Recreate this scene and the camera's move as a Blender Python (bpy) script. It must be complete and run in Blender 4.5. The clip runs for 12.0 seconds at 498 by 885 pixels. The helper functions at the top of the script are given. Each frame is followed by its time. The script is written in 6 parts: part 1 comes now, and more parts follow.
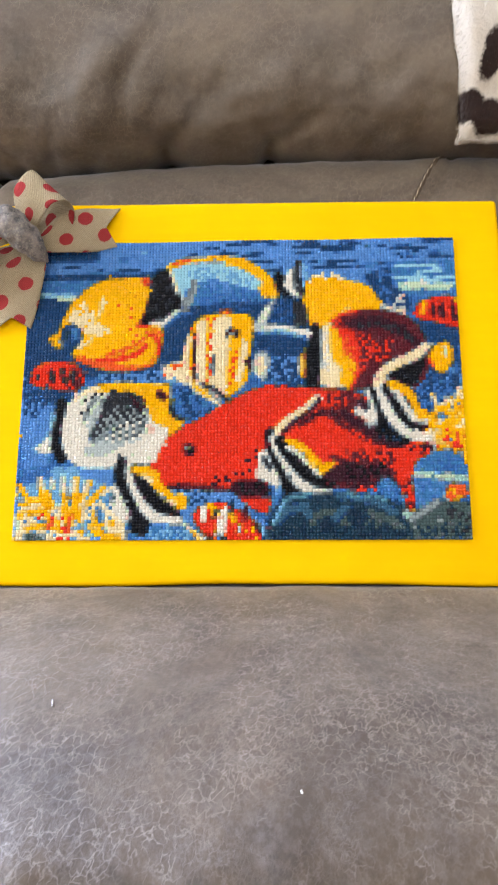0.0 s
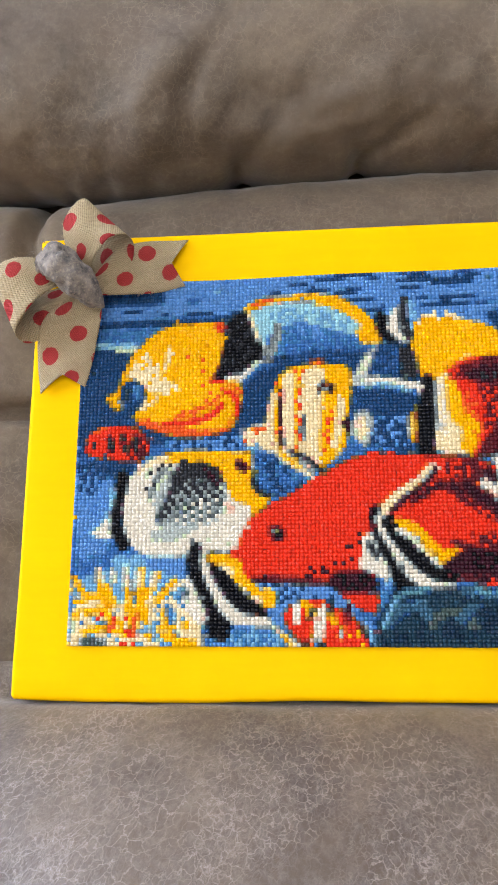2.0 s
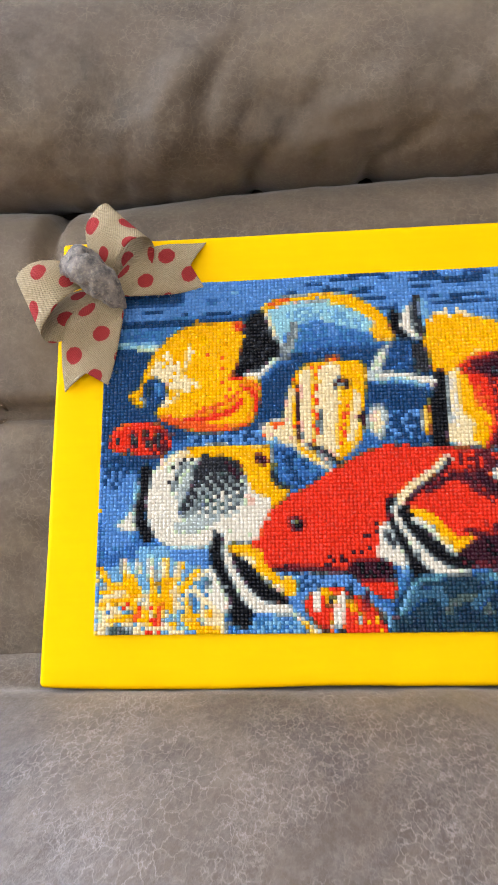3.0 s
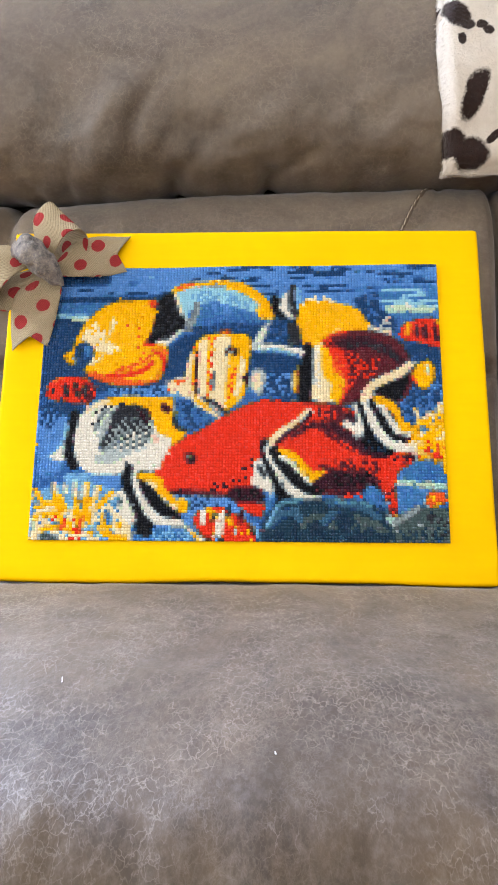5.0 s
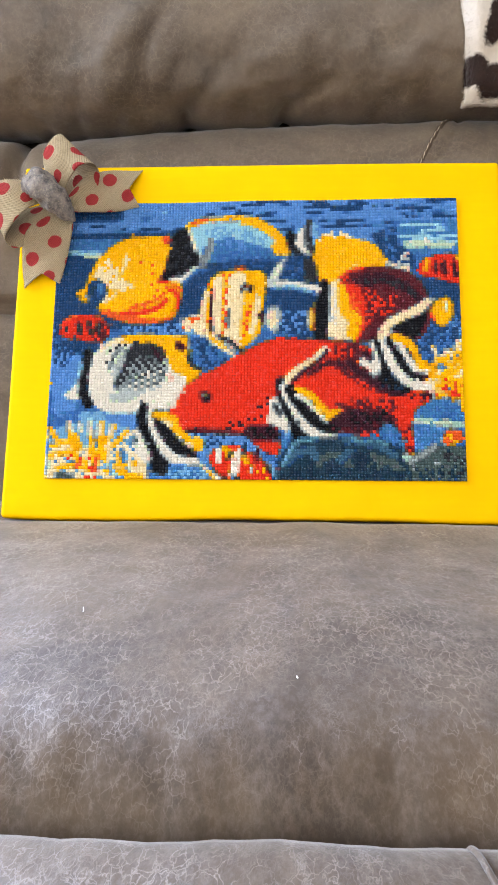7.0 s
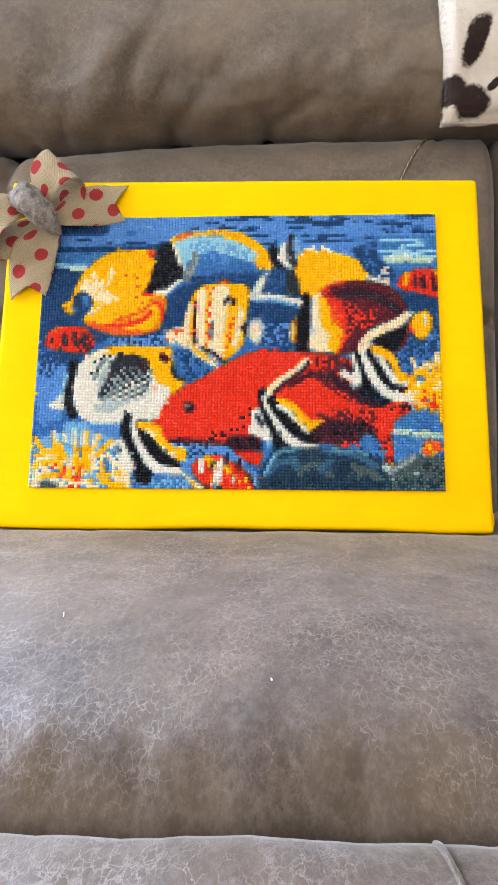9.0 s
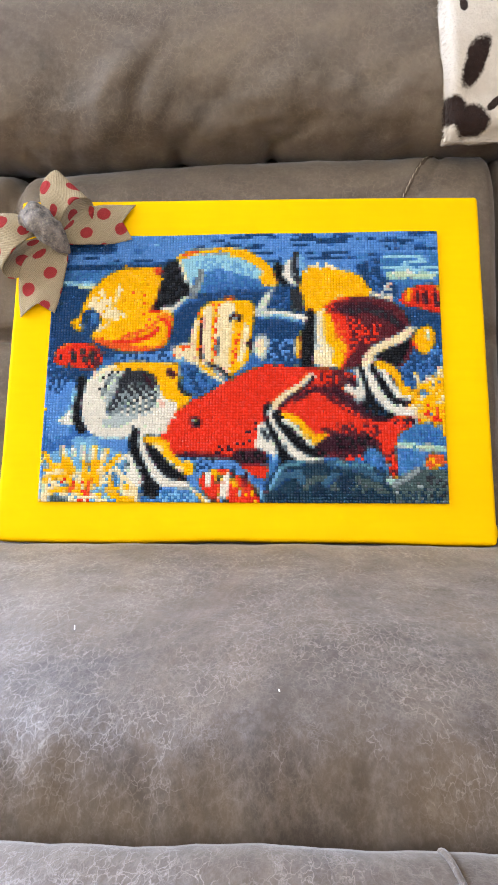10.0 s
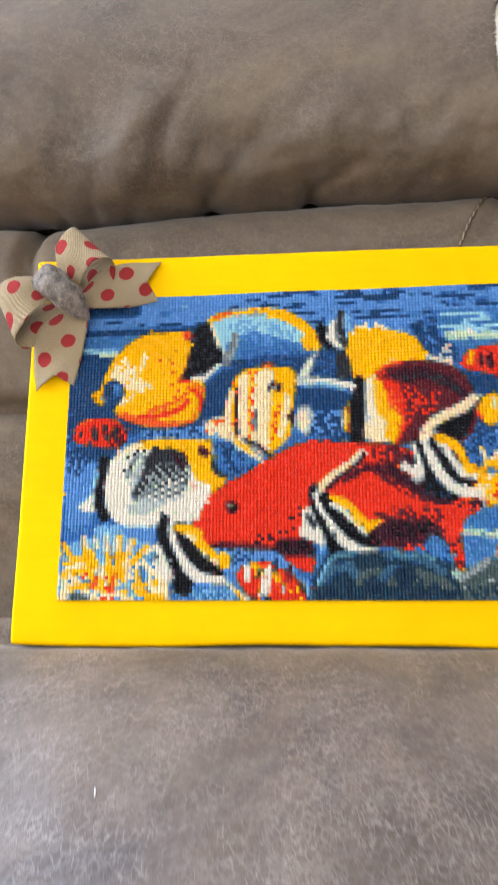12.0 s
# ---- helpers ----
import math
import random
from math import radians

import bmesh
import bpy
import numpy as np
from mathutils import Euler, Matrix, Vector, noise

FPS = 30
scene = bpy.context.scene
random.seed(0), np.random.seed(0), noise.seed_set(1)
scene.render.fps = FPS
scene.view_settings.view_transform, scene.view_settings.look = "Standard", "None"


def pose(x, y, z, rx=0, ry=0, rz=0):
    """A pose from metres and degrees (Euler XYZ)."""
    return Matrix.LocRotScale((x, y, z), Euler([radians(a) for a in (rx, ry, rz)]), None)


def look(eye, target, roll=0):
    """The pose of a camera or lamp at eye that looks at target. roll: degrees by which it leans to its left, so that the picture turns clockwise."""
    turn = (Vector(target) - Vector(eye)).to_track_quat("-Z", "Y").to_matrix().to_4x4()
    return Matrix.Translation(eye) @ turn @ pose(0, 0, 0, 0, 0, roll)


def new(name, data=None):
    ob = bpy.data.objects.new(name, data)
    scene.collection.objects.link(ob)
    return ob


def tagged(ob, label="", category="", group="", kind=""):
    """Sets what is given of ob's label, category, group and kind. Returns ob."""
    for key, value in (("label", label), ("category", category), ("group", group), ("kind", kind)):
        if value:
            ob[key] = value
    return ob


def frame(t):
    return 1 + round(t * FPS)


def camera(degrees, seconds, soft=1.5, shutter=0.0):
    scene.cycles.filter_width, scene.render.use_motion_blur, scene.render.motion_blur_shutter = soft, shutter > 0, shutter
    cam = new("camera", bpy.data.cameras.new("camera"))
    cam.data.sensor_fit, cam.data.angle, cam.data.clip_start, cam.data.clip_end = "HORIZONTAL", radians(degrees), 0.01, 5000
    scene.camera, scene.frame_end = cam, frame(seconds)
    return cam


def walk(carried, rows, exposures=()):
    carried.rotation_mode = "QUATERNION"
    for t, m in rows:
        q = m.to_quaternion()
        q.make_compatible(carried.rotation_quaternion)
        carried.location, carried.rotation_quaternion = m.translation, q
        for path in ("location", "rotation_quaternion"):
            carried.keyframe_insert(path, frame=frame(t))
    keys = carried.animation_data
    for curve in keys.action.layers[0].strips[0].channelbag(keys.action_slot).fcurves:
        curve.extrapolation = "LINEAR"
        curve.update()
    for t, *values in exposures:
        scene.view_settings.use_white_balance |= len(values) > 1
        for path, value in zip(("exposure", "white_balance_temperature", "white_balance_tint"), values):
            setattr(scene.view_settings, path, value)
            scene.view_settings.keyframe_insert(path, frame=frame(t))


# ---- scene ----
# ---------------------------------------------------------------- camera
cam = camera(36.49, 12.0, soft=1.65, shutter=0.35)
PATH = [
    (0, 0.0155, -0.5201, 0.6365, 80.92, 0.43, 1.08),
    (0.5, 0.0196, -0.5263, 0.6425, 82.90, -1.09, 0.01),
    (0.7, 0.0123, -0.5288, 0.6449, 82.75, -0.80, 0.65),
    (1, -0.0103, -0.5322, 0.6416, 83.20, -0.70, 1.80),
    (1.2, -0.0263, -0.5224, 0.6492, 83.21, 0.06, 2.84),
    (1.5, -0.0284, -0.4658, 0.6630, 82.54, 2.31, 6.09),
    (1.7, -0.0269, -0.4406, 0.6666, 81.75, 2.82, 5.00),
    (2, -0.0175, -0.4134, 0.6695, 81.12, 1.80, 4.60),
    (2.5, -0.0248, -0.4161, 0.6709, 81.75, 0.24, 3.88),
    (3, -0.0298, -0.4317, 0.6618, 81.93, 2.33, 4.41),
    (3.2, -0.0135, -0.4460, 0.6581, 81.17, 2.46, 3.04),
    (3.5, 0.0276, -0.4726, 0.6487, 79.53, 2.28, 4.47),
    (3.7, 0.0329, -0.5040, 0.6451, 78.95, 1.50, 4.81),
    (5.3, 0.0284, -0.5696, 0.6417, 82.25, 0.22, 1.88),
    (5.5, 0.0256, -0.5657, 0.6338, 82.32, 0.29, 1.83),
    (6, 0.0239, -0.5757, 0.6339, 81.61, 0.22, 1.92),
    (6.5, 0.0215, -0.5707, 0.6291, 79.78, 0.24, 2.47),
    (6.7, 0.0238, -0.5667, 0.6294, 78.29, 0.37, 2.72),
    (8.3, 0.0211, -0.5813, 0.6315, 78.45, -0.38, 2.22),
    (8.5, 0.0252, -0.5817, 0.6312, 78.76, -0.19, 2.15),
    (9, 0.0314, -0.5769, 0.6278, 79.43, 0.00, 2.10),
    (9.5, 0.0310, -0.5809, 0.6307, 79.93, 0.25, 2.25),
    (10, 0.0303, -0.5857, 0.6322, 80.24, 0.29, 2.37),
    (10.5, 0.0305, -0.5883, 0.6330, 80.41, 0.48, 2.57),
    (11, 0.0307, -0.5856, 0.6327, 80.61, 0.63, 2.88),
    (11.5, 0.0297, -0.5686, 0.6377, 80.86, 1.08, 3.64),
    (12, 0.0183, -0.5061, 0.6730, 81.38, 1.62, 4.48),
]
walk(cam, [(t, pose(x, y, z, rx, ry, rz)) for t, x, y, z, rx, ry, rz in PATH], exposures=[(0, -0.1), (3.7, -0.1), (5.5, -0.03), (10.5, 0.0), (12, -0.05)])

# ---------------------------------------------------------------- light
world = bpy.data.worlds.new("sky")
scene.world = world
world.use_nodes = True
wn, wl = world.node_tree.nodes, world.node_tree.links
sky = wn.new("ShaderNodeTexSky")
sky.sky_type, sky.sun_disc = "NISHITA", False
sky.sun_elevation, sky.sun_rotation = radians(40), radians(160)
wn["Background"].inputs["Strength"].default_value = 0.1
wl.new(sky.outputs["Color"], wn["Background"].inputs["Color"])


def area_light(name, where, target, width, height, watts, color):
    data = bpy.data.lights.new(name, "AREA")
    data.shape, data.size, data.size_y, data.energy, data.color = "RECTANGLE", width, height, watts, color
    ob = new(name, data)
    ob.matrix_world = look(where, target)
    return ob


# daylight in the opening of the window behind the sofa's end; the side and front lamps are added fill in unseen
# openings
area_light("window_daylight", (-1.35, 0.76, 1.45), (-0.1, -0.2, 0.6), 1.0, 1.1, 205, (0.52, 0.67, 1.0))
# added fill from the left that brightens the upper back, bow and canvas
area_light("side_window_daylight", (-1.84, -0.50, 1.45), (0.0, -0.1, 0.65), 1.0, 1.1, 38, (0.90, 0.94, 1.0))
# added warm fill from across the room, for the canvas front
area_light("front_window_daylight", (-0.3, -2.64, 1.7), (0.0, 0.0, 0.8), 2.0, 1.3, 33, (1.0, 0.895, 0.72))

# ---------------------------------------------------------------- materials
def srgb(code):
    v = [int(code[i:i + 2], 16) / 255 for i in (0, 2, 4)]
    return tuple(c / 12.92 if c <= 0.04045 else ((c + 0.055) / 1.055) ** 2.4 for c in v) + (1.0,)


class Shader:
    """A small writer of node materials."""

    def __init__(self, name, rough=0.5, metal=0.0, specular=0.5):
        self.mat = bpy.data.materials.new(name)
        self.mat.use_nodes = True
        self.n, self.l = self.mat.node_tree.nodes, self.mat.node_tree.links
        self.bsdf = self.n["Principled BSDF"]
        self.bsdf.inputs["Roughness"].default_value = rough
        self.bsdf.inputs["Metallic"].default_value = metal
        self.bsdf.inputs["Specular IOR Level"].default_value = specular

    def node(self, kind, **sockets):
        node = self.n.new(kind)
        for key, value in sockets.items():
            self.put(node.inputs[key.replace("_", " ")], value)
        return node

    def put(self, socket, value):
        if isinstance(value, bpy.types.NodeSocket):
            self.l.new(value, socket)
        else:
            socket.default_value = value

    def coords(self, kind="Object", scale=(1, 1, 1)):
        out = self.n.new("ShaderNodeTexCoord").outputs[kind]
        node = self.n.new("ShaderNodeMapping")
        self.l.new(out, node.inputs["Vector"])
        node.inputs["Scale"].default_value = scale
        return node.outputs["Vector"]

    def noise(self, at, scale, detail=4.0, rough=0.55, distortion=0.0):
        return self.node("ShaderNodeTexNoise", Vector=at, Scale=scale, Detail=detail, Roughness=rough, Distortion=distortion)

    def ramp(self, value, *stops):
        node = self.n.new("ShaderNodeValToRGB")
        while len(node.color_ramp.elements) < len(stops):
            node.color_ramp.elements.new(0.5)
        for e, (p, c) in zip(node.color_ramp.elements, stops):
            e.position, e.color = p, (c, c, c, 1) if isinstance(c, (int, float)) else c
        self.put(node.inputs["Fac"], value)
        return node.outputs["Color"]

    def math(self, op, a, b=0.0, c=0.0):
        node = self.n.new("ShaderNodeMath")
        node.operation = op
        for s, v in zip(node.inputs, (a, b, c)):
            self.put(s, v)
        return node.outputs[0]

    def mix(self, fac, a, b, how="MIX"):
        node = self.n.new("ShaderNodeMix")
        node.data_type, node.blend_type = "RGBA", how
        for s, v in zip((node.inputs[0], node.inputs[6], node.inputs[7]), (fac, a, b)):
            self.put(s, v)
        return node.outputs[2]

    def bump(self, height, strength, distance=0.001, under=None):
        node = self.node("ShaderNodeBump", Height=height, Strength=strength, Distance=distance)
        if under is not None:
            self.l.new(under, node.inputs["Normal"])
        return node.outputs["Normal"]

    def done(self, color=None, rough=None, normal=None):
        for key, value in (("Base Color", color), ("Roughness", rough), ("Normal", normal)):
            if value is not None:
                self.put(self.bsdf.inputs[key], value)
        return self.mat


def leather(name, base, light, dark, vein, veins=1.0, stretch=(1, 1, 1), smooth_front=None):
    """Brushed faux leather: mottled taupe with wisps and a net of pale fine creases, fainter beyond a front line in y.
    """
    s = Shader(name, 0.5, 0.0, 0.5)
    at = s.coords("Object", stretch)
    warp = s.noise(at, 60, 4, 0.65)
    bent = s.n.new("ShaderNodeVectorMath")
    bent.operation = "MULTIPLY_ADD"
    s.put(bent.inputs[0], warp.outputs["Color"])
    s.put(bent.inputs[1], (0.016, 0.016, 0.016))
    s.put(bent.inputs[2], at)
    lines = []
    for scale, width, seed, low, high in ((110.0, 0.032, 9, 0.48, 0.60), (180.0, 0.055, 11, 0.40, 0.54), (330.0, 0.085, 17, 0.40, 0.58)):
        net = s.node("ShaderNodeTexVoronoi", Vector=bent.outputs[0], Scale=scale, Randomness=1.0)
        net.feature = "DISTANCE_TO_EDGE"
        line = s.ramp(net.outputs["Distance"], (0.0, 1.0), (width * 0.5, 0.45), (width * 1.6, 0.0))
        patch = s.ramp(s.noise(at, seed, 4, 0.65, 0.5).outputs["Fac"], (low, 0.0), (high, 1.0))
        broken = s.ramp(s.noise(at, scale * 0.8, 2).outputs["Fac"], (0.36, 0.25), (0.52, 1.0))
        lines.append(s.math("MULTIPLY", s.math("MULTIPLY", line, patch), broken))
    creases = s.math("MAXIMUM", s.math("MAXIMUM", lines[0], lines[1]), s.math("MULTIPLY", lines[2], 0.4))
    if smooth_front is not None:
        depth = s.node("ShaderNodeSeparateXYZ", Vector=s.coords()).outputs[1]
        creases = s.math("MULTIPLY", creases, s.ramp(s.math("MULTIPLY", s.math("SUBTRACT", depth, smooth_front), 20.0), (0.0, 0.15), (0.7, 1.0)))
    cloud = s.noise(at, 8.5, 6, 0.60, 1.2)
    blotch = s.noise(at, 30, 5, 0.68, 0.4)
    fine = s.noise(at, 170, 4, 0.7)
    color = s.mix(s.ramp(cloud.outputs["Fac"], (0.38, 0.0), (0.60, 1.0)), srgb(dark), srgb(light))
    color = s.mix(s.ramp(blotch.outputs["Fac"], (0.38, 0.65), (0.62, 0.0)), color, srgb(base))
    color = s.mix(s.ramp(fine.outputs["Fac"], (0.45, 0.0), (0.75, 0.18)), color, srgb(vein))
    color = s.mix(s.math("MULTIPLY", creases, 0.58 * veins), color, srgb(vein))
    grain = s.noise(at, 1100, 2, 0.5)
    rough = s.math("MULTIPLY_ADD", blotch.outputs["Fac"], 0.2, 0.50)
    n1 = s.bump(grain.outputs["Fac"], 0.2, 0.0003)
    n2 = s.bump(creases, 0.2 * veins, 0.0006, n1)
    n3 = s.bump(fine.outputs["Fac"], 0.25, 0.0006, n2)
    n4 = s.bump(blotch.outputs["Fac"], 0.45, 0.0022, n3)
    s.bsdf.inputs["Sheen Weight"].default_value = 0.35
    s.bsdf.inputs["Sheen Roughness"].default_value = 0.4
    return s.done(color, rough, n4)


SEAT_LEATHER = leather("seat_leather", "4a3b29", "5e4d39", "382a1c", "a3958a", 1.0, (1.3, 0.75, 1.0), -0.312)
FOOT_LEATHER = leather("footrest_leather", "4a3b29", "5e4d39", "382a1c", "a3958a", 0.9, (1.3, 0.75, 1.0))
BACK_LEATHER = leather("back_leather", "5b4d40", "6d6050", "463c32", "918372", 0.6)


def seam_leather():
    s = Shader("seam_leather", 0.5, 0.0, 0.4)
    at = s.coords()
    n = s.noise(at, 300, 3)
    return s.done(s.mix(n.outputs["Fac"], srgb("4c4033"), srgb("66584a")), None, s.bump(n.outputs["Fac"], 0.3, 0.0004))


SEAM = seam_leather()


def thread():
    s = Shader("stitch_thread", 0.6)
    n = s.noise(s.coords(), 1500, 2)
    return s.done(s.mix(n.outputs["Fac"], srgb("b8a993"), srgb("d9ccb8")))


THREAD = thread()


def yellow_paint():
    """Acrylic on canvas: flat brush streaks and faint weave."""
    s = Shader("yellow_acrylic", 0.5, 0.0, 0.03)
    streak = s.noise(s.coords("Object", (6, 60, 60)), 3, 4, 0.6)
    cloud = s.noise(s.coords(), 9, 3)
    color = s.mix(streak.outputs["Fac"], srgb("f6c000"), srgb("fccb00"))
    color = s.mix(s.ramp(cloud.outputs["Fac"], (0.4, 0.0), (0.7, 0.5)), color, srgb("f2b400"))
    weave = s.noise(s.coords("Object", (1, 1, 1)), 1400, 2)
    n = s.bump(streak.outputs["Fac"], 0.2, 0.0006)
    return s.done(color, s.ramp(cloud.outputs["Fac"], (0.3, 0.42), (0.7, 0.55)), s.bump(weave.outputs["Fac"], 0.25, 0.0003, n))


YELLOW = yellow_paint()


def glue_film():
    s = Shader("adhesive_film", 0.6)
    n = s.noise(s.coords(), 200, 3)
    return s.done(s.mix(n.outputs["Fac"], srgb("222226"), srgb("3a3938")))


FILM = glue_film()

PALETTE = {
    "navy": "1d4676", "blue": "3a70b4", "lblue": "5c92d4", "steel": "417fb8", "sky": "78b0da", "aqua": "9ed2e4",
    "pale": "cfe0c0", "yellow": "fdbe00", "gold": "eca400", "cream": "f5e4ba", "white": "ebe5d8", "red": "e8351e",
    "orange": "ee6024", "maroon": "611f2a", "plum": "3c1827", "black": "0f1118", "char": "2e3139", "gray": "7b878c",
    "lgray": "bcc6c6", "teal": "3b6684", "dteal": "1f3e54", "slate": "4b5f60", "pink": "e5b9a6",
    "dblue": "2b5a96", "deep": "16304a", "mid": "4b82c6", "ice": "b8d8dc", "straw": "f2c95c", "sand": "ead2a0", "amber": "f08c12", "brick": "b22c22",
    "wine": "86222a", "mauve": "5c4656", "ash": "596369", "silver": "99a6a8", "rust": "94502a", "brown": "57392e", "sea": "5a90a4", "mint": "a9d0c2",
    "ochre": "b98a1e", "moss": "6a6a3c", "dusk": "6d7f9c", "blush": "efd0c0",
}
TONES = list(PALETTE)


def resin(name, code):
    """Glossy resin bead; each bead differs a little."""
    s = Shader("resin_" + name, 0.2, 0.0, 0.22)
    island = s.math("FRACT", s.math("ADD", s.n.new("ShaderNodeNewGeometry").outputs["Random Per Island"], s.n.new("ShaderNodeObjectInfo").outputs["Random"]))
    shade = s.ramp(island, (0.0, 0.84), (1.0, 0.93))
    return s.done(s.mix(1.0, srgb(code), shade, "MULTIPLY"), s.ramp(island, (0.0, 0.12), (1.0, 0.30)))


RESIN = [resin(k, v) for k, v in PALETTE.items()]


def burlap():
    """Burlap ribbon printed with red dots in two staggered rows."""
    s = Shader("dotted_burlap", 0.85, 0.0, 0.2)
    uv = s.n.new("ShaderNodeTexCoord").outputs["UV"]
    sep = s.node("ShaderNodeSeparateXYZ", Vector=uv)
    u, v = sep.outputs[0], sep.outputs[1]
    wu = s.math("SINE", s.math("MULTIPLY", u, 2 * math.pi / 0.0017))
    wv = s.math("SINE", s.math("MULTIPLY", v, 2 * math.pi / 0.0017))
    weave = s.math("MULTIPLY_ADD", s.math("MULTIPLY", wu, wv), 0.5, 0.5)
    fibre = s.noise(s.coords("UV", (1, 1, 1)), 700, 3)
    tone = s.noise(s.coords("UV"), 60, 3)
    cloth = s.mix(s.math("MULTIPLY", weave, 0.8), srgb("bcab8a"), srgb("6f604a"))
    cloth = s.mix(s.ramp(fibre.outputs["Fac"], (0.40, 0.0), (0.75, 0.4)), cloth, srgb("d3c4a8"))
    cloth = s.mix(s.ramp(tone.outputs["Fac"], (0.4, 0.0), (0.7, 0.35)), cloth, srgb("a8977a"))
    across = s.math("SUBTRACT", v, 0.0005)
    row = s.math("FLOOR", s.math("DIVIDE", across, 0.0168))
    shift = s.math("MULTIPLY", row, 0.0157)
    du = s.math("SUBTRACT", s.math("MODULO", s.math("ADD", u, s.math("ADD", shift, 0.314)), 0.0314), 0.0157)
    dv = s.math("SUBTRACT", across, s.math("MULTIPLY_ADD", row, 0.0168, 0.0084))
    wob = s.math("MULTIPLY", s.math("SUBTRACT", fibre.outputs["Fac"], 0.5), 0.0012)
    d = s.math("ADD", s.math("SQRT", s.math("ADD", s.math("MULTIPLY", du, du), s.math("MULTIPLY", dv, dv))), wob)
    dot = s.ramp(s.math("MULTIPLY", d, 100.0), (0.55, 1.0), (0.59, 0.0))
    red = s.mix(s.math("MULTIPLY", weave, 0.35), srgb("a61c2a"), srgb("741a22"))
    return s.done(s.mix(s.math("MULTIPLY", dot, 0.93), cloth, red), None, s.bump(weave, 0.8, 0.0007))


BURLAP = burlap()


def knot_felt():
    s = Shader("grey_knot_cloth", 0.9, 0.0, 0.15)
    at = s.coords()
    a, b = s.noise(at, 130, 4, 0.65), s.noise(at, 600, 3)
    color = s.mix(s.ramp(a.outputs["Fac"], (0.36, 0.0), (0.62, 1.0)), srgb("5a5859"), srgb("938c86"))
    color = s.mix(s.ramp(b.outputs["Fac"], (0.5, 0.0), (0.75, 0.5)), color, srgb("bfb19e"))
    return s.done(color, None, s.bump(b.outputs["Fac"], 0.6, 0.0012))


KNOT = knot_felt()


def cowhide():
    """White plush with brown-black cow patches."""
    s = Shader("cowhide_plush", 0.95, 0.0, 0.1)
    at = s.coords()
    wob = s.noise(at, 70, 4, 0.65)
    bent = s.n.new("ShaderNodeVectorMath")
    bent.operation = "MULTIPLY_ADD"
    s.put(bent.inputs[0], wob.outputs["Color"])
    s.put(bent.inputs[1], (0.009, 0.009, 0.009))
    s.put(bent.inputs[2], at)
    sep = s.node("ShaderNodeSeparateXYZ", Vector=bent.outputs[0])
    x, z = s.math("SUBTRACT", sep.outputs[0], 0.0045), s.math("SUBTRACT", sep.outputs[2], 0.0045)
    total = None
    for cx, cz, rx, rz, lean in COW_PATCHES:
        dx, dz = s.math("SUBTRACT", x, cx), s.math("SUBTRACT", z, cz)
        c, k = math.cos(radians(lean)), math.sin(radians(lean))
        a = s.math("DIVIDE", s.math("ADD", s.math("MULTIPLY", dx, c), s.math("MULTIPLY", dz, k)), rx)
        b = s.math("DIVIDE", s.math("SUBTRACT", s.math("MULTIPLY", dz, c), s.math("MULTIPLY", dx, k)), rz)
        r = s.math("ADD", s.math("MULTIPLY", a, a), s.math("MULTIPLY", b, b))
        total = r if total is None else s.math("MINIMUM", total, r)
    hair = s.math("MULTIPLY_ADD", s.noise(at, 500, 3, 0.7).outputs["Fac"], 0.7, -0.35)
    mask = s.ramp(s.math("ADD", total, hair), (0.62, 1.0), (1.20, 0.0))
    tone = s.noise(at, 160, 3)
    dark = s.mix(tone.outputs["Fac"], srgb("160d0a"), srgb("33211a"))
    white = s.mix(tone.outputs["Fac"], srgb("bdb3a5"), srgb("d2c9bc"))
    s.bsdf.inputs["Sheen Weight"].default_value = 0.3
    return s.done(s.mix(mask, white, dark), None, s.bump(s.noise(at, 420, 3).outputs["Fac"], 0.5, 0.002))


# patch centre x, z, half sizes, lean in degrees, in the throw's own metres (origin at its lower corner)
COW_PATCHES = [
    (0.0065, 0.0250, 0.0140, 0.0135, 15), (0.0215, 0.0165, 0.0175, 0.0145, -8), (0.0235, 0.0640, 0.0105, 0.0250, -20),
    (0.0110, 0.1350, 0.0115, 0.0150, 35), (0.0190, 0.1250, 0.0080, 0.0060, 0), (0.0140, 0.1120, 0.0042, 0.0060, 20),
    (0.0320, 0.1250, 0.0060, 0.0040, 0), (0.0370, 0.1190, 0.0050, 0.0050, 0), (0.0410, 0.0300, 0.0100, 0.0030, 42),
    (-0.0120, 0.0610, 0.0040, 0.0090, 0), (0.0710, 0.0630, 0.0160, 0.0250, 10), (0.0880, 0.1330, 0.0200, 0.0150, 0),
    (0.1180, 0.0180, 0.0180, 0.0120, 0), (0.1480, 0.0830, 0.0200, 0.0280, 25), (0.0580, 0.1780, 0.0180, 0.0200, 0),
    (-0.0080, 0.1430, 0.0080, 0.0040, 0),
]
COWHIDE = cowhide()


def plain(name, a, b, scale, rough, bump=0.2):
    s = Shader(name, rough)
    n = s.noise(s.coords(), scale, 5, 0.6)
    return s.done(s.mix(n.outputs["Fac"], srgb(a), srgb(b)), None, s.bump(n.outputs["Fac"], bump, 0.002))


WALL_PAINT = plain("wall_paint", "cfc8bd", "d8d2c8", 40, 0.8)
CEILING_PAINT = plain("ceiling_paint", "e6e4df", "eeece8", 60, 0.9)
FLOOR_WOOD = plain("floor_wood", "7a5c40", "94714f", 12, 0.45)
TRIM_PAINT = plain("trim_paint", "e6e3dc", "efece6", 50, 0.5)
LINT = plain("white_lint", "e8e6e2", "f4f2ee", 400, 0.9)


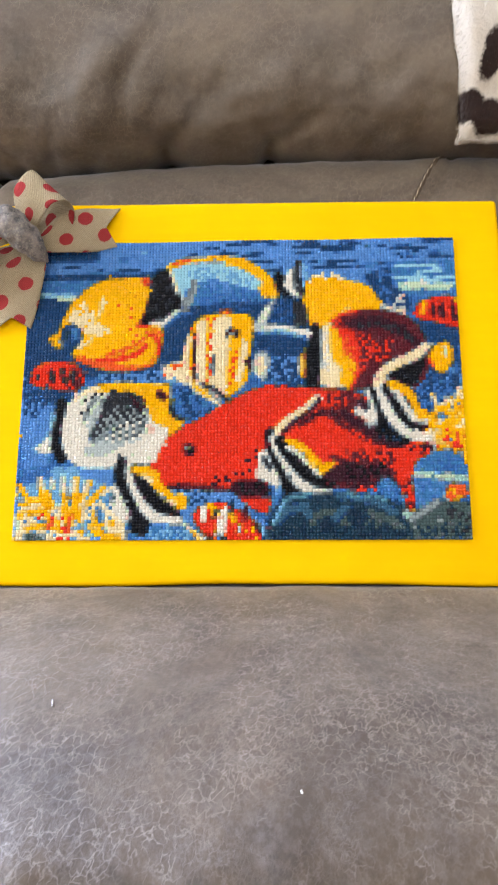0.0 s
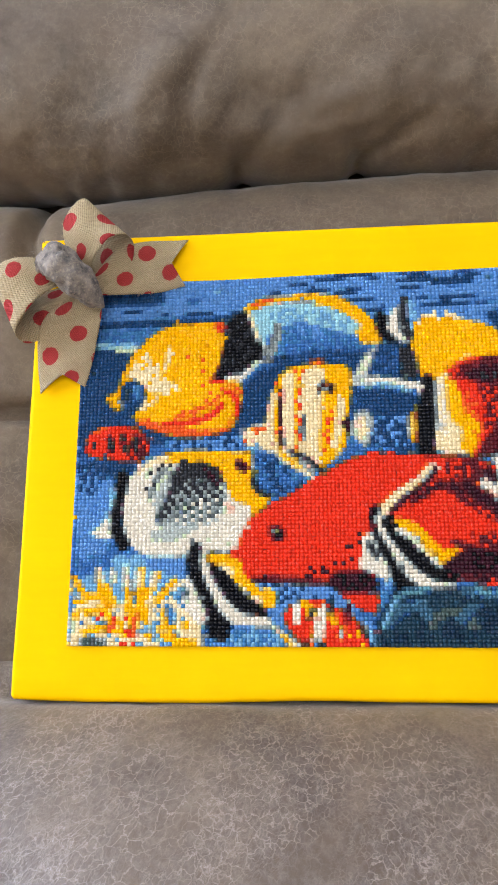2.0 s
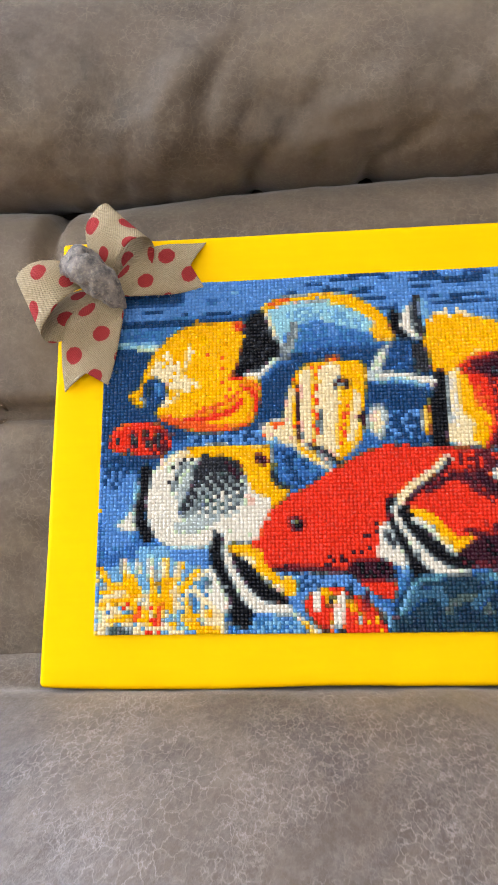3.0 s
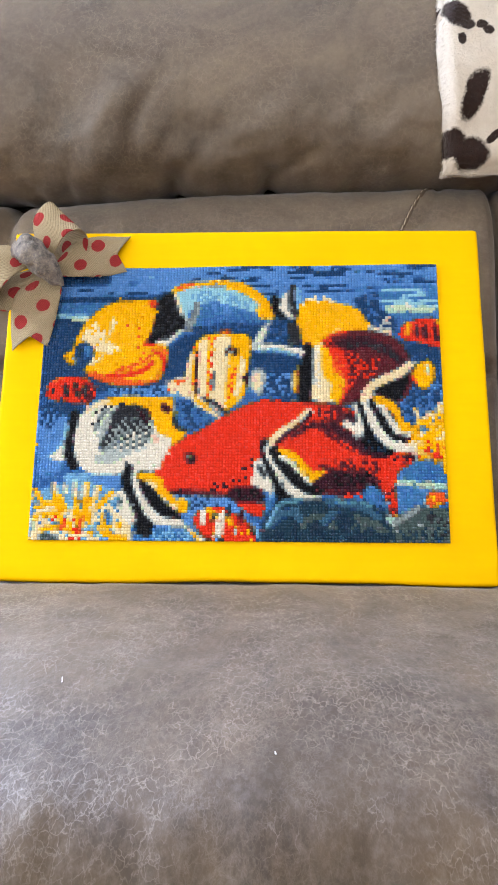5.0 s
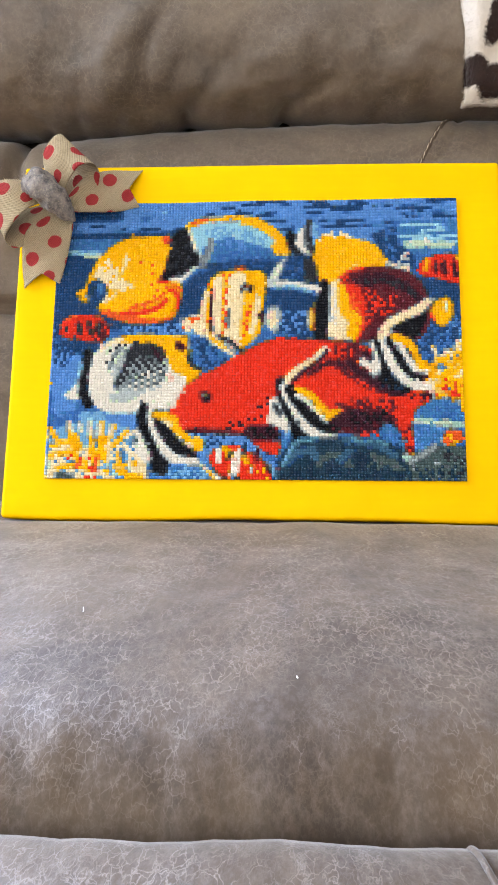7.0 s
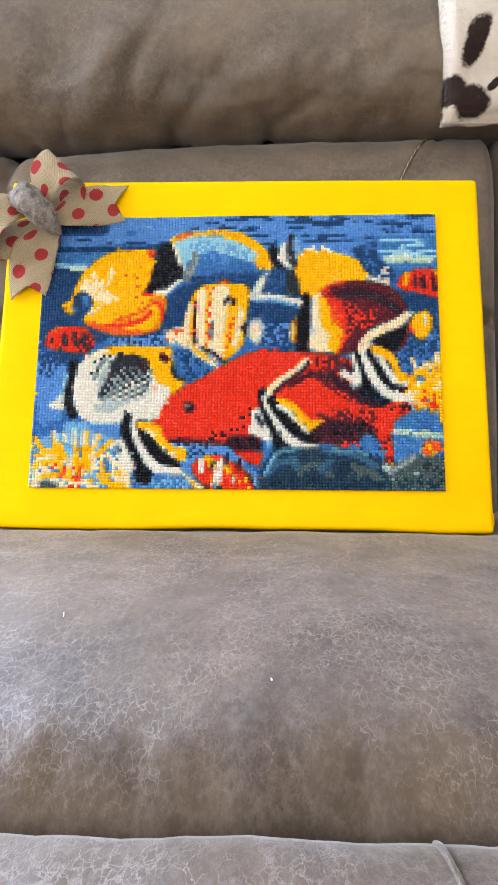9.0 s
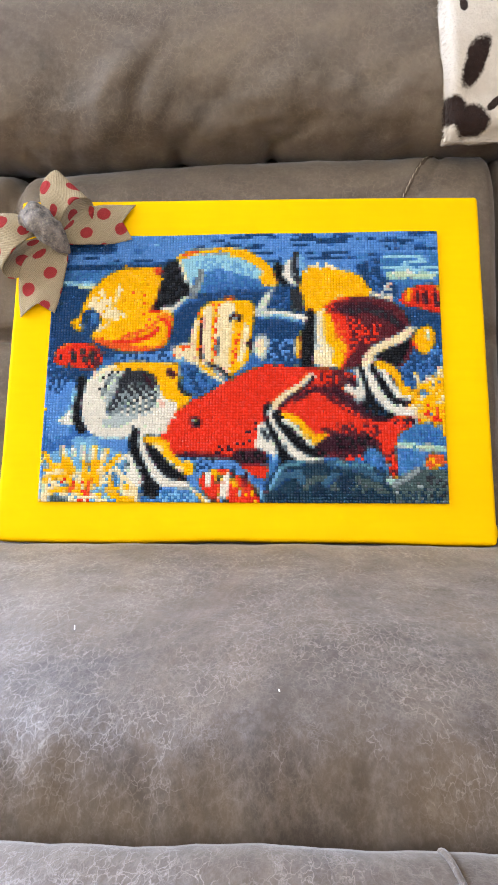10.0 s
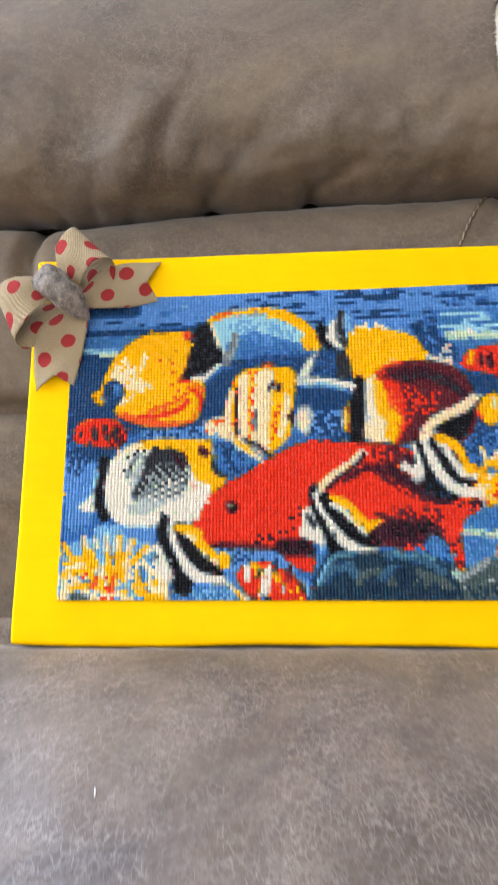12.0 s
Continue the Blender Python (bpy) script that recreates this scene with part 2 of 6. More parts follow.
def window_glass():
    s = Shader("window_glass", 0.0)
    s.bsdf.inputs["Transmission Weight"].default_value = 1.0
    s.bsdf.inputs["IOR"].default_value = 1.45
    return s.done((1, 1, 1, 1))


GLASS = window_glass()

# ---------------------------------------------------------------- building helpers
def mesh_of(name, bm, material, smooth=True):
    me = bpy.data.meshes.new(name)
    bmesh.ops.recalc_face_normals(bm, faces=bm.faces)
    bm.to_mesh(me)
    bm.free()
    for m in material if isinstance(material, list) else [material]:
        me.materials.append(m)
    if smooth:
        me.shade_smooth()
    return me


def part(name, bm, material, parent=None, label="", smooth=True):
    ob = new(name, mesh_of(name, bm, material, smooth))
    if parent is not None:
        ob.parent = parent
    return tagged(ob, label)


def thing(name, m, label, category, group="", kind=""):
    ob = new(name)
    ob.empty_display_size = 0.05
    ob.matrix_world = m
    return tagged(ob, label, category, group, kind)


def box_bm(x0, x1, y0, y1, z0, z1, bevel=0.0, segments=2):
    bm = bmesh.new()
    bmesh.ops.create_cube(bm, size=1.0, matrix=Matrix.LocRotScale(((x0 + x1) / 2, (y0 + y1) / 2, (z0 + z1) / 2), None, (x1 - x0, y1 - y0, z1 - z0)))
    if bevel:
        bmesh.ops.bevel(bm, geom=bm.edges[:], offset=bevel, segments=segments, affect="EDGES", profile=0.5)
    return bm


def grid_bm(rows, closed_rows=False, closed_cols=False, caps=False):
    """A surface through rows of points."""
    bm = bmesh.new()
    vs = [[bm.verts.new(p) for p in row] for row in rows]
    nr, nc = len(vs), len(vs[0])
    for i in range(nr if closed_rows else nr - 1):
        for j in range(nc if closed_cols else nc - 1):
            a, b = vs[i][j], vs[i][(j + 1) % nc]
            c, d = vs[(i + 1) % nr][(j + 1) % nc], vs[(i + 1) % nr][j]
            bm.faces.new((a, b, c, d))
    if caps:
        bm.faces.new(vs[0])
        bm.faces.new(vs[-1])
    return bm


def smooth_line(points, n):
    """n points along a Catmull-Rom line through the given points, evenly spaced by length."""
    pts = [np.array(p, float) for p in points]
    pts = [2 * pts[0] - pts[1]] + pts + [2 * pts[-1] - pts[-2]]
    fine = []
    for i in range(1, len(pts) - 2):
        p0, p1, p2, p3 = pts[i - 1:i + 3]
        for t in np.linspace(0, 1, 24, endpoint=False):
            fine.append(0.5 * (2 * p1 + (p2 - p0) * t + (2 * p0 - 5 * p1 + 4 * p2 - p3) * t ** 2 + (3 * p1 - p0 - 3 * p2 + p3) * t ** 3))
    fine.append(pts[-2])
    fine = np.array(fine)
    run = np.r_[0, np.cumsum(np.linalg.norm(np.diff(fine, axis=0), axis=1))]
    at = np.linspace(0, run[-1], n)
    return np.stack([np.interp(at, run, fine[:, k]) for k in range(fine.shape[1])], -1)


def tube_bm(points, radius, sides=8, squash=1.0):
    """A round cord along points, closed at its ends."""
    pts = [Vector(p) for p in points]
    rows = []
    for i, p in enumerate(pts):
        d = (pts[min(i + 1, len(pts) - 1)] - pts[max(i - 1, 0)]).normalized()
        side = d.cross(Vector((0, 1, 0)))
        side = side.normalized() if side.length > 1e-6 else Vector((1, 0, 0))
        up = side.cross(d)
        r = radius * (0.4 if i in (0, len(pts) - 1) else 1.0)
        rows.append([p + side * (r * math.cos(a)) + up * (r * squash * math.sin(a)) for a in np.linspace(0, 2 * math.pi, sides, endpoint=False)])
    return grid_bm(rows, closed_cols=True, caps=True)


def bell(v, centre, width):
    return math.exp(-((v - centre) / width) ** 2)


def fbm(x, y, z):
    return noise.fractal(Vector((x, y, z)), 1.0, 2.0, 4)


def cushion_bm(profile, xs, inset, relief, n=120, lift=None):
    """A stuffed form: a closed profile in y and z, carried along x, drawn in at its ends, with relief(x, y, z) pushed out along the profile's normal."""
    loop = smooth_line(list(profile) + [profile[0]], n + 1)[:-1]
    nxt, prv = np.roll(loop, -1, 0), np.roll(loop, 1, 0)
    tan = nxt - prv
    nor = np.stack([tan[:, 1], -tan[:, 0]], -1)
    nor /= np.linalg.norm(nor, axis=1)[:, None] + 1e-12
    mid = loop.mean(0)
    if ((loop - mid) * nor).sum() < 0:
        nor = -nor
    x0, x1 = xs[0], xs[-1]
    rows = []
    for x in xs:
        edge = min(x - x0, x1 - x)
        k = min(1.0, edge / inset)
        draw = inset * (1 - math.sqrt(max(0.0, 1 - (1 - k) ** 2)))
        row = []
        for (y, z), (ny, nz) in zip(loop, nor):
            push = relief(x, y, z) * k - draw
            row.append((x, y + ny * push, z + nz * push + (lift(x, z) if lift else 0.0)))
        rows.append(row)
    return grid_bm(rows, closed_cols=True, caps=True)

# ---------------------------------------------------------------- room
def wall_bm(axis, at, lo, hi, height, thick, hole=None):
    """A wall across x (axis 'y') or y (axis 'x') at a place, from lo to hi, with one opening."""
    spans = [(lo, hi, 0.0, height)]
    if hole:
        a, b, z0, z1 = hole
        spans = [(lo, a, 0.0, height), (b, hi, 0.0, height), (a, b, 0.0, z0), (a, b, z1, height)]
    bm = bmesh.new()
    for a, b, z0, z1 in spans:
        size = (b - a, thick, z1 - z0) if axis == "y" else (thick, b - a, z1 - z0)
        mid = ((a + b) / 2, at, (z0 + z1) / 2) if axis == "y" else (at, (a + b) / 2, (z0 + z1) / 2)
        bmesh.ops.create_cube(bm, size=1.0, matrix=Matrix.LocRotScale(mid, None, size))
    return bm


def structure(name, bm, material, label, category):
    return tagged(part(name, bm, material, smooth=False), label, category, kind="structure")


structure("floor", box_bm(-2.15, 2.9, -2.9, 1.1, -0.1, 0.0), FLOOR_WOOD, "plain brown wooden floor under the sofa", "floor")
structure("ceiling", box_bm(-2.15, 2.9, -2.9, 1.1, 2.5, 2.6), CEILING_PAINT, "plain white painted ceiling", "ceiling")
structure("wall_north", wall_bm("y", 0.85, -1.9, 2.7, 2.5, 0.1, (-1.85, -0.85, 0.9, 2.0)), WALL_PAINT, "beige painted wall with a window opening behind the sofa", "wall")
structure("wall_east", wall_bm("x", 2.75, -2.8, 0.9, 2.5, 0.1), WALL_PAINT, "plain beige painted side wall", "wall")
structure("wall_west", wall_bm("x", -1.95, -2.8, 0.9, 2.5, 0.1, (-1.0, 0.0, 0.9, 2.0)), WALL_PAINT, "beige painted wall with an added, unseen window opening beside the sofa", "wall")
structure("wall_south", wall_bm("y", -2.75, -1.9, 2.7, 2.5, 0.1, (-1.3, 0.7, 1.05, 2.35)), WALL_PAINT, "beige painted wall with an added wide window opening, unseen", "wall")


def window(name, m, w, h):
    """A white window frame with a cross bar and two panes, upright, centred, facing its own y."""
    ob = tagged(thing(name, m, "unseen white framed window with two clear panes", "window"), kind="structure")
    f = 0.05
    bm = bmesh.new()
    for x, z, sx, sz in ((-w / 2 + f / 2, 0, f, h), (w / 2 - f / 2, 0, f, h), (0, h / 2 - f / 2, w - 2 * f, f), (0, -h / 2 + f / 2, w - 2 * f, f), (0, 0, f, h - 2 * f)):
        bmesh.ops.create_cube(bm, size=1.0, matrix=Matrix.LocRotScale((x, 0, z), None, (sx, 0.06, sz)))
    part("window_frame", bm, TRIM_PAINT, ob, smooth=False)
    for sx in (-1, 1):
        x = sx * (w / 4 - f / 4)
        pane = part("pane", box_bm(x - w / 4 + f, x + w / 4 - f, -0.003, 0.003, -h / 2 + f, h / 2 - f), GLASS, ob, smooth=False)
        pane.visible_shadow = False
    return ob


window("window_1", pose(-1.35, 0.85, 1.45), 1.0, 1.1)
# made-up window to hold the side fill lamp, out of view
window("added_side_window", pose(-1.95, -0.50, 1.45, 0, 0, 90), 1.0, 1.1)
# made-up window round the front fill lamp, never in view
window("added_front_window", pose(-0.3, -2.75, 1.7), 2.0, 1.3)

# ---------------------------------------------------------------- sofa
sofa = thing("recliner_sofa", pose(0, 0, 0), "taupe brushed faux leather recliner sofa with stitched seams", "sofa")

SEAT_PROFILE = [(0.10, 0.30), (0.115, 0.40), (0.09, 0.438), (0.05, 0.4475), (-0.06, 0.4505), (-0.16, 0.4515), (-0.235, 0.4510), (-0.264, 0.4498), (-0.281, 0.4460),
                (-0.294, 0.4380), (-0.3045, 0.4275), (-0.313, 0.416), (-0.3165, 0.402), (-0.311, 0.388), (-0.29, 0.376), (-0.25, 0.37), (-0.20, 0.32), (-0.02, 0.29)]


def seat_relief(x, y, z):
    if z < 0.40:
        return 0.0
    r = 0.0022 * fbm(x * 9, y * 9, 3.0) + 0.0006 * fbm(x * 45, y * 45, 7.0)
    r -= 0.0065 * bell(y, 0.018, 0.016) * (1 if abs(x) < 0.22 else bell(abs(x), 0.22, 0.02))
    front = min(1.0, max(0.0, (-0.25 - y) / 0.05))
    r += front * (0.0018 * fbm(x * 40, 0.0, 2.0) + 0.0012 * fbm(x * 95, y * 8, 6.0))
    return r


def spaced(x0, x1, step, inset):
    """Stations along x, closer where the ends are drawn in."""
    ends = [inset * (1 - math.cos(a)) for a in np.linspace(0, math.pi / 2, 9)]
    mid = list(np.linspace(x0 + inset, x1 - inset, max(2, int((x1 - x0 - 2 * inset) / step))))
    return [x0 + e for e in ends[:-1]] + mid + [x1 - e for e in reversed(ends[:-1])]


part("seat_cushion", cushion_bm(SEAT_PROFILE, spaced(-0.42, 0.40, 0.006, 0.03), 0.03, seat_relief, 220), SEAT_LEATHER, sofa, "wide grey-taupe seat cushion with crackled sheen")

FOOT_PROFILE = [(-0.328, 0.20), (-0.3225, 0.40), (-0.3245, 0.426), (-0.334, 0.434), (-0.365, 0.437), (-0.42, 0.431), (-0.45, 0.40), (-0.457, 0.30), (-0.45, 0.14), (-0.42, 0.11), (-0.37, 0.11)]


def foot_relief(x, y, z):
    return 0.0022 * fbm(x * 10, y * 10, 11.0) + 0.0014 * fbm(x * 30, z * 20, 5.0)


footrest = part("footrest", cushion_bm(FOOT_PROFILE, spaced(-0.42, 0.40, 0.008, 0.03), 0.03, foot_relief, 150), FOOT_LEATHER, sofa, "folded footrest pad below the seat")

part("welt", tube_bm([(x, y, z) for x, y, z in smooth_line([(0.0905, -0.327, 0.4305), (0.0915, -0.334, 0.4350), (0.0932, -0.348, 0.4372), (0.0955, -0.375, 0.4385), (0.099, -0.42, 0.4325)], 30)], 0.0016, 8, 0.8), FOOT_LEATHER, footrest, "raised welt across the footrest")

BACK_PROFILE = [(0.20, 0.385), (0.10, 0.405), (0.064, 0.432), (0.066, 0.46), (0.083, 0.53), (0.103, 0.60), (0.118, 0.66), (0.128, 0.705), (0.1345, 0.728), (0.144, 0.744),
                (0.163, 0.758), (0.19, 0.766), (0.23, 0.768), (0.31, 0.76), (0.34, 0.70), (0.345, 0.50), (0.31, 0.40)]


def back_relief(x, y, z):
    if y > 0.24:
        return 0.0
    side = min(1.0, max(0.0, (abs(x) - 0.17) / 0.04))
    r = 0.003 * fbm(x * 7, z * 7, 1.0) + 0.001 * fbm(x * 30, z * 22, 4.0)
    r -= 0.022 * side * bell(z, 0.612, 0.0055)
    r += 0.010 * side * (bell(z, 0.55, 0.04) + 0.6 * bell(z, 0.68, 0.05))
    up = min(1.0, max(0.0, (z - 0.65) / 0.06))
    r -= 0.014 * up * bell(x, -0.222 - 0.10 * (0.76 - z) + 2.2 * (0.765 - z) ** 2, 0.008)
    r -= 0.004 * min(1.0, max(0.0, (z - 0.70) / 0.03)) * bell(x, 0.186 - 0.95 * (0.768 - z), 0.003)
    return r


def rise(x):
    """The crease between lower and upper back climbs from the low corner."""
    t = min(1.0, max(0.0, (x + 0.22) / 0.24))
    return 0.0125 * t * t * (3 - 2 * t) + 0.004 * bell(x, -0.32, 0.08) - 0.0012 * bell(x, -0.068, 0.018) - 0.001 * bell(x, 0.022, 0.015)


def back_lift(x, z):
    return rise(x) * min(1.0, max(0.0, (z - 0.735) / 0.025))


def head_lift(x, z):
    return rise(x) * min(1.0, max(0.0, (0.86 - z) / 0.09))


back = part("lower_back_cushion", cushion_bm(BACK_PROFILE, spaced(-0.52, 0.2255, 0.005, 0.009), 0.009, back_relief, 200, back_lift), BACK_LEATHER, sofa, "taupe lower back panel behind the canvas")


def wing_relief(x, y, z):
    return 0.002 * fbm(x * 9, z * 9, 6.0) - 0.005 * bell(x, 0.250, 0.003) * (1 if y < 0.2 else 0)


wing = part("back_wing", cushion_bm(BACK_PROFILE, spaced(0.2280, 0.50, 0.004, 0.014), 0.014, wing_relief, 150, back_lift), BACK_LEATHER, sofa, "narrow taupe side panel of the back")

HEAD_PROFILE = [(0.24, 0.768), (0.20, 0.763), (0.172, 0.7665), (0.149, 0.780), (0.134, 0.802), (0.127, 0.826), (0.128, 0.852), (0.140, 0.892), (0.162, 0.94), (0.19, 0.985), (0.225, 1.02), (0.28, 1.035),
                (0.335, 1.01), (0.355, 0.94), (0.35, 0.83), (0.32, 0.785)]


def head_relief(x, y, z):
    if y > 0.25 or z > 0.99:
        return 0.0
    low = min(1.0, max(0.0, (0.90 - z) / 0.08))
    r = 0.008 * low * fbm(x * 9 + 2.0, z * 11, 2.5) + 0.004 * low * fbm(x * 22, z * 18, 5.5) + 0.0018 * low * fbm(x * 34, z * 26, 8.0)
    # a long fold that hooks down from the top, with a full lobe before it and a hollow behind
    fold = -0.107 + 6.0 * (z - 0.818) ** 2 + 0.25 * (z - 0.818)
    r -= 0.009 * bell(x, fold + 0.006, 0.008) * bell(z, 0.818, 0.036)
    r += 0.006 * bell(x, fold - 0.022, 0.020) * bell(z, 0.815, 0.04)
    r -= 0.006 * bell(x, -0.040, 0.045) * bell(z, 0.815, 0.030)
    r += 0.005 * bell(x, 0.020, 0.030) * bell(z, 0.812, 0.03)
    r -= 0.005 * bell(x, 0.075, 0.025) * bell(z, 0.800, 0.03)
    # gathers that run up from the tucks in the seam
    for cx, lean, deep in ((-0.070, 0.9, 0.010), (-0.070, -0.7, 0.006), (0.022, 1.3, 0.009), (0.022, -0.5, 0.005), (-0.20, -0.8, 0.006), (-0.135, 0.5, 0.006), (0.10, 0.9, 0.005)):
        r -= 0.6 * deep * bell(x, cx + lean * (z - 0.768), 0.007 + 0.25 * max(0.0, z - 0.77)) * bell(z, 0.772, 0.020)
    return r


head = part("upper_back_cushion", cushion_bm(HEAD_PROFILE, spaced(-0.48, 0.46, 0.005, 0.03), 0.03, head_relief, 200, head_lift), BACK_LEATHER, sofa, "plump taupe upper back cushion with soft dents")
part("back_frame", box_bm(-0.46, 0.44, 0.245, 0.325, 0.38, 0.97, 0.01), BACK_LEATHER, sofa)
part("base_frame", box_bm(-0.50, 0.46, -0.19, 0.34, 0.04, 0.385, 0.01), BACK_LEATHER, sofa)
for fx in (-0.44, 0.40):
    for fy in (-0.15, 0.30):
        part("foot", box_bm(fx - 0.03, fx + 0.03, fy - 0.03, fy + 0.03, 0.0, 0.045, 0.006), SEAM, sofa, smooth=False)


def on_back(x, z, lift=0.0, relief=None):
    loop = smooth_line(list(BACK_PROFILE) + [BACK_PROFILE[0]], 401)
    k = min((i for i in range(1, 400) if loop[i][0] < 0.22 and loop[i][1] > 0.43), key=lambda i: abs(loop[i][1] - z))
    t = loop[k + 1] - loop[k - 1]
    nrm = np.array([-t[1], t[0]]) / (np.linalg.norm(t) + 1e-12)
    y, zz = loop[k]
    push = (relief or back_relief)(x, y, zz) + lift
    return (x, y + nrm[0] * push, zz + nrm[1] * push + back_lift(x, zz))


def stitched_seam(name, path, parent, lift=0.0, every=0.0052, length=0.0034, thick=0.00045, relief=None):
    """A cord of folded leather with a row of thread stitches along it."""
    cord = part(name, tube_bm([on_back(x, z, lift, relief) for x, z in smooth_line(path, 40)], 0.0022, 8, 0.6), SEAM, parent, "folded leather seam")
    run = smooth_line(path, 200)
    total = float(np.linalg.norm(np.diff(run, axis=0), axis=1).sum())
    n = int(total / every)
    for i in range(n):
        a, b = (i + 0.2) / n, (i + 0.2 + length / every) / n
        pts = [on_back(*run[int(min(1.0, a + (b - a) * q) * 199)], lift + 0.0016, relief) for q in (0, 0.5, 1)]
        part("stitch", tube_bm(pts, thick, 5), THREAD, cord)
    return cord


stitched_seam("seam", [(-0.300, 0.690), (-0.286, 0.668), (-0.272, 0.644), (-0.256, 0.616)], back)
stitched_seam("seam", [(-0.256, 0.612), (-0.272, 0.590), (-0.290, 0.566), (-0.31, 0.545)], back)
part("piping", tube_bm([on_back(x, z, 0.0) for x, z in smooth_line([(-0.310, 0.690), (-0.296, 0.666), (-0.282, 0.642), (-0.266, 0.614)], 30)], 0.0018, 8, 0.6), SEAM, back)
part("piping", tube_bm([on_back(x, z, 0.0) for x, z in smooth_line([(-0.266, 0.612), (-0.282, 0.589), (-0.302, 0.565)], 30)], 0.0018, 8, 0.6), SEAM, back)
stitched_seam("seam", [(0.131, 0.720), (0.142, 0.736), (0.156, 0.752), (0.170, 0.762), (0.186, 0.7655)], back, 0.0)

stitched_seam("seam", [(0.2405, 0.752), (0.2415, 0.72), (0.2430, 0.66), (0.2445, 0.60), (0.2455, 0.54)], wing, 0.0, relief=wing_relief)
part("piping", tube_bm([on_back(x, z, 0.0, wing_relief) for x, z in smooth_line([(0.2485, 0.75), (0.2495, 0.70), (0.2510, 0.62), (0.2525, 0.54)], 40)], 0.0016, 8, 0.6), SEAM, wing)

# ---------------------------------------------------------------- framed bead picture
CANVAS_W, CANVAS_H, CANVAS_T = 0.4064, 0.3048, 0.018
canvas = thing("stretched_canvas", pose(0, 0, 0.45, -22.1), "yellow painted canvas with bead mosaic leaning on the sofa back", "wall art")


def rounded_panel(w, h, t, r):
    bm = box_bm(-w / 2, w / 2, 0, t, 0, h)
    bmesh.ops.subdivide_edges(bm, edges=[e for e in bm.edges if abs((e.verts[0].co - e.verts[1].co).y) < 1e-6], cuts=24, use_grid_fill=True)
    sharp = [e for e in bm.edges if len(e.link_faces) == 2 and e.calc_face_angle(0.0) > 1.0]
    bmesh.ops.bevel(bm, geom=sharp, offset=r, segments=4, affect="EDGES", profile=0.5)
    for v in bm.verts:
        x, y, z = v.co
        wave = 0.0005 * fbm(x * 14, z * 14, 9.0)
        v.co.z += wave * (1 if z > h / 2 else 1.4)
        v.co.x += 0.0004 * fbm(z * 16, x * 3, 4.0)
        if z < 0.01:
            v.co.z += 0.0010 * math.sin(x * 21.0 + 1.0)
    return bm


part("painted_canvas", rounded_panel(CANVAS_W, CANVAS_H, CANVAS_T, 0.0032), YELLOW, canvas, "yellow acrylic paint wrapped round the canvas edges")
fold = bmesh.new()
bmesh.ops.create_uvsphere(fold, u_segments=14, v_segments=8, radius=1.0, matrix=Matrix.LocRotScale((CANVAS_W / 2 + 0.0005, 0.010, 0.010), None, (0.0022, 0.006, 0.008)))
part("corner_fold", fold, YELLOW, canvas, "small bulging fold of painted canvas")

# the picture: plain colour shapes on a grid of beads
COLS, ROWS = 134, 95
MOS_X0, MOS_Z1, MOS_W, MOS_H = -0.1690, 0.2703, 0.3350, 0.2386
FINE = 4  # the shapes are drawn finer than the beads, then averaged bead by bead
picture = np.zeros((ROWS * FINE, COLS * FINE), int)
COL_AT, ROW_AT = np.meshgrid((np.arange(COLS * FINE) + 0.5) / FINE, (np.arange(ROWS * FINE) + 0.5) / FINE)
dice = np.random.RandomState(4)


def lay(tone, where, share=1.0):
    if share < 1:
        where = where & np.kron(dice.rand(ROWS, COLS) < share, np.ones((FINE, FINE), bool))
    picture[where] = TONES.index(tone)


def region(tone, share, *xy):
    """A filled outline, wholly or with a share of its beads."""
    pts = np.array(xy).reshape(-1, 2)
    inside = np.zeros(COL_AT.shape, bool)
    for (x0, y0), (x1, y1) in zip(pts, np.roll(pts, -1, 0)):
        if y0 != y1:
            inside ^= ((y0 > ROW_AT) != (y1 > ROW_AT)) & (COL_AT < (x1 - x0) * (ROW_AT - y0) / (y1 - y0) + x0)
    lay(tone, inside, share)


def stroke(tone, width, *xy):
    """A band along a line."""
    pts = np.array(xy).reshape(-1, 2)
    near = np.full(COL_AT.shape, 1e9)
    for a, b in zip(pts[:-1], pts[1:]):
        d = b - a
        t = np.clip(((COL_AT - a[0]) * d[0] + (ROW_AT - a[1]) * d[1]) / max(1e-9, d @ d), 0, 1)
        near = np.minimum(near, np.hypot(COL_AT - a[0] - t * d[0], ROW_AT - a[1] - t * d[1]))
    lay(tone, near <= max(0.55, width / 2))


def hatch(tone, every, phase, *xy):
    """Slanting rows of single beads within an outline."""
    before = picture.copy()
    region(tone, 1, *xy)
    off = (np.floor(COL_AT) + 2 * np.floor(ROW_AT)) % every != phase
    picture[off] = before[off]


def spot(tone, x, y, rx, ry):
    lay(tone, ((COL_AT - x) / max(rx, 0.5)) ** 2 + ((ROW_AT - y) / max(ry, 0.5)) ** 2 <= 1, 0.97)


def dots(tone, *xy):
    for x, y in np.array(xy).reshape(-1, 2):
        if 0 <= int(y) < ROWS and 0 <= int(x) < COLS:
            picture[int(y) * FINE:(int(y) + 1) * FINE, int(x) * FINE:(int(x) + 1) * FINE] = TONES.index(tone)


def dashes(tone, count, longest, x0, y0, x1, y1):
    for _ in range(count):
        x, y, n = dice.uniform(x0, x1), dice.uniform(y0, y1), dice.uniform(1, 2.4 * longest)
        lay(tone, (abs(COL_AT - x) < n / 2 + 0.5) & (abs(ROW_AT - math.floor(y) - 0.5) < 0.5))


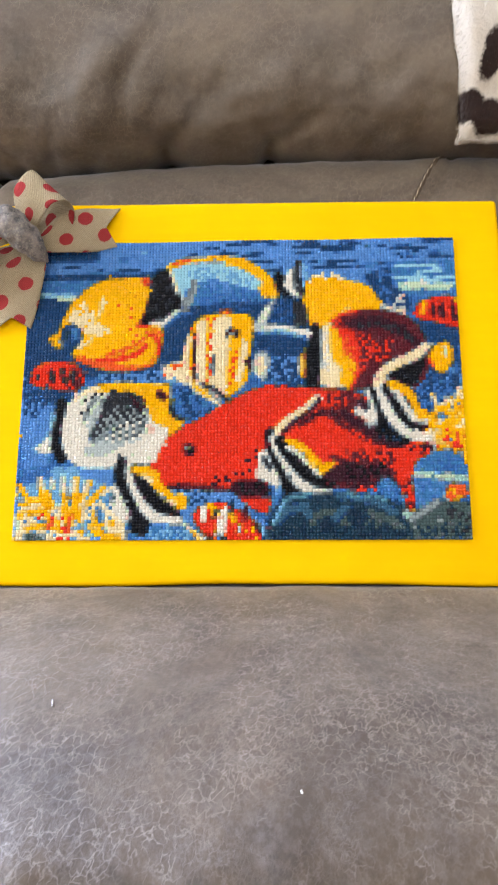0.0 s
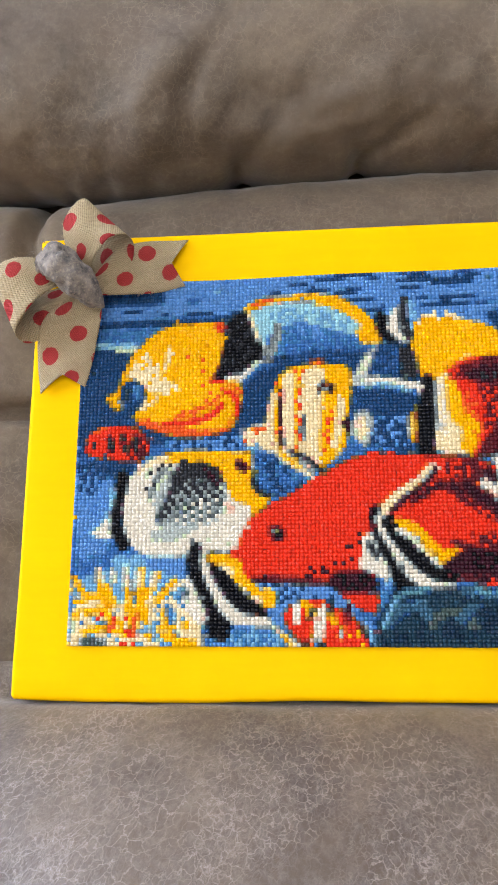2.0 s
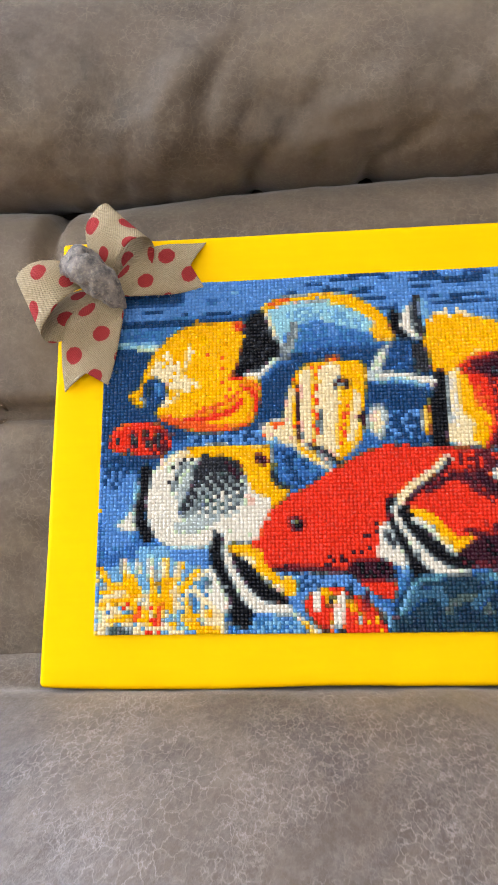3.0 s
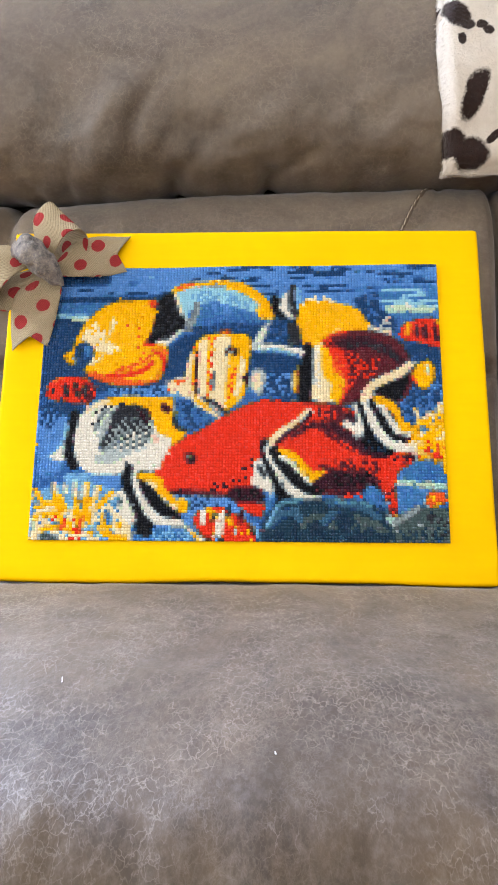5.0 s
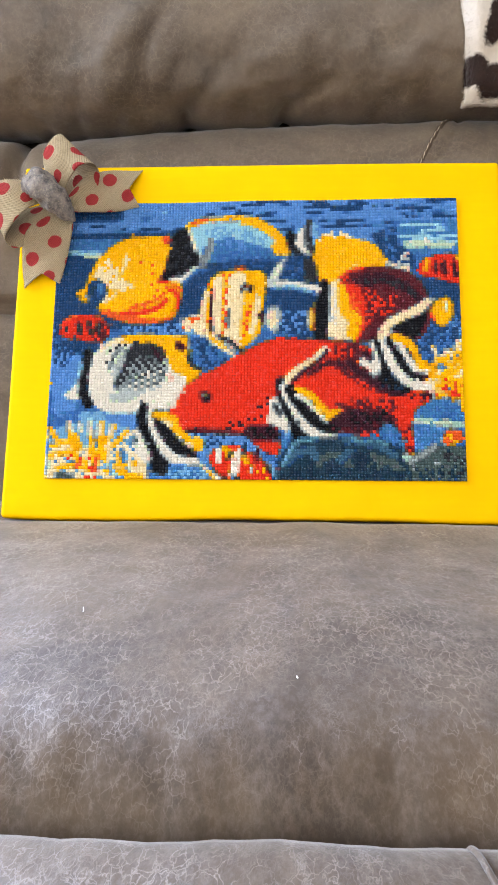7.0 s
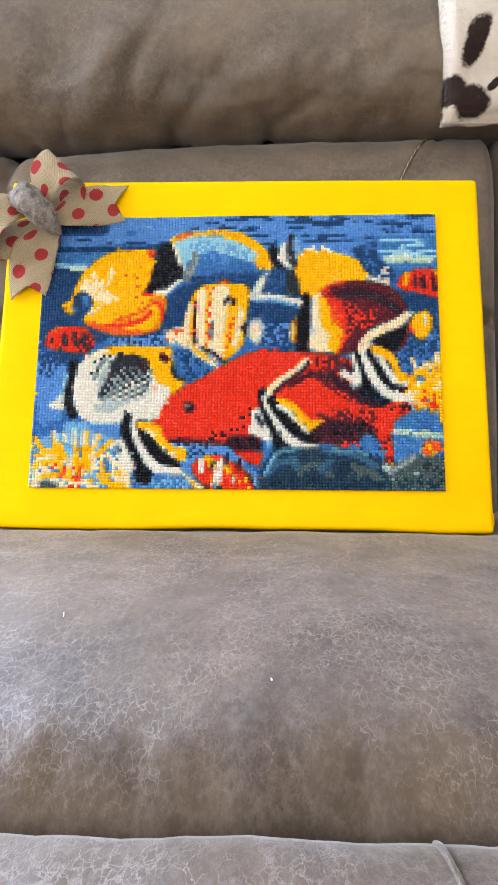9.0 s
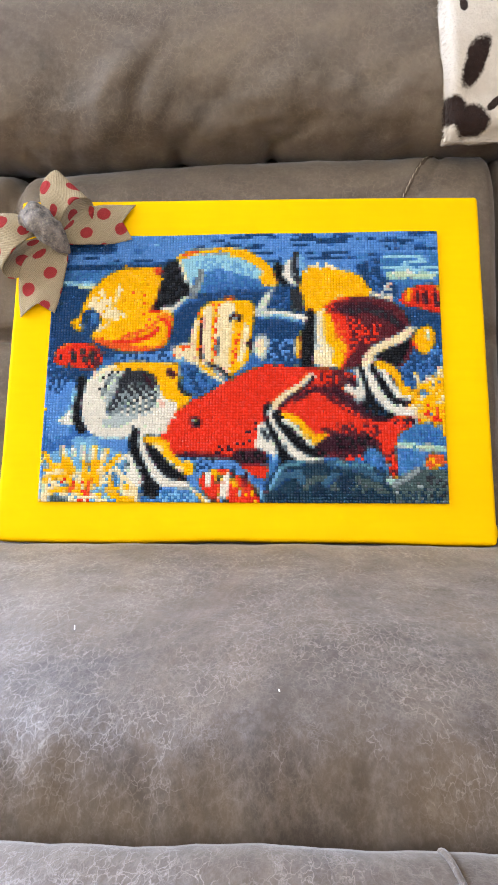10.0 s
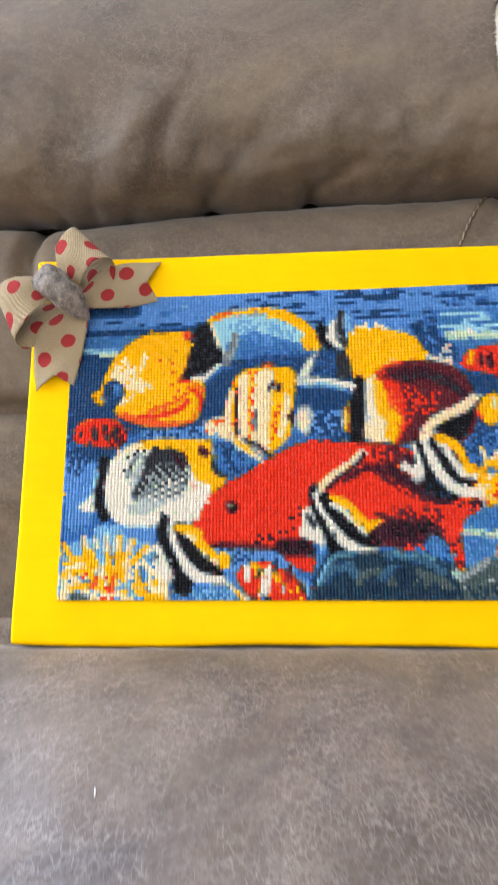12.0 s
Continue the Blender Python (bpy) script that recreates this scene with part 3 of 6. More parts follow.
def coral(count, x0, y0, x1, y1):
    """Branches of yellow and cream that rise from below."""
    for i in range(count):
        x = dice.uniform(x0, x1)
        top = dice.uniform(y1, y0 - (y0 - y1) * 0.25) if i % 3 else dice.uniform(y0 - (y0 - y1) * 0.5, y0)
        lean = dice.uniform(-4, 4)
        stroke(("yellow", "cream", "yellow", "pink", "cream", "yellow")[dice.randint(6)], 1.0, x, min(y0, top + dice.uniform(4, 12)), x + lean, top)
    for _ in range(count // 7):
        spot("orange", dice.uniform(x0, x1), dice.uniform((y0 + y1) / 2, y0), 0.6, 1.2)


region("blue", 1, -8.9, -2.5, 139.7, -1, 135.3, 96.8, -1.6, 97.6)
region("lblue", 1, -6.9, -2.4, 139.7, -1, 139, 14.7, 100.5, 15.4, 88.8, 24.7, 41.9, 14, -5.7, 14.7)
dashes("navy", 34, 3, -1.8, -1.3, 134.2, 13)
dashes("navy", 26, 5, 67.2, -1.1, 134.3, 10.5)
dashes("steel", 20, 4, -0.8, 13.7, 48, 20.3)
dashes("lblue", 16, 4, 100.6, 8.1, 135.1, 14.6)
region("navy", 1, 1.5, 2, 21.6, 2.8, 21.8, 6.6, 2.8, 6.9)
region("navy", 1, 4.1, 11.2, 41.8, 10.2, 41.9, 12.7, 4.6, 13.3)
region("navy", 1, -2.3, 21, 16.5, 20.5, 48, 20.3, 48.1, 25.5, 73.3, 20.4, 88.8, 20.5, 92.6, 32.8, 92.5, 43.8, 69.7, 43.2, 48.6, 42.7, 43, 46.3, 23.7, 45.1, -0.4, 47.8)
region("steel", 1, 12.2, 13.8, 22.1, 13.4, 16.4, 18, 8.5, 18)
dashes("lblue", 10, 2, 0.7, 21, 12.9, 26.3)
region("navy", 1, 108.3, 11.3, 114.5, 10.3, 119.7, 18.7, 119.4, 25.8, 111.9, 21.7)
region("steel", 1, 112.2, 8.2, 135, 7.6, 134.6, 19.2, 119.6, 20.3, 114.3, 16.2)
dashes("aqua", 14, 4, 116.1, 8.7, 133.1, 17.9)
stroke("cream", 1.2, 117.8, 15.8, 125.5, 16, 132.8, 16.3)
stroke("aqua", 1.5, 4.9, 17.5, 9.5, 19.4, 14.4, 18.4)
stroke("cream", 1, 9.6, 19.8, 14.5, 20.1)
region("navy", 1, 117.5, 26.9, 134.1, 30, 133.7, 41, 125.4, 45.9, 123.9, 35)
region("navy", 0.45, 119, 40.9, 134, 41, 133.5, 52.8, 118.7, 52.7)
region("lblue", 0.2, 119, 40.9, 134, 41, 133.2, 60.5, 118.4, 60.5)
region("blue", 1, -1.3, 48.6, 12.3, 49.7, 12.5, 52.6, 9.1, 60.5, 9.4, 72.1, -0.3, 74.1)
region("lblue", 1, -0.7, 52.6, 9.6, 53.6, 7.7, 62.9, 0.3, 66.4)
region("navy", 0.5, -0.9, 49.6, 8.4, 49.6, 8.5, 57.6, -0.3, 57.6)
region("navy", 1, 12.1, 47.1, 14.3, 50.6, 18, 48.7, 16, 46.3)
region("lblue", 1, 22.6, 44.3, 48.6, 42.3, 48.8, 47.7, 25.7, 47.1)
region("navy", 0.35, 22.6, 43.1, 48.6, 41.7, 48.7, 46.3, 25.7, 46.7)
region("sky", 1, 10.8, 73.1, 26.9, 72.1, 33.5, 74, 32.8, 79.7, 30.5, 90.9, 14.1, 79.8)
region("blue", 0.45, -1.6, 72.2, 32.5, 72.1, 30, 79.7, -1, 79.8)
region("steel", 1, 21.3, 75, 29.8, 74.4, 29.4, 78.8, 22.5, 78.8)
region("sky", 1, 26.2, 78.8, 32.8, 79.7, 28.5, 86.3, 24.7, 85.4)
region("lblue", 1, 44.1, 79.3, 75.6, 80.5, 68.4, 88.9, 50, 90.8, 42.7, 94.6, 35.3, 94.6)
region("navy", 0.25, 44.1, 79.3, 75.6, 80.5, 68.3, 85.2, 48, 85.3)
region("sky", 1, 40.7, 90.9, 50.9, 89.9, 52.8, 94.9, 40, 95)
region("dteal", 1, 70.3, 95.3, 72.4, 91.1, 76.6, 86.7, 77.1, 82.4, 84.9, 81, 106.9, 81.7, 117.7, 85.9, 134.6, 83.5, 134.4, 95.9, 70.3, 96.2)
region("teal", 0.35, 71.2, 95.3, 77.1, 82.4, 106.9, 81.7, 117.6, 86.8, 117.4, 95.1)
stroke("teal", 2.5, 81.2, 85.1, 86.7, 83.3, 92.2, 85.1, 94, 88.8)
stroke("teal", 1.6, 94, 88.8, 96.2, 86.6, 98.7, 87.3, 100.2, 90.2)
stroke("teal", 2, 77.5, 91.6, 82.1, 88.8, 86.7, 90.3)
stroke("steel", 1.6, 99.5, 82.8, 106.8, 82.8, 110.8, 85, 114, 88.3)
stroke("sky", 1.5, 76.1, 88.9, 79.4, 88.5, 76.8, 86.7, 77.9, 80.5)
region("steel", 0.3, 99.5, 81.7, 117.7, 85, 115.8, 88.7, 101.3, 85.1)
region("slate", 1, 117.6, 87.2, 123.2, 83.5, 131.3, 84.2, 134.9, 84.9, 134.4, 95.9, 115.6, 96)
region("dteal", 0.35, 117.6, 87.2, 123.2, 83.5, 134.9, 84.2, 134.4, 95.9, 115.6, 96)
region("steel", 1, 106.9, 78.5, 116.1, 77.6, 117.7, 85, 110.5, 84.1, 103.2, 81.7)
region("navy", 0.3, 106.9, 78.5, 116.1, 77.6, 117.7, 85, 106.8, 82.3)
region("steel", 1, 118.4, 72.9, 129.2, 69.6, 132.4, 71.9, 132.9, 76.6, 118.9, 76.6)
region("navy", 0.3, 118.4, 72.9, 129.2, 69.6, 132.3, 73.8, 118.9, 76.1)
region("sky", 1, 118.3, 77.6, 128.8, 77.9, 125, 83.1, 118.4, 85.9)
stroke("aqua", 1.3, 117.4, 75.7, 123.4, 76.4, 133.4, 77.9)
stroke("cream", 1, 118, 75.9, 124.3, 77, 133.4, 77.2)
region("yellow", 1, 5.9, 33.9, 8.1, 31, 10.3, 28.6, 12, 23.8, 14.1, 20.3, 17.9, 15.9, 22.1, 13.4, 29, 12.4, 34.3, 12.2, 36.8, 13.9, 37.9, 17.1, 37.4, 21.3, 36, 26, 35, 28.9, 38.5, 28.5, 41.6, 29.5, 42.1, 33, 41.3, 37.5, 39.7, 41.1, 36.7, 42.5, 32.3, 43.3, 26.5, 43.3, 22.5, 42.3, 18.6, 40.8, 15.2, 39, 13.9, 37.6, 16.5, 35, 13.7, 33.7, 10.3, 35.9)
region("cream", 1, 13.1, 22.6, 15.5, 19.7, 18.5, 20.1, 19.9, 24.7, 22, 27.4, 23.3, 29.7, 25.7, 30.3, 24, 32.5, 20.7, 32.9, 18.5, 35.4, 16.2, 36.2, 15.6, 32.5, 13.1, 29.6, 11.7, 29.4)
region("yellow", 0.35, 19.7, 24.3, 23.8, 27.4, 25.9, 30.9, 22.1, 33.5, 20, 30.1)
stroke("cream", 1.3, 23, 19.5, 22.2, 23.3, 21.2, 26.4)
spot("steel", 12.6, 31.9, 2.6, 2.9)
spot("navy", 12.1, 32.5, 1.3, 1.4)
stroke("orange", 1.5, 23.4, 40.3, 28.8, 38.7, 34.5, 36.2, 38.3, 33, 40.6, 32.2)
stroke("orange", 1.0, 15.6, 39, 21.1, 41.3, 28.4, 42.7, 35.5, 42.3, 39.7, 40.7)
stroke("red", 1.4, 26.3, 39.5, 32, 37.4, 36.7, 33.8)
stroke("orange", 1.4, 41.1, 30.6, 41.4, 35.7, 40.1, 40.3)
region("orange", 0.10, 23.1, 34.6, 38.5, 28.5, 40.6, 32.6, 33.1, 40.7, 21.5, 40.6)
dots("orange", 28.4, 21.6, 31.6, 23.1, 31.8, 26.4, 31.9, 29.7, 34.3, 32.2, 36.6, 29.1)
region("navy", 1, 37.8, 19.8, 38.7, 14, 41.8, 10.2, 47.7, 11.9, 49.2, 28.6, 42.4, 30.2, 37.7, 28.5)
region("black", 1, 37.6, 20.2, 38.8, 14.4, 41.8, 11, 43.8, 11.1, 45.9, 16.5, 48.2, 21.3, 46.9, 24.8, 43.1, 26.9, 39.3, 28.5, 36.1, 28.5, 36, 26)
region("char", 0.3, 37.6, 20.2, 38.8, 14.4, 43.8, 11.1, 48.2, 21.3, 43.1, 26.9, 36.1, 28.5)
stroke("white", 1.8, 40.4, 28.9, 43.9, 26.9, 47.7, 23.4)
stroke("orange", 1.2, 38.7, 14, 37.1, 12.3)
region("aqua", 1, 44.1, 8.9, 47.6, 7.7, 57.5, 6.9, 64.4, 7.8, 70.3, 11, 74.5, 15.3, 74.9, 18.4, 69.4, 16.3, 61.5, 14.1, 54.1, 13.7, 50.9, 18.2, 48, 20.3, 45.9, 15.1)
region("steel", 1, 52.2, 16.2, 54.1, 13.7, 61.5, 13.7, 69.4, 15.9, 74.5, 18.8, 73.7, 21.7, 51.9, 22.4)
region("sky", 0.4, 49.6, 8.8, 69.3, 10, 73.3, 18.4, 53.8, 16.2)
region("lblue", 0.4, 52.8, 15.7, 73.3, 18, 73.3, 21.7, 52.9, 22.4)
stroke("gray", 1.4, 52.1, 12.4, 51, 16.6, 49.5, 20.3, 50.4, 23.4)
stroke("cream", 1.3, 44.1, 9.4, 45.8, 14, 47.5, 18.6, 49, 21.3)
region("navy", 1, 50, 22, 73.7, 21.3, 72.4, 24.6, 51, 24.5)
stroke("yellow", 1.6, 44.9, 7.9, 48.6, 6.6, 57.5, 6.1, 63.4, 6.3)
stroke("yellow", 2.4, 61.4, 6.3, 67.3, 7.4, 71.7, 10, 74.8, 12.8, 77.2, 16.3)
region("yellow", 1, 73.1, 16.7, 76.8, 13.8, 79.1, 19.7, 73.7, 19.8)
stroke("orange", 0.7, 46.7, 8.5, 57.5, 7.4, 61.4, 7.8)
region("yellow", 1, 52.5, 27.1, 56.9, 25.1, 62.1, 24.5, 67.6, 25.2, 70.7, 26.8, 70.4, 33.1, 69.7, 40.8, 69, 46.4, 66, 49.9, 63.1, 51.9, 59.9, 50.7, 56.8, 49.7, 51.7, 49.1, 49.5, 45.1, 48.6, 41.1, 49.8, 35.9, 51.2, 30.6)
stroke("cream", 2.9, 54.6, 28.2, 54.2, 36.7, 54.5, 48.7)
stroke("cream", 4.3, 61.4, 27, 60.8, 36.7, 60.6, 50.3)
stroke("cream", 1.4, 51, 31.6, 49.9, 38.7, 49.9, 47.1)
stroke("cream", 1.5, 68, 32.7, 67.4, 40.8, 66.7, 48.7)
dots("orange", 57.1, 27.2, 56.6, 29.6, 56.8, 31.9, 56.5, 33.9, 57.3, 35.7, 56.4, 37.7, 57.2, 40, 56.7, 42, 57.7, 43.6, 56.7, 45.8, 57.5, 47.3, 51.4, 40.3, 51.9, 43.1, 51.1, 34.7, 66.6, 38, 65.5, 40.8, 65.9, 43.2, 65.5, 46.4, 65.2, 48.3, 52.4, 47.1, 52.6, 32.7)
stroke("char", 0.9, 57.4, 38.7, 56.8, 47.7)
region("plum", 0.3, 50.5, 40.7, 52.4, 40.7, 53, 49.7, 50.3, 48.7)
spot("black", 65.5, 31.3, 1.8, 1.4)
spot("plum", 63.4, 31.9, 0.7, 1.2)
region("cream", 1, 42.5, 43.1, 48.6, 41.5, 50.2, 46.3, 44.1, 46.3)
region("orange", 0.15, 42.5, 43.1, 48.6, 41.5, 50.2, 46.3, 44.1, 46.3)
region("blue", 1, 45.5, 48.7, 53, 48.7, 56.9, 51.7, 63.2, 53.1, 51.1, 62.1, 47.6, 58.9)
region("navy", 0.3, 45.5, 48.7, 53, 48.7, 63.2, 53.1, 51, 60.5)
stroke("cream", 1.3, 53, 49.7, 56.9, 51.9, 60.7, 54.3)
stroke("char", 1, 56.4, 48.7, 60.7, 51.1, 63, 52.7)
stroke("lgray", 2.6, 72, 29.3, 74.9, 26.2, 77.6, 21.7)
stroke("navy", 1.5, 75.3, 29.7, 79.2, 24.6)
region("char", 1, 82.6, 21.5, 87.3, 20.5, 87.6, 29.1, 82.1, 29.7, 83.4, 24.6)
stroke("white", 1.8, 72.4, 30.3, 81.1, 30.7, 89.7, 31.2)
stroke("sky", 1.3, 71.9, 31.9, 81.1, 31.4, 86.9, 32.8)
region("navy", 1, 71.5, 32.7, 85.9, 33.8, 87.8, 36.8, 84.9, 42.8, 81.1, 44.8, 77.3, 44, 76.9, 38.8, 71.6, 38.8)
spot("lgray", 73.9, 42.4, 2.9, 4.3)
spot("cream", 72.7, 42.8, 1.7, 3.1)
region("navy", 0.3, 77.7, 40.8, 85.9, 38.8, 84.9, 48, 77.3, 47.2)
region("lblue", 0.35, 77.7, 40.8, 85.9, 38.8, 84.9, 48, 77.3, 47.2)
stroke("plum", 1.2, 69.1, 38.8, 69.7, 42.8)
region("white", 1, 80.5, 16.8, 80.7, 12.6, 82, 10.1, 84.2, 9.7, 83.4, 14.3, 84.2, 18, 86.9, 19.3, 83, 20.1)
stroke("char", 1.5, 85.4, 8, 85, 13.9, 86.5, 18, 89.2, 19.3)
stroke("sky", 1.2, 86.9, 9.1, 87.3, 13.3, 86.5, 15.3)
stroke("black", 1.6, 79.7, 12.6, 80.3, 17.4, 83, 20.1)
stroke("black", 1.2, 84, 20.5, 88.8, 19.9)
region("yellow", 1, 86.9, 14.3, 89.8, 13.1, 95.7, 13.1, 102.4, 14.4, 106.6, 16.5, 109.3, 19, 111.9, 23.1, 108, 24.4, 100.3, 24.7, 95.5, 27.8, 91.8, 30.4, 88, 29.1, 87.3, 21.6)
dots("cream", 90.4, 12.7, 92, 11.8, 93.9, 13.1, 95.7, 12.3, 97.4, 13.5, 99.3, 14, 88.9, 14.3)
stroke("cream", 1.4, 110.9, 22.7, 113.4, 23.8, 117.6, 24.8)
dots("lgray", 115.4, 20.3, 116.5, 21.7, 114.9, 22.8, 117.6, 23.2, 116.6, 19.1)
region("maroon", 1, 94.9, 28.8, 100.3, 25.1, 106.1, 23.7, 112.2, 24.4, 117.9, 26, 121.6, 29.3, 123.6, 33.4, 123.2, 37.8, 119, 39.3, 115.2, 41.3, 111.4, 43.3, 109.1, 45.9, 107.5, 49.8, 100, 49.8, 98.2, 40.9, 97.4, 32.8)
region("red", 0.25, 94.9, 28.8, 100.3, 25.1, 108, 24.8, 106, 29.8, 98.3, 30.8)
region("plum", 1, 101.1, 28.8, 108, 26.8, 117.9, 27.9, 123, 33, 123.2, 38, 117.3, 33.3, 107.9, 30.5)
region("char", 1, 105.1, 28.4, 115.6, 28.5, 122.6, 33.4, 122.5, 36.6, 115.5, 32.1)
region("red", 1, 98, 30.4, 107.9, 30.5, 113.1, 34.5, 109.6, 40.9, 104.2, 45.9, 102.3, 48.8, 101.6, 40.9, 99.8, 34.9)
region("maroon", 0.45, 106, 30.5, 113.1, 34.5, 109.6, 41.9, 103.5, 44.9, 102.5, 32.9)
region("orange", 0.4, 98, 30.8, 101.4, 32.1, 103.1, 42.1, 100.9, 40.9)
region("orange", 0.25, 98, 30.4, 104, 32.9, 103, 40.9, 100.1, 38.9)
region("cream", 1, 91.1, 30.8, 95.3, 30.4, 96, 38.9, 97.4, 42.5, 101.2, 45.3, 100, 48.8, 94.4, 49.2, 91, 48, 91.8, 40.9)
region("yellow", 1, 94.1, 30.2, 98, 30.8, 100.2, 36.9, 102.8, 41.3, 100.8, 46.4, 99.3, 43.3, 96.3, 40.1, 95.6, 34.9)
region("orange", 0.3, 97.4, 32.8, 102.4, 40.9, 100, 45.8, 98.3, 36.9)
region("black", 1, 87.4, 33.2, 91.1, 32, 91, 49.2, 86.8, 49.2, 85.7, 43.2, 86.8, 37.2)
region("yellow", 1, 83.8, 42, 85.7, 38, 86.8, 40.8, 86.4, 46, 84.2, 45.2)
region("red", 1, 120, 25.2, 122.2, 21.8, 126.5, 20.2, 131.5, 19.6, 134.5, 20.8, 134.1, 30.6, 129.8, 29.4, 126, 28.1, 122.1, 27.5)
stroke("char", 1.2, 126.4, 23.2, 126.5, 25.9)
stroke("plum", 1.6, 128.7, 22.8, 129.3, 26.9)
stroke("plum", 1.4, 132.2, 21.8, 132.3, 27.9)
stroke("yellow", 1.4, 123.8, 21.8, 123.3, 24.8)
stroke("yellow", 1.2, 132.6, 21.6, 134.5, 20.8)
region("yellow", 1, 125.2, 36.6, 129.6, 34.4, 131.9, 37, 131.4, 41.8, 128.3, 44.9, 125.4, 41.8)
region("cream", 0.3, 127.7, 35, 131.6, 36, 131.1, 40, 128.5, 39.4)
stroke("red", 1, 124.8, 41, 126.1, 43.3)
region("red", 1, 39.2, 74.4, 40.9, 69.6, 44.5, 64.8, 49.5, 61.1, 55.1, 58.2, 62.2, 53.5, 69.8, 49.7, 77.7, 47.8, 88.7, 49.2, 100, 49.8, 107.8, 53.1, 109.1, 60.5, 111.3, 64.7, 118.2, 67.8, 124.9, 66.2, 122.9, 70, 119.2, 72.9, 118.3, 77.6, 118, 86.5, 115.9, 83.5, 113.5, 78, 111.1, 74.2, 106.9, 78, 97.7, 79.1, 84.9, 78.6, 70.1, 79, 62.7, 79.8, 51.5, 79.5, 42.2, 79.1, 39.9, 77)
region("navy", 0.25, 77, 47.2, 86.8, 48, 84.9, 49.2, 77.3, 48.8)
region("maroon", 1, 89.6, 51.7, 100, 50, 108.4, 53.1, 110.1, 61.5, 116.4, 67.2, 110.8, 68.5, 101.7, 61.5, 94.3, 58.6, 90.5, 56.6)
region("red", 0.45, 89.6, 51.7, 100, 50, 105.6, 52.7, 103.6, 60.5, 94.3, 58.2)
region("plum", 1, 101.7, 60.5, 109.1, 61.5, 118.2, 67.2, 116.3, 69.7, 109, 68.5, 99.8, 62.4)
region("black", 1, 107.3, 58.6, 116.6, 60.5, 122, 64.7, 118.2, 67.8, 110.9, 65.3)
region("maroon", 0.35, 92.3, 67.2, 107.1, 68.2, 116.3, 71, 107, 74.8, 96, 72.9)
region("maroon", 1, 94.1, 73.9, 112.9, 72.9, 114.6, 78.5, 106.9, 79.5, 99.6, 80.6, 92.2, 78.6)
region("black", 0.45, 96, 74.8, 110.7, 73.8, 110.6, 78, 97.8, 78.6)
dots("red", 101.4, 79.1, 102.9, 80.6, 104.3, 79.5, 99.6, 79.9, 105.8, 79.1, 100.3, 81)
stroke("plum", 1.4, 84.9, 60.5, 89.6, 57.6, 94.3, 56.2)
stroke("plum", 1.6, 93.3, 56.6, 99.8, 60.5, 107.2, 63.4)
region("plum", 0.35, 109.9, 69.1, 124.7, 66.2, 121.8, 69.1, 116.3, 71.9)
region("plum", 1, 64.9, 77.7, 73.8, 77.3, 76, 80.7, 68.3, 83.3, 63.4, 80.7)
region("black", 0.4, 64.9, 77.7, 73.8, 77.3, 76, 80.7, 68.3, 83.3)
region("red", 1, 66.4, 82.6, 75.7, 83.7, 75, 87.4, 70.9, 86.3)
stroke("plum", 1.2, 44.1, 79.3, 53.4, 79.6, 62.7, 80.2)
dots("plum", 59.8, 76.8, 58.9, 78.7, 62.6, 77, 61.2, 78.1, 67.8, 75.8, 69.3, 71.3, 71.5, 68.6, 64.5, 79.6)
region("red", 1, 81.2, 63.4, 88.6, 59, 96.1, 60.5, 99.8, 66.3, 97.8, 72, 92.3, 71, 86.7, 67.2)
region("black", 1, 75.5, 64.7, 80.8, 64.7, 89.5, 72.4, 95, 78, 92.2, 79.5, 83, 79.9, 78.9, 73.9)
stroke("cream", 2.2, 90, 52.3, 85.3, 56.2, 81.1, 59.5, 77.8, 62.8, 76.7, 66.3)
stroke("black", 2.2, 75, 64.7, 77.1, 70.5, 80.3, 76.9, 82.3, 82.4)
stroke("white", 2.8, 77, 64.7, 79.3, 70.9, 82.8, 75.8, 87.3, 79.2, 92.6, 80.4)
stroke("plum", 1.2, 75.5, 62.8, 81.1, 58.6)
stroke("white", 1.2, 82.3, 68, 86.7, 72.6, 91.1, 76.3)
stroke("black", 1.8, 80.6, 67.4, 84.5, 72.4, 89.1, 76.5, 93.7, 78.2)
stroke("yellow", 2, 82.3, 66.3, 86.7, 68.8, 90.2, 72.6, 91.9, 74.8)
region("yellow", 1, 91.5, 73.1, 95.1, 71.4, 95.8, 75.4, 93.4, 77.3)
dots("orange", 92.3, 76.9, 93.7, 77.3, 95.2, 76.1)
region("white", 1, 72.2, 68.6, 75.6, 67.8, 77.1, 70.5, 80.1, 78.1, 77.9, 79.9, 74.9, 78.1, 71.2, 76.9, 71.9, 73.9)
stroke("char", 1.6, 73.3, 70.5, 75.2, 73.9, 76.3, 73.2)
region("black", 1, 79.3, 78.1, 84.9, 79.5, 82.7, 84.4, 79.7, 82.9)
spot("plum", 51.8, 69, 2.2, 2.4)
spot("char", 52.2, 69.6, 1.5, 1.6)
dots("red", 49.9, 69.8)
region("white", 1, 13.1, 54.2, 17.2, 50.7, 23.8, 48.3, 31.5, 48.7, 38, 58.6, 45.3, 58.6, 43.5, 63.6, 41.1, 68.6, 38.1, 70.6, 32.5, 71.3, 27, 74.4, 19.8, 73.7, 15.5, 71.4, 13.6, 68.7, 12.2, 60.5)
region("yellow", 1, 16.8, 51.1, 22.8, 48.1, 27.6, 46.9, 45.3, 47.5, 45.6, 56.2, 48.3, 58.6, 48.4, 61.3, 43.5, 63.6, 41.8, 58.6, 38.6, 54.2, 33.5, 50.7, 23.9, 49.9)
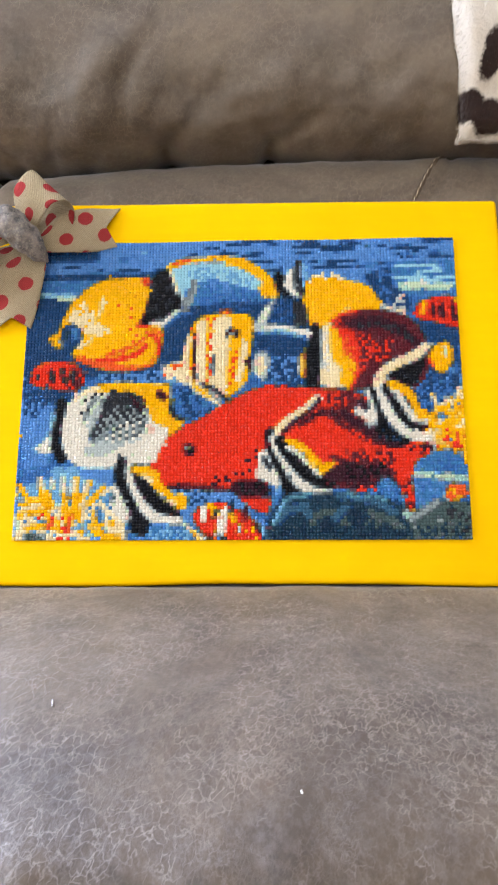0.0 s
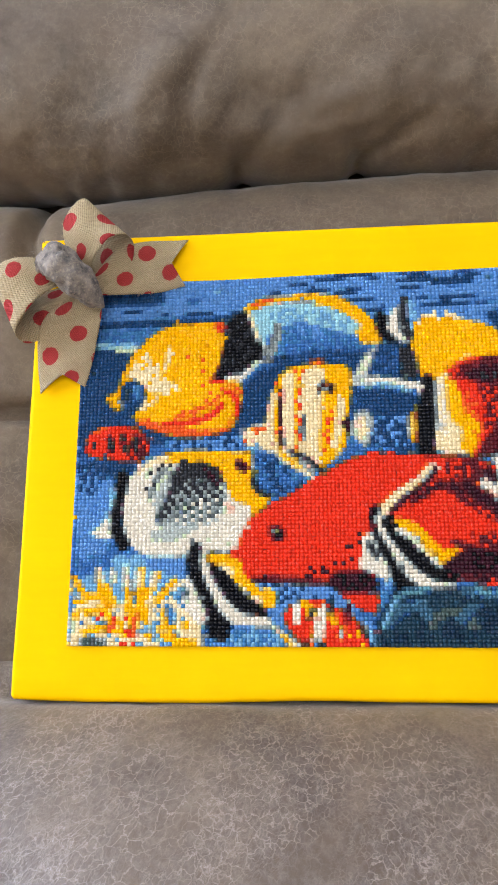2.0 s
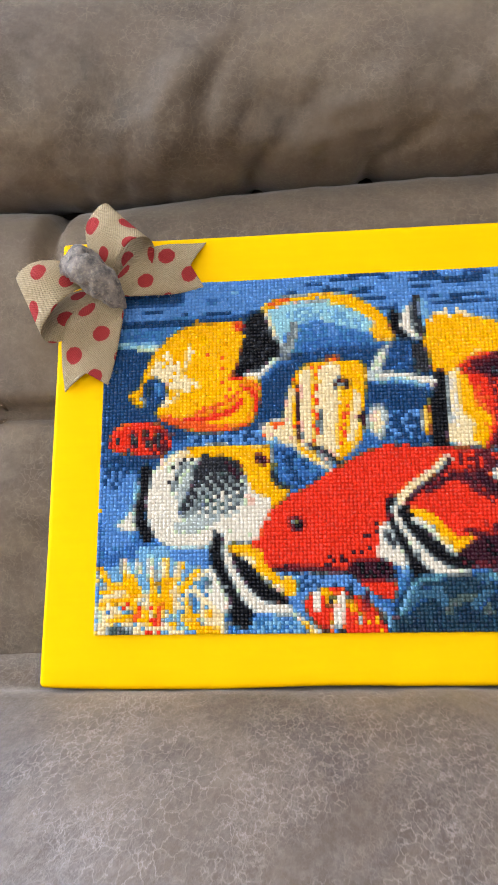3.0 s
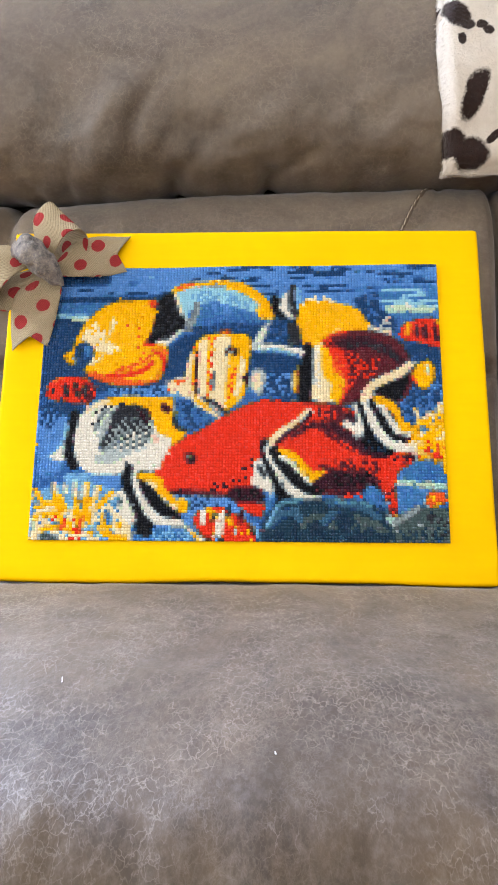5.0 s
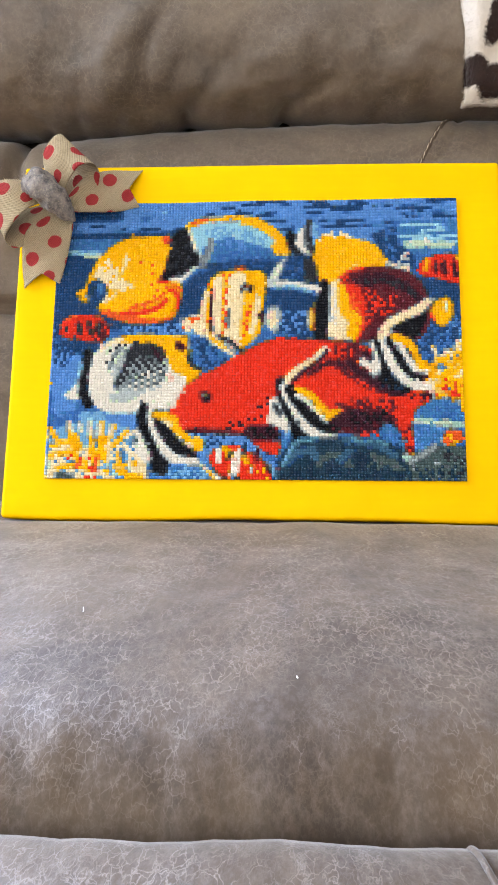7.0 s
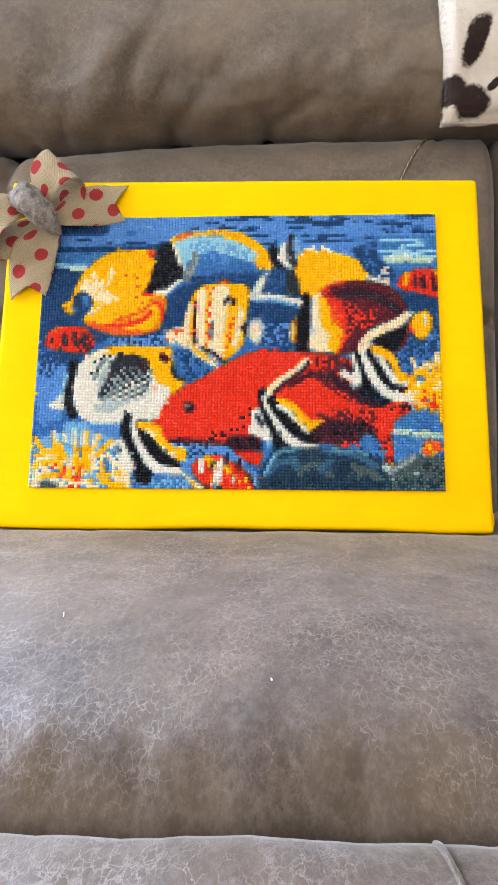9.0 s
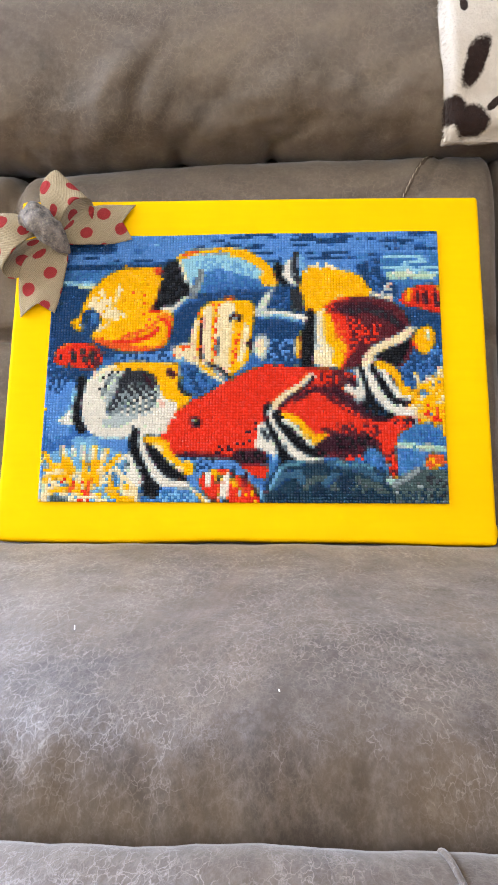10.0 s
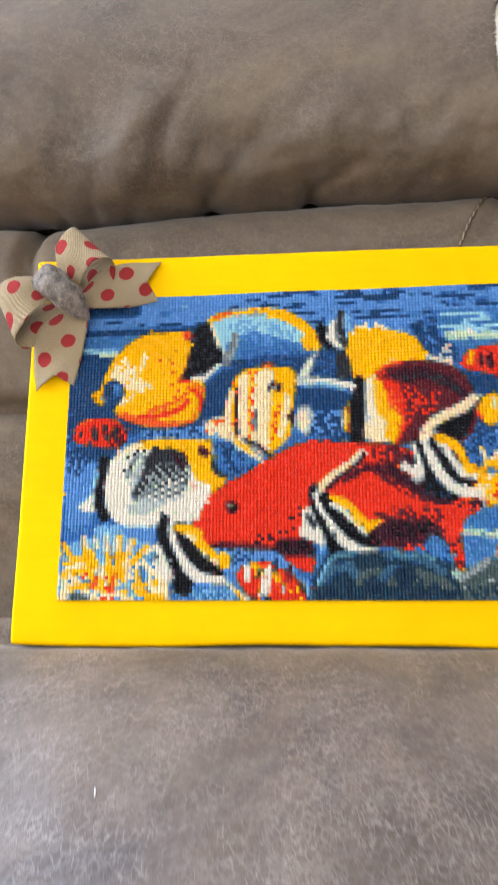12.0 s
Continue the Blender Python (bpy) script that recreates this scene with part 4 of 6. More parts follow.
region("cream", 0.3, 16.8, 51.1, 22.9, 48.7, 23.9, 50.7, 18.3, 53.6)
region("gray", 1, 19.4, 66.3, 22.5, 60.5, 25.1, 54.2, 31.7, 51.7, 36.3, 53.4, 38.4, 58.6, 37.4, 62.1, 33.2, 64.8, 27.6, 68.7, 22.1, 67.9)
region("char", 0.35, 21.5, 60.5, 25.1, 54.2, 35.5, 52.7, 38.1, 60.5, 28.4, 65.4, 22.7, 64.4)
region("lgray", 0.3, 19.9, 66.3, 24.3, 58.6, 37.3, 58.6, 32.2, 65.4, 27.6, 68.7)
region("gray", 0.3, 16.7, 58.6, 20.2, 52.6, 24, 52.6, 21.5, 60.5)
region("lgray", 1, 19.3, 66, 24.6, 65.4, 32.3, 67.3, 27.7, 69.8, 21, 68.7)
region("char", 1, 25, 53, 34.7, 50.7, 39.1, 57, 37.7, 58.9, 31.8, 55.8, 27.2, 58.6, 25.2, 56.6)
region("plum", 0.35, 30.7, 51.7, 35.1, 51.1, 38.7, 57, 36.1, 57.4)
dots("black", 27.4, 50.3, 29.5, 50.3, 32.7, 50.3, 22.8, 51.5, 25.6, 53.4)
stroke("black", 3, 12, 55, 10.4, 60.5, 10.8, 66, 13.1, 70.6)
stroke("aqua", 1.3, 10.4, 56.6, 8.8, 61.5, 9, 64.4)
region("white", 1, 4.2, 67.9, 7.1, 66, 8.6, 61.7, 10.4, 62.9, 10.4, 69.1, 6.8, 69.3)
spot("black", 42.4, 51.1, 1.3, 1.4)
stroke("plum", 0.9, 44.3, 50.7, 45.5, 54.2)
stroke("char", 1.2, 45.5, 52.7, 46.3, 56.6, 48.7, 58.6)
region("white", 1, 36.6, 60.9, 43.1, 62.8, 46.9, 62.1, 43.6, 65.2, 40.7, 69.4, 35.3, 71.5, 32.4, 69)
region("red", 1, 1.6, 46.2, 4.1, 42.8, 8.9, 40.8, 13.7, 40.6, 16.8, 43.5, 18.3, 47.1, 15.8, 49.5, 9.4, 48.8, 4.5, 48.2)
region("maroon", 0.6, 12.3, 42.6, 17.4, 43.7, 18.7, 47.5, 14.2, 49.7)
stroke("char", 1.3, 7.9, 43.4, 8.1, 46.6)
stroke("char", 1.3, 10.6, 43.4, 11.8, 47.5)
stroke("char", 1.3, 14.3, 43.9, 14.1, 46.7)
region("maroon", 0.5, 6.4, 48.6, 16.2, 49.9, 14.3, 50.6, 8.5, 50.2)
region("sky", 1, -0.7, 79.8, 31.8, 77.8, 32.6, 95.7, -0.6, 95.9)
region("cream", 0.72, -0.9, 82.1, 31.9, 80.6, 32.6, 95.7, -0.6, 95.9)
coral(110, 1.2, 95.7, 31.9, 79.7)
dots("red", 8, 87.7, 7.8, 88.4, 13.6, 87.9, 10.3, 89.2, 9.8, 90.3, 10.6, 91.4, 13.4, 90.3, 13.8, 92.1, 14.6, 92.5, 12.7, 94.4, 13.8, 94.5, 29, 93.2, 20.7, 90.6)
spot("sky", 5.1, 92.6, 2.9, 2)
spot("char", 6, 94.2, 2.2, 1)
spot("steel", 0.8, 85.1, 1.7, 2.7)
spot("sky", 16.5, 90.3, 1.1, 2.4)
region("black", 1, 29.6, 74, 34.4, 72.1, 49, 88.3, 42.9, 90.1, 37.5, 93.1, 33.1, 86.8)
stroke("black", 2.0, 29.4, 74.4, 31.7, 80.3, 34.6, 86.8, 37.4, 92)
stroke("white", 2.6, 33.6, 71.3, 32.3, 75.2, 34.7, 80.3, 39.1, 86.1, 43.6, 89.2, 48.5, 89.9)
region("black", 1, 33.1, 86.8, 37.2, 84.9, 41.9, 91.6, 38.6, 93.9, 34.9, 92.8)
stroke("black", 2.0, 34.7, 73.6, 38.8, 79.7, 43.1, 84.6, 48.4, 87.9)
stroke("cream", 2, 37.5, 75.1, 42.6, 81.2, 47.6, 85.7)
stroke("yellow", 2.2, 36, 74.8, 41, 76.3, 43.3, 79.3)
stroke("yellow", 1.5, 42.1, 77.8, 45.2, 80.8)
spot("yellow", 48.8, 83.8, 2.2, 2.5)
region("white", 1, 26.8, 85.7, 29.5, 80.8, 33.4, 83.8, 35.5, 89.1, 30.7, 90.2, 27.3, 88.4)
stroke("char", 1.4, 27.6, 80.1, 29.6, 82.7)
region("pink", 0.25, 26.8, 85.7, 33.4, 83.8, 35.5, 89.1, 29.5, 89.1)
region("red", 1, 52.9, 88.2, 55.8, 86, 59.8, 84.9, 64.6, 85.6, 68.7, 87.4, 74.2, 91.1, 73.9, 95.1, 57.8, 95.2, 54, 90.8)
stroke("white", 1.6, 56, 86.4, 57.7, 89, 58.9, 92.3)
stroke("white", 1.8, 61.3, 86.7, 62.1, 90, 62.9, 93)
stroke("yellow", 1.8, 58.7, 85.6, 59.8, 86.7)
stroke("yellow", 1.8, 63.7, 88, 65.1, 89.3)
stroke("char", 0.9, 60.2, 87.5, 59.9, 90.1, 61.5, 94.1)
stroke("char", 0.9, 67.6, 86.7, 68, 89.3)
stroke("lgray", 1.2, 66.5, 91.1, 67.3, 93.7)
stroke("char", 1, 57.1, 94.5, 59.2, 93)
stroke("char", 0.9, 72.4, 91.1, 73.2, 93.7)
stroke("lblue", 1.2, 70.2, 88.5, 74.2, 90.4)
region("yellow", 0.15, 53.6, 87.1, 73.9, 92.6, 72.1, 95.1, 57.8, 95.2)
stroke("cream", 1.5, 50, 90.5, 53.7, 93, 56.5, 95.2)
stroke("yellow", 1, 52.8, 92.7, 54.1, 94.5)
region("black", 1, 111.7, 45.9, 119, 42.1, 123.2, 39, 124.2, 41.7, 121.8, 46.1, 118.8, 49.2, 115.1, 47.7)
stroke("maroon", 1, 124.3, 41, 122.2, 46.5, 119.5, 49.2)
region("black", 1, 104.9, 48.8, 109, 48, 113.5, 49.2, 125.4, 61.6, 118.3, 65.1, 110.9, 64.7)
stroke("cream", 2.6, 123.3, 37, 119.8, 40.1, 114.4, 42.9, 110.2, 45.7, 109, 49.2)
stroke("white", 2.4, 109, 48.8, 111.2, 53.9, 113.7, 58.6, 116.9, 61.6, 121.6, 63.9, 126.5, 62.8)
stroke("black", 2.6, 105.6, 48.8, 108.5, 56.6, 112.4, 62.8, 116.4, 65.1)
stroke("black", 2.4, 110.9, 48.8, 115.6, 55.9, 119.2, 60.5, 122.4, 62.4)
stroke("white", 2.2, 112.7, 50.8, 117.1, 56.2, 119.9, 59.3, 125.8, 60.5)
stroke("yellow", 2.4, 113.5, 48.8, 118.3, 51.6, 120.8, 56.6)
stroke("yellow", 1.6, 120.7, 58.2, 125.9, 58.6)
stroke("orange", 0.8, 112, 48, 114.3, 47.7)
region("white", 1, 101.4, 57, 103.3, 54.7, 105.5, 57, 107, 55.9, 105.6, 52, 104.9, 48.8, 106.4, 50.4, 108.4, 58.6, 107.6, 62.8, 104.7, 60.9)
stroke("plum", 1.4, 103.3, 53.1, 105.2, 55.1)
region("cream", 0.4, 125.1, 54.7, 133.2, 51.8, 132.5, 69.1, 126.4, 69.1)
coral(40, 124.6, 69.1, 133.2, 51.8)
region("navy", 1, 126.3, 57.4, 128.2, 57.4, 128.1, 59.3, 126.2, 59.3)
spot("orange", 129.1, 81.6, 2.4, 2.5)
region("yellow", 0.6, 127.3, 79.4, 130.9, 80.5, 130.4, 84.2, 127.2, 83.9)
region("red", 0.3, 127.4, 79, 131.5, 79.4, 130.9, 81.6, 128.7, 81.6)
stroke("cream", 1, 126.9, 80.5, 127.2, 83.1)
spot("red", 115.8, 74.2, 1.3, 4.3)
region("red", 1, 114.4, 73.8, 118.4, 73.8, 118, 85.7, 116, 82.4)
region("maroon", 0.4, 114.9, 79.4, 118.3, 78.5, 118, 86.1, 115.9, 83.2)
spot("orange", 128.5, 63.6, 0.7, 1.2)
spot("orange", 131.1, 68.1, 1.1, 1.2)
spot("red", 62.3, 60.5, 0.6, 0.6)
spot("lblue", 85, 3.8, 0.4, 0.4)
spot("navy", 104.4, 9.2, 2.6, 0.4)
spot("lblue", 110.3, 6.1, 5.5, 1.6)
spot("steel", 108.3, 9.2, 2.2, 0.8)
spot("navy", 118.2, 3, 2.9, 0.6)
spot("navy", 127, 1, 3.3, 0.8)
spot("navy", 127.8, 5.2, 2.6, 0.6)
spot("lblue", 108.5, 2.3, 1.8, 0.6)
spot("navy", 71.2, 4.7, 2.9, 0.6)
spot("navy", 61.4, 3.6, 0.7, 0.6)
spot("navy", 65.3, 1, 1.1, 0.4)
spot("navy", 51.5, 4.5, 1.8, 0.4)
spot("lblue", 45.5, 3.4, 1.1, 0.8)
spot("lblue", 31.7, 5.4, 2.9, 1.6)
spot("navy", 29.7, 5.9, 1.8, 0.4)
spot("lblue", 17.9, 9.6, 3.7, 0.8)
spot("navy", 77.1, 1.6, 1.8, 0.4)
spot("navy", 85, 0.6, 1.5, 0.4)
spot("navy", 86.9, 4.8, 2.2, 0.4)
spot("navy", 96.7, 3.9, 2.6, 0.4)
spot("lblue", 92.8, 7, 2.2, 0.8)
spot("steel", 88.9, 9.1, 0.7, 0.8)
spot("navy", 89.9, 2.1, 1.5, 0.4)
spot("navy", 100.7, 0.7, 2.9, 0.4)
spot("lblue", 103.5, 5, 2.9, 0.8)
spot("lblue", 121.9, 7.3, 2.9, 0.8)
spot("navy", 120, 6.2, 2.2, 0.4)
spot("aqua", 126.7, 9.8, 1.5, 0.4)

# yellow fish with a dark tail
region("navy", 1, 2.1, 17.2, 14.4, 19, 11.1, 30.1, 6.7, 32.3, 9, 35.4, 15.1, 37.8, 15.2, 39.6, 0.3, 40.4, -0.9, 18.6)
stroke("steel", 2.0, 3.9, 16.2, 10.5, 16.9, 15.8, 16.1)
stroke("aqua", 1.6, 3.7, 17.6, 9.1, 18.4, 13.6, 18.3)
stroke("pale", 1.4, 9.1, 19.2, 12.2, 19.5, 14.4, 19)
region("yellow", 1, 7.2, 33.4, 8.9, 32, 10.3, 30.1, 10.9, 26.7, 12.2, 23.6, 13.6, 20.8, 15.9, 19, 18, 16.8, 21.1, 14.4, 24.5, 12.5, 30.1, 12.1, 35.4, 12.1, 37.2, 13.6, 38.1, 16.8, 37.5, 20.2, 37.1, 23, 35.8, 25.3, 34.1, 27.5, 37.3, 28.5, 39.1, 28, 42, 28.7, 42.9, 30.9, 42.6, 34.6, 41.5, 39.1, 39.8, 41.3, 36.4, 42.4, 31.4, 42.5, 25.8, 41.5, 19.6, 40, 15.1, 39, 15.5, 37.1, 17.4, 35.1, 18.2, 32.6, 16.3, 30.2, 13, 28.6, 11.2, 30.1, 10.7, 32.4, 9.7, 34.4)
region("cream", 1, 12.3, 26.7, 14, 23.7, 15.7, 20.6, 17.8, 19.7, 18.5, 22.5, 20.9, 23.8, 21.3, 27.6, 23.7, 28.5, 23.2, 31.3, 20.2, 31.5, 18.1, 30.9, 16.6, 28.7, 14.4, 27.4)
region("cream", 0.6, 21.3, 27.6, 23.7, 28.2, 27, 29.2, 25.6, 31.9, 21.6, 31.9)
stroke("cream", 1.2, 23.3, 19.2, 23.3, 22.6, 22.4, 25)
stroke("cream", 1.2, 17.4, 35.1, 19.1, 34.3, 20.6, 32.8)
region("yellow", 0.25, 14.5, 20.8, 21.2, 23.8, 21.4, 30.3, 18.1, 30.3)
region("navy", 1, 10.8, 30.1, 12, 28, 14.7, 27.6, 17.2, 29.3, 17.6, 32.4, 16.5, 34.8, 13.8, 35.4, 11.7, 33.8)
region("steel", 1, 13.9, 28.9, 16.3, 29.3, 16.7, 32.7, 14.6, 33.3)
region("dteal", 0.5, 11.2, 29.8, 13.3, 28.6, 14, 32.3, 12.3, 33.8)
dots("orange", 28.8, 21.7, 32.1, 22.8, 32, 25.9, 32.2, 29.5, 34.3, 31.8, 31.5, 35.1, 33.6, 33.9, 35.3, 33.7, 37.3, 30.4, 27.6, 36.2, 30.4, 37)
stroke("red", 1.8, 22.5, 39.8, 27.7, 39.6, 32.8, 38.4, 35.7, 37, 37.4, 34.9)
stroke("orange", 1.2, 25.7, 38, 29.8, 36.6, 34.5, 34.6, 37.1, 32.2)
stroke("red", 1.4, 38.5, 31.3, 40.4, 32, 41.5, 34.1, 41.6, 36.9, 40.3, 39.2)
stroke("orange", 1.2, 16, 38.8, 19.9, 39.7, 25.8, 41, 31.4, 42, 36.9, 42, 39.3, 41)
dots("orange", 18.4, 38.5, 20.3, 38.2, 27.2, 40.4, 29, 41.1, 24, 41, 33.1, 41.1)
stroke("red", 1.2, 34.4, 28.2, 36.2, 28.4, 37.9, 28.6)
stroke("orange", 1.2, 39.7, 29.8, 41.4, 30.5, 42.3, 32.1)
stroke("red", 1.2, 36, 12.9, 37.2, 14.5)
region("black", 1, 38.4, 13.3, 40.5, 10.5, 42.8, 9.5, 44.3, 10, 45.7, 13.3, 47.2, 17.1, 48.5, 20.3, 48, 22.6, 45.8, 24.1, 42.9, 25.5, 40, 26.3, 37.8, 27.5, 35.3, 27.3, 36.4, 25.1, 37.7, 23.3, 38.3, 19.1)
region("char", 0.25, 38.4, 13.3, 42.8, 9.5, 45.7, 13.3, 48.5, 20.3, 45.8, 24.1, 37.8, 27.3, 38.3, 19.1)
region("navy", 1, 38.1, 10.4, 41.3, 8.6, 43.1, 9.3, 40.2, 10.8, 38.4, 13.3)
stroke("white", 1.8, 39.2, 27.7, 42.6, 27.3, 45.5, 25.1, 47, 23.8)
stroke("blue", 1.4, 43.2, 29, 46.6, 25.7, 48.8, 23.4)
# blue angel fish above
region("aqua", 1, 44.3, 9.9, 48.8, 7.7, 56.3, 7.2, 62.2, 7.9, 66.5, 10, 70.1, 13.6, 72.5, 15.8, 73.6, 18.4, 67.8, 16.6, 62.1, 14, 56.2, 12.9, 51.8, 14.2, 48.8, 17.2, 46.6, 15.5, 45.4, 12.6)
region("sky", 0.5, 48.8, 10.9, 53.3, 8.8, 62.1, 9.8, 68, 12.3, 71.5, 16, 62, 14.5, 53.2, 13.5)
region("steel", 1, 48.8, 17.2, 52.1, 14.3, 57.7, 13.3, 65, 15.2, 72.5, 17.4, 73.2, 19.9, 67.7, 21.5, 53.2, 22.1, 50, 20.4)
region("blue", 0.5, 51.7, 16.1, 59.1, 15.4, 72.1, 18.3, 72.1, 20.6, 53.2, 21.8)
region("lblue", 0.3, 50.3, 15, 59.1, 13.9, 67.8, 16.3, 62, 17.9, 51.7, 18.9)
stroke("gray", 1.6, 51.8, 13.6, 51.1, 17.3, 49.9, 21.2, 48.8, 23.4)
stroke("silver", 1.2, 52.8, 15.1, 51.7, 19.2, 50.5, 22)
stroke("cream", 1.2, 44.5, 10.1, 45.8, 13.9, 46.7, 17.1)
stroke("yellow", 1.5, 44, 8.8, 48.8, 6.8, 56.3, 6.1, 62.2, 6.3)
stroke("yellow", 3.0, 62.2, 6.9, 66.6, 7.8, 70.2, 9.8, 73.8, 12.5, 76.3, 15.3)
region("yellow", 1, 72.2, 16.1, 75.2, 14.1, 77.7, 15.4, 78.7, 19.4, 73.5, 19.3)
stroke("orange", 0.7, 45.5, 7.6, 50.3, 6.2)
region("navy", 1, 53.2, 22.4, 61.9, 21.3, 73.5, 21.4, 73.4, 25.2, 67.6, 25.8, 61.9, 24.1, 53.9, 24.9)
region("dblue", 0.4, 56.1, 21, 72.1, 20.2, 72, 23.7, 56.1, 23.8)
# striped fish
region("yellow", 1, 51.9, 27.9, 54.6, 25.6, 59, 24.8, 67.6, 24.9, 70.2, 25.9, 70.7, 29.2, 69.9, 36.4, 68.6, 41, 68.8, 44.4, 67, 48, 64.2, 50.5, 61.4, 49.5, 55.8, 47.6, 51.5, 47.2, 49.8, 43.1, 48.7, 39.3, 49.9, 33.4, 51.1, 31.2)
stroke("cream", 3.4, 54.9, 28, 54.2, 35.8, 54.4, 46.2)
stroke("cream", 6.0, 61.2, 28.3, 59.9, 36, 59.4, 47.8)
stroke("cream", 2.0, 62.7, 26.5, 61.8, 28.6)
stroke("cream", 1.8, 51, 32.7, 49.8, 40.1, 51, 46)
stroke("cream", 2.2, 67.9, 35.1, 67.2, 42.2, 65.9, 46.5)
stroke("plum", 0.8, 52.8, 31.3, 52.4, 38.7, 52.9, 46.1)
stroke("char", 0.8, 58.2, 38.9, 57.8, 44.8)
dots("orange", 56.9, 26.9, 57.7, 28.7, 57.4, 31.1, 58, 33, 56.9, 34.7, 57.6, 36.5, 56.7, 38.3, 57.6, 40.7, 56.8, 42.4, 57.8, 44.5, 56.9, 46.2, 52.8, 32.8, 52.4, 41.7, 51, 42.4, 65.6, 37.7, 64.1, 39.9, 64.9, 42.1, 63.8, 43.8, 64.8, 45.9, 63.4, 47.9, 65.8, 39.2, 51.9, 29.7, 58.2, 26.2)
dots("red", 57.4, 32.1, 57.1, 35.6, 57.7, 39.5, 57.2, 43.3, 64.2, 40.9, 64.6, 44.7)
stroke("red", 0.8, 60.9, 24, 63.3, 24.1)
region("black", 1, 64.5, 30.2, 66.3, 30.3, 66.3, 32.7, 64.4, 32.8)
stroke("plum", 1.2, 62.6, 32, 63.2, 30.8, 63.9, 29.9)
stroke("pink", 0.8, 63.7, 31.7, 64.2, 31.7)
region("cream", 1, 42.2, 42.1, 46.1, 40.3, 49.8, 40.1, 51.2, 46.1, 48.7, 47.4, 44.4, 43.8)
region("orange", 0.2, 44.4, 41.4, 49.8, 40.4, 50.7, 46)
stroke("cream", 1.3, 51.5, 47.5, 55, 49.4, 59.2, 53.2)
stroke("char", 1.2, 55.1, 47.6, 59.3, 49.5, 61.3, 51.6)
stroke("yellow", 1.0, 52.9, 48.4, 57.1, 51.4)
# light fins between the fishes
region("navy", 1, 70.6, 31.9, 73.2, 30.8, 81.6, 32.2, 88.2, 34.5, 86.2, 38.2, 84.6, 43.9, 85.8, 48.3, 79.6, 47, 74.1, 46.4, 75.7, 39.4, 73, 37.6, 70.4, 38.6)
region("lblue", 0.3, 76, 39.4, 84.4, 38.9, 84.5, 46.8, 74.8, 46.4)
region("lgray", 1, 70.6, 30.4, 72.2, 25.9, 74.9, 21.8, 77.5, 20.3, 76.2, 24.5, 74.4, 28.7, 71.7, 31.1)
stroke("white", 1.2, 73.3, 27.5, 75.1, 23.6)
region("navy", 1, 76.2, 24.5, 78.1, 19.4, 85, 19.6, 86.5, 24.8, 87.4, 29, 74.4, 29.3)
region("dblue", 0.5, 75.4, 27.5, 78.1, 20.3, 82.8, 20.4, 82.5, 28.5)
region("char", 1, 82.8, 20.4, 86.1, 21.4, 87.7, 29, 83.4, 29.2)
stroke("white", 1.6, 74.4, 29.3, 80.3, 29.5, 85.2, 30.8, 88.3, 32.9)
stroke("sky", 1.2, 73.2, 31.1, 78.8, 30.9, 84.4, 32.2)
region("lgray", 1, 70.3, 40.8, 71.5, 37.9, 74.4, 37.2, 75.7, 39.1, 75.6, 43.1, 74.1, 46.7, 71.6, 45.5, 70.2, 43.4)
region("cream", 1, 71.2, 40.1, 73.6, 38.7, 74.5, 42.3, 73.4, 45.2, 71.6, 44.4)
stroke("plum", 1.2, 68.4, 40.4, 69.4, 41.9)
region("yellow", 1, 85.2, 38.9, 86.5, 36.7, 86.3, 45.4, 84.7, 44.7)
stroke("cream", 1.0, 85.1, 39.6, 84.9, 43.9)
# white and black tail fins at the top
region("white", 1, 80, 15.5, 81, 12.4, 83.5, 9.3, 83.6, 12.4, 83.2, 15.5, 84.5, 17.4, 85.3, 19, 80.8, 18.6)
stroke("black", 2.4, 78.4, 12.3, 78.8, 16.2, 80.8, 18.6)
stroke("char", 2.0, 85, 7.8, 84.2, 12.5, 84.6, 16.3, 86.5, 18.7, 88.6, 19.7)
stroke("sky", 1.2, 86.1, 8.6, 86.2, 12.5)
region("yellow", 1, 86.1, 19.9, 88, 15.7, 91, 13.9, 96.7, 13.5, 103.7, 14.8, 108.1, 16.8, 107.6, 23.8, 103.1, 23.6, 98.9, 24.3, 96, 26.6, 93.7, 29.2, 88.8, 29.1, 87.9, 24.8, 86.1, 21)
dots("cream", 89.9, 12.6, 91.1, 12.1, 92.5, 12.7, 93.6, 13.7, 95.4, 12.2, 96.8, 12.9, 98.4, 13.9, 88.1, 14.1)
stroke("cream", 1.2, 90.4, 31.2, 94.4, 28.6, 98.1, 25.2, 100.3, 23.8)
# pale butterfly fish
region("lblue", 1, 0.4, 53.9, 13.5, 54.1, 10.9, 61.3, 4.7, 67.6, 9.1, 69.8, 9.3, 74, 2.2, 75.3, 0.2, 61.1)
region("navy", 0.75, 0.5, 48.7, 10.3, 48.5, 9.7, 51.9, 0.9, 52.4)
region("navy", 0.6, 0.9, 50.9, 7.6, 52.3, 4.9, 58.3, 0.9, 56.8)
region("navy", 1, 6.6, 48.4, 15.5, 48, 15.6, 52, 12, 54.1, 8.3, 53.3)
region("yellow", 1, 15.9, 52, 18.7, 49.1, 24.2, 47.2, 30, 46.7, 44.1, 47.3, 45.2, 50.5, 45.5, 55.7, 47.2, 57.2, 49.8, 58.1, 49.5, 60.4, 45.8, 63.8, 43, 62.4, 40.9, 60.2, 38.7, 55.9, 37.6, 52.3, 34.4, 50.3, 28.6, 49.2, 22.8, 50.2)
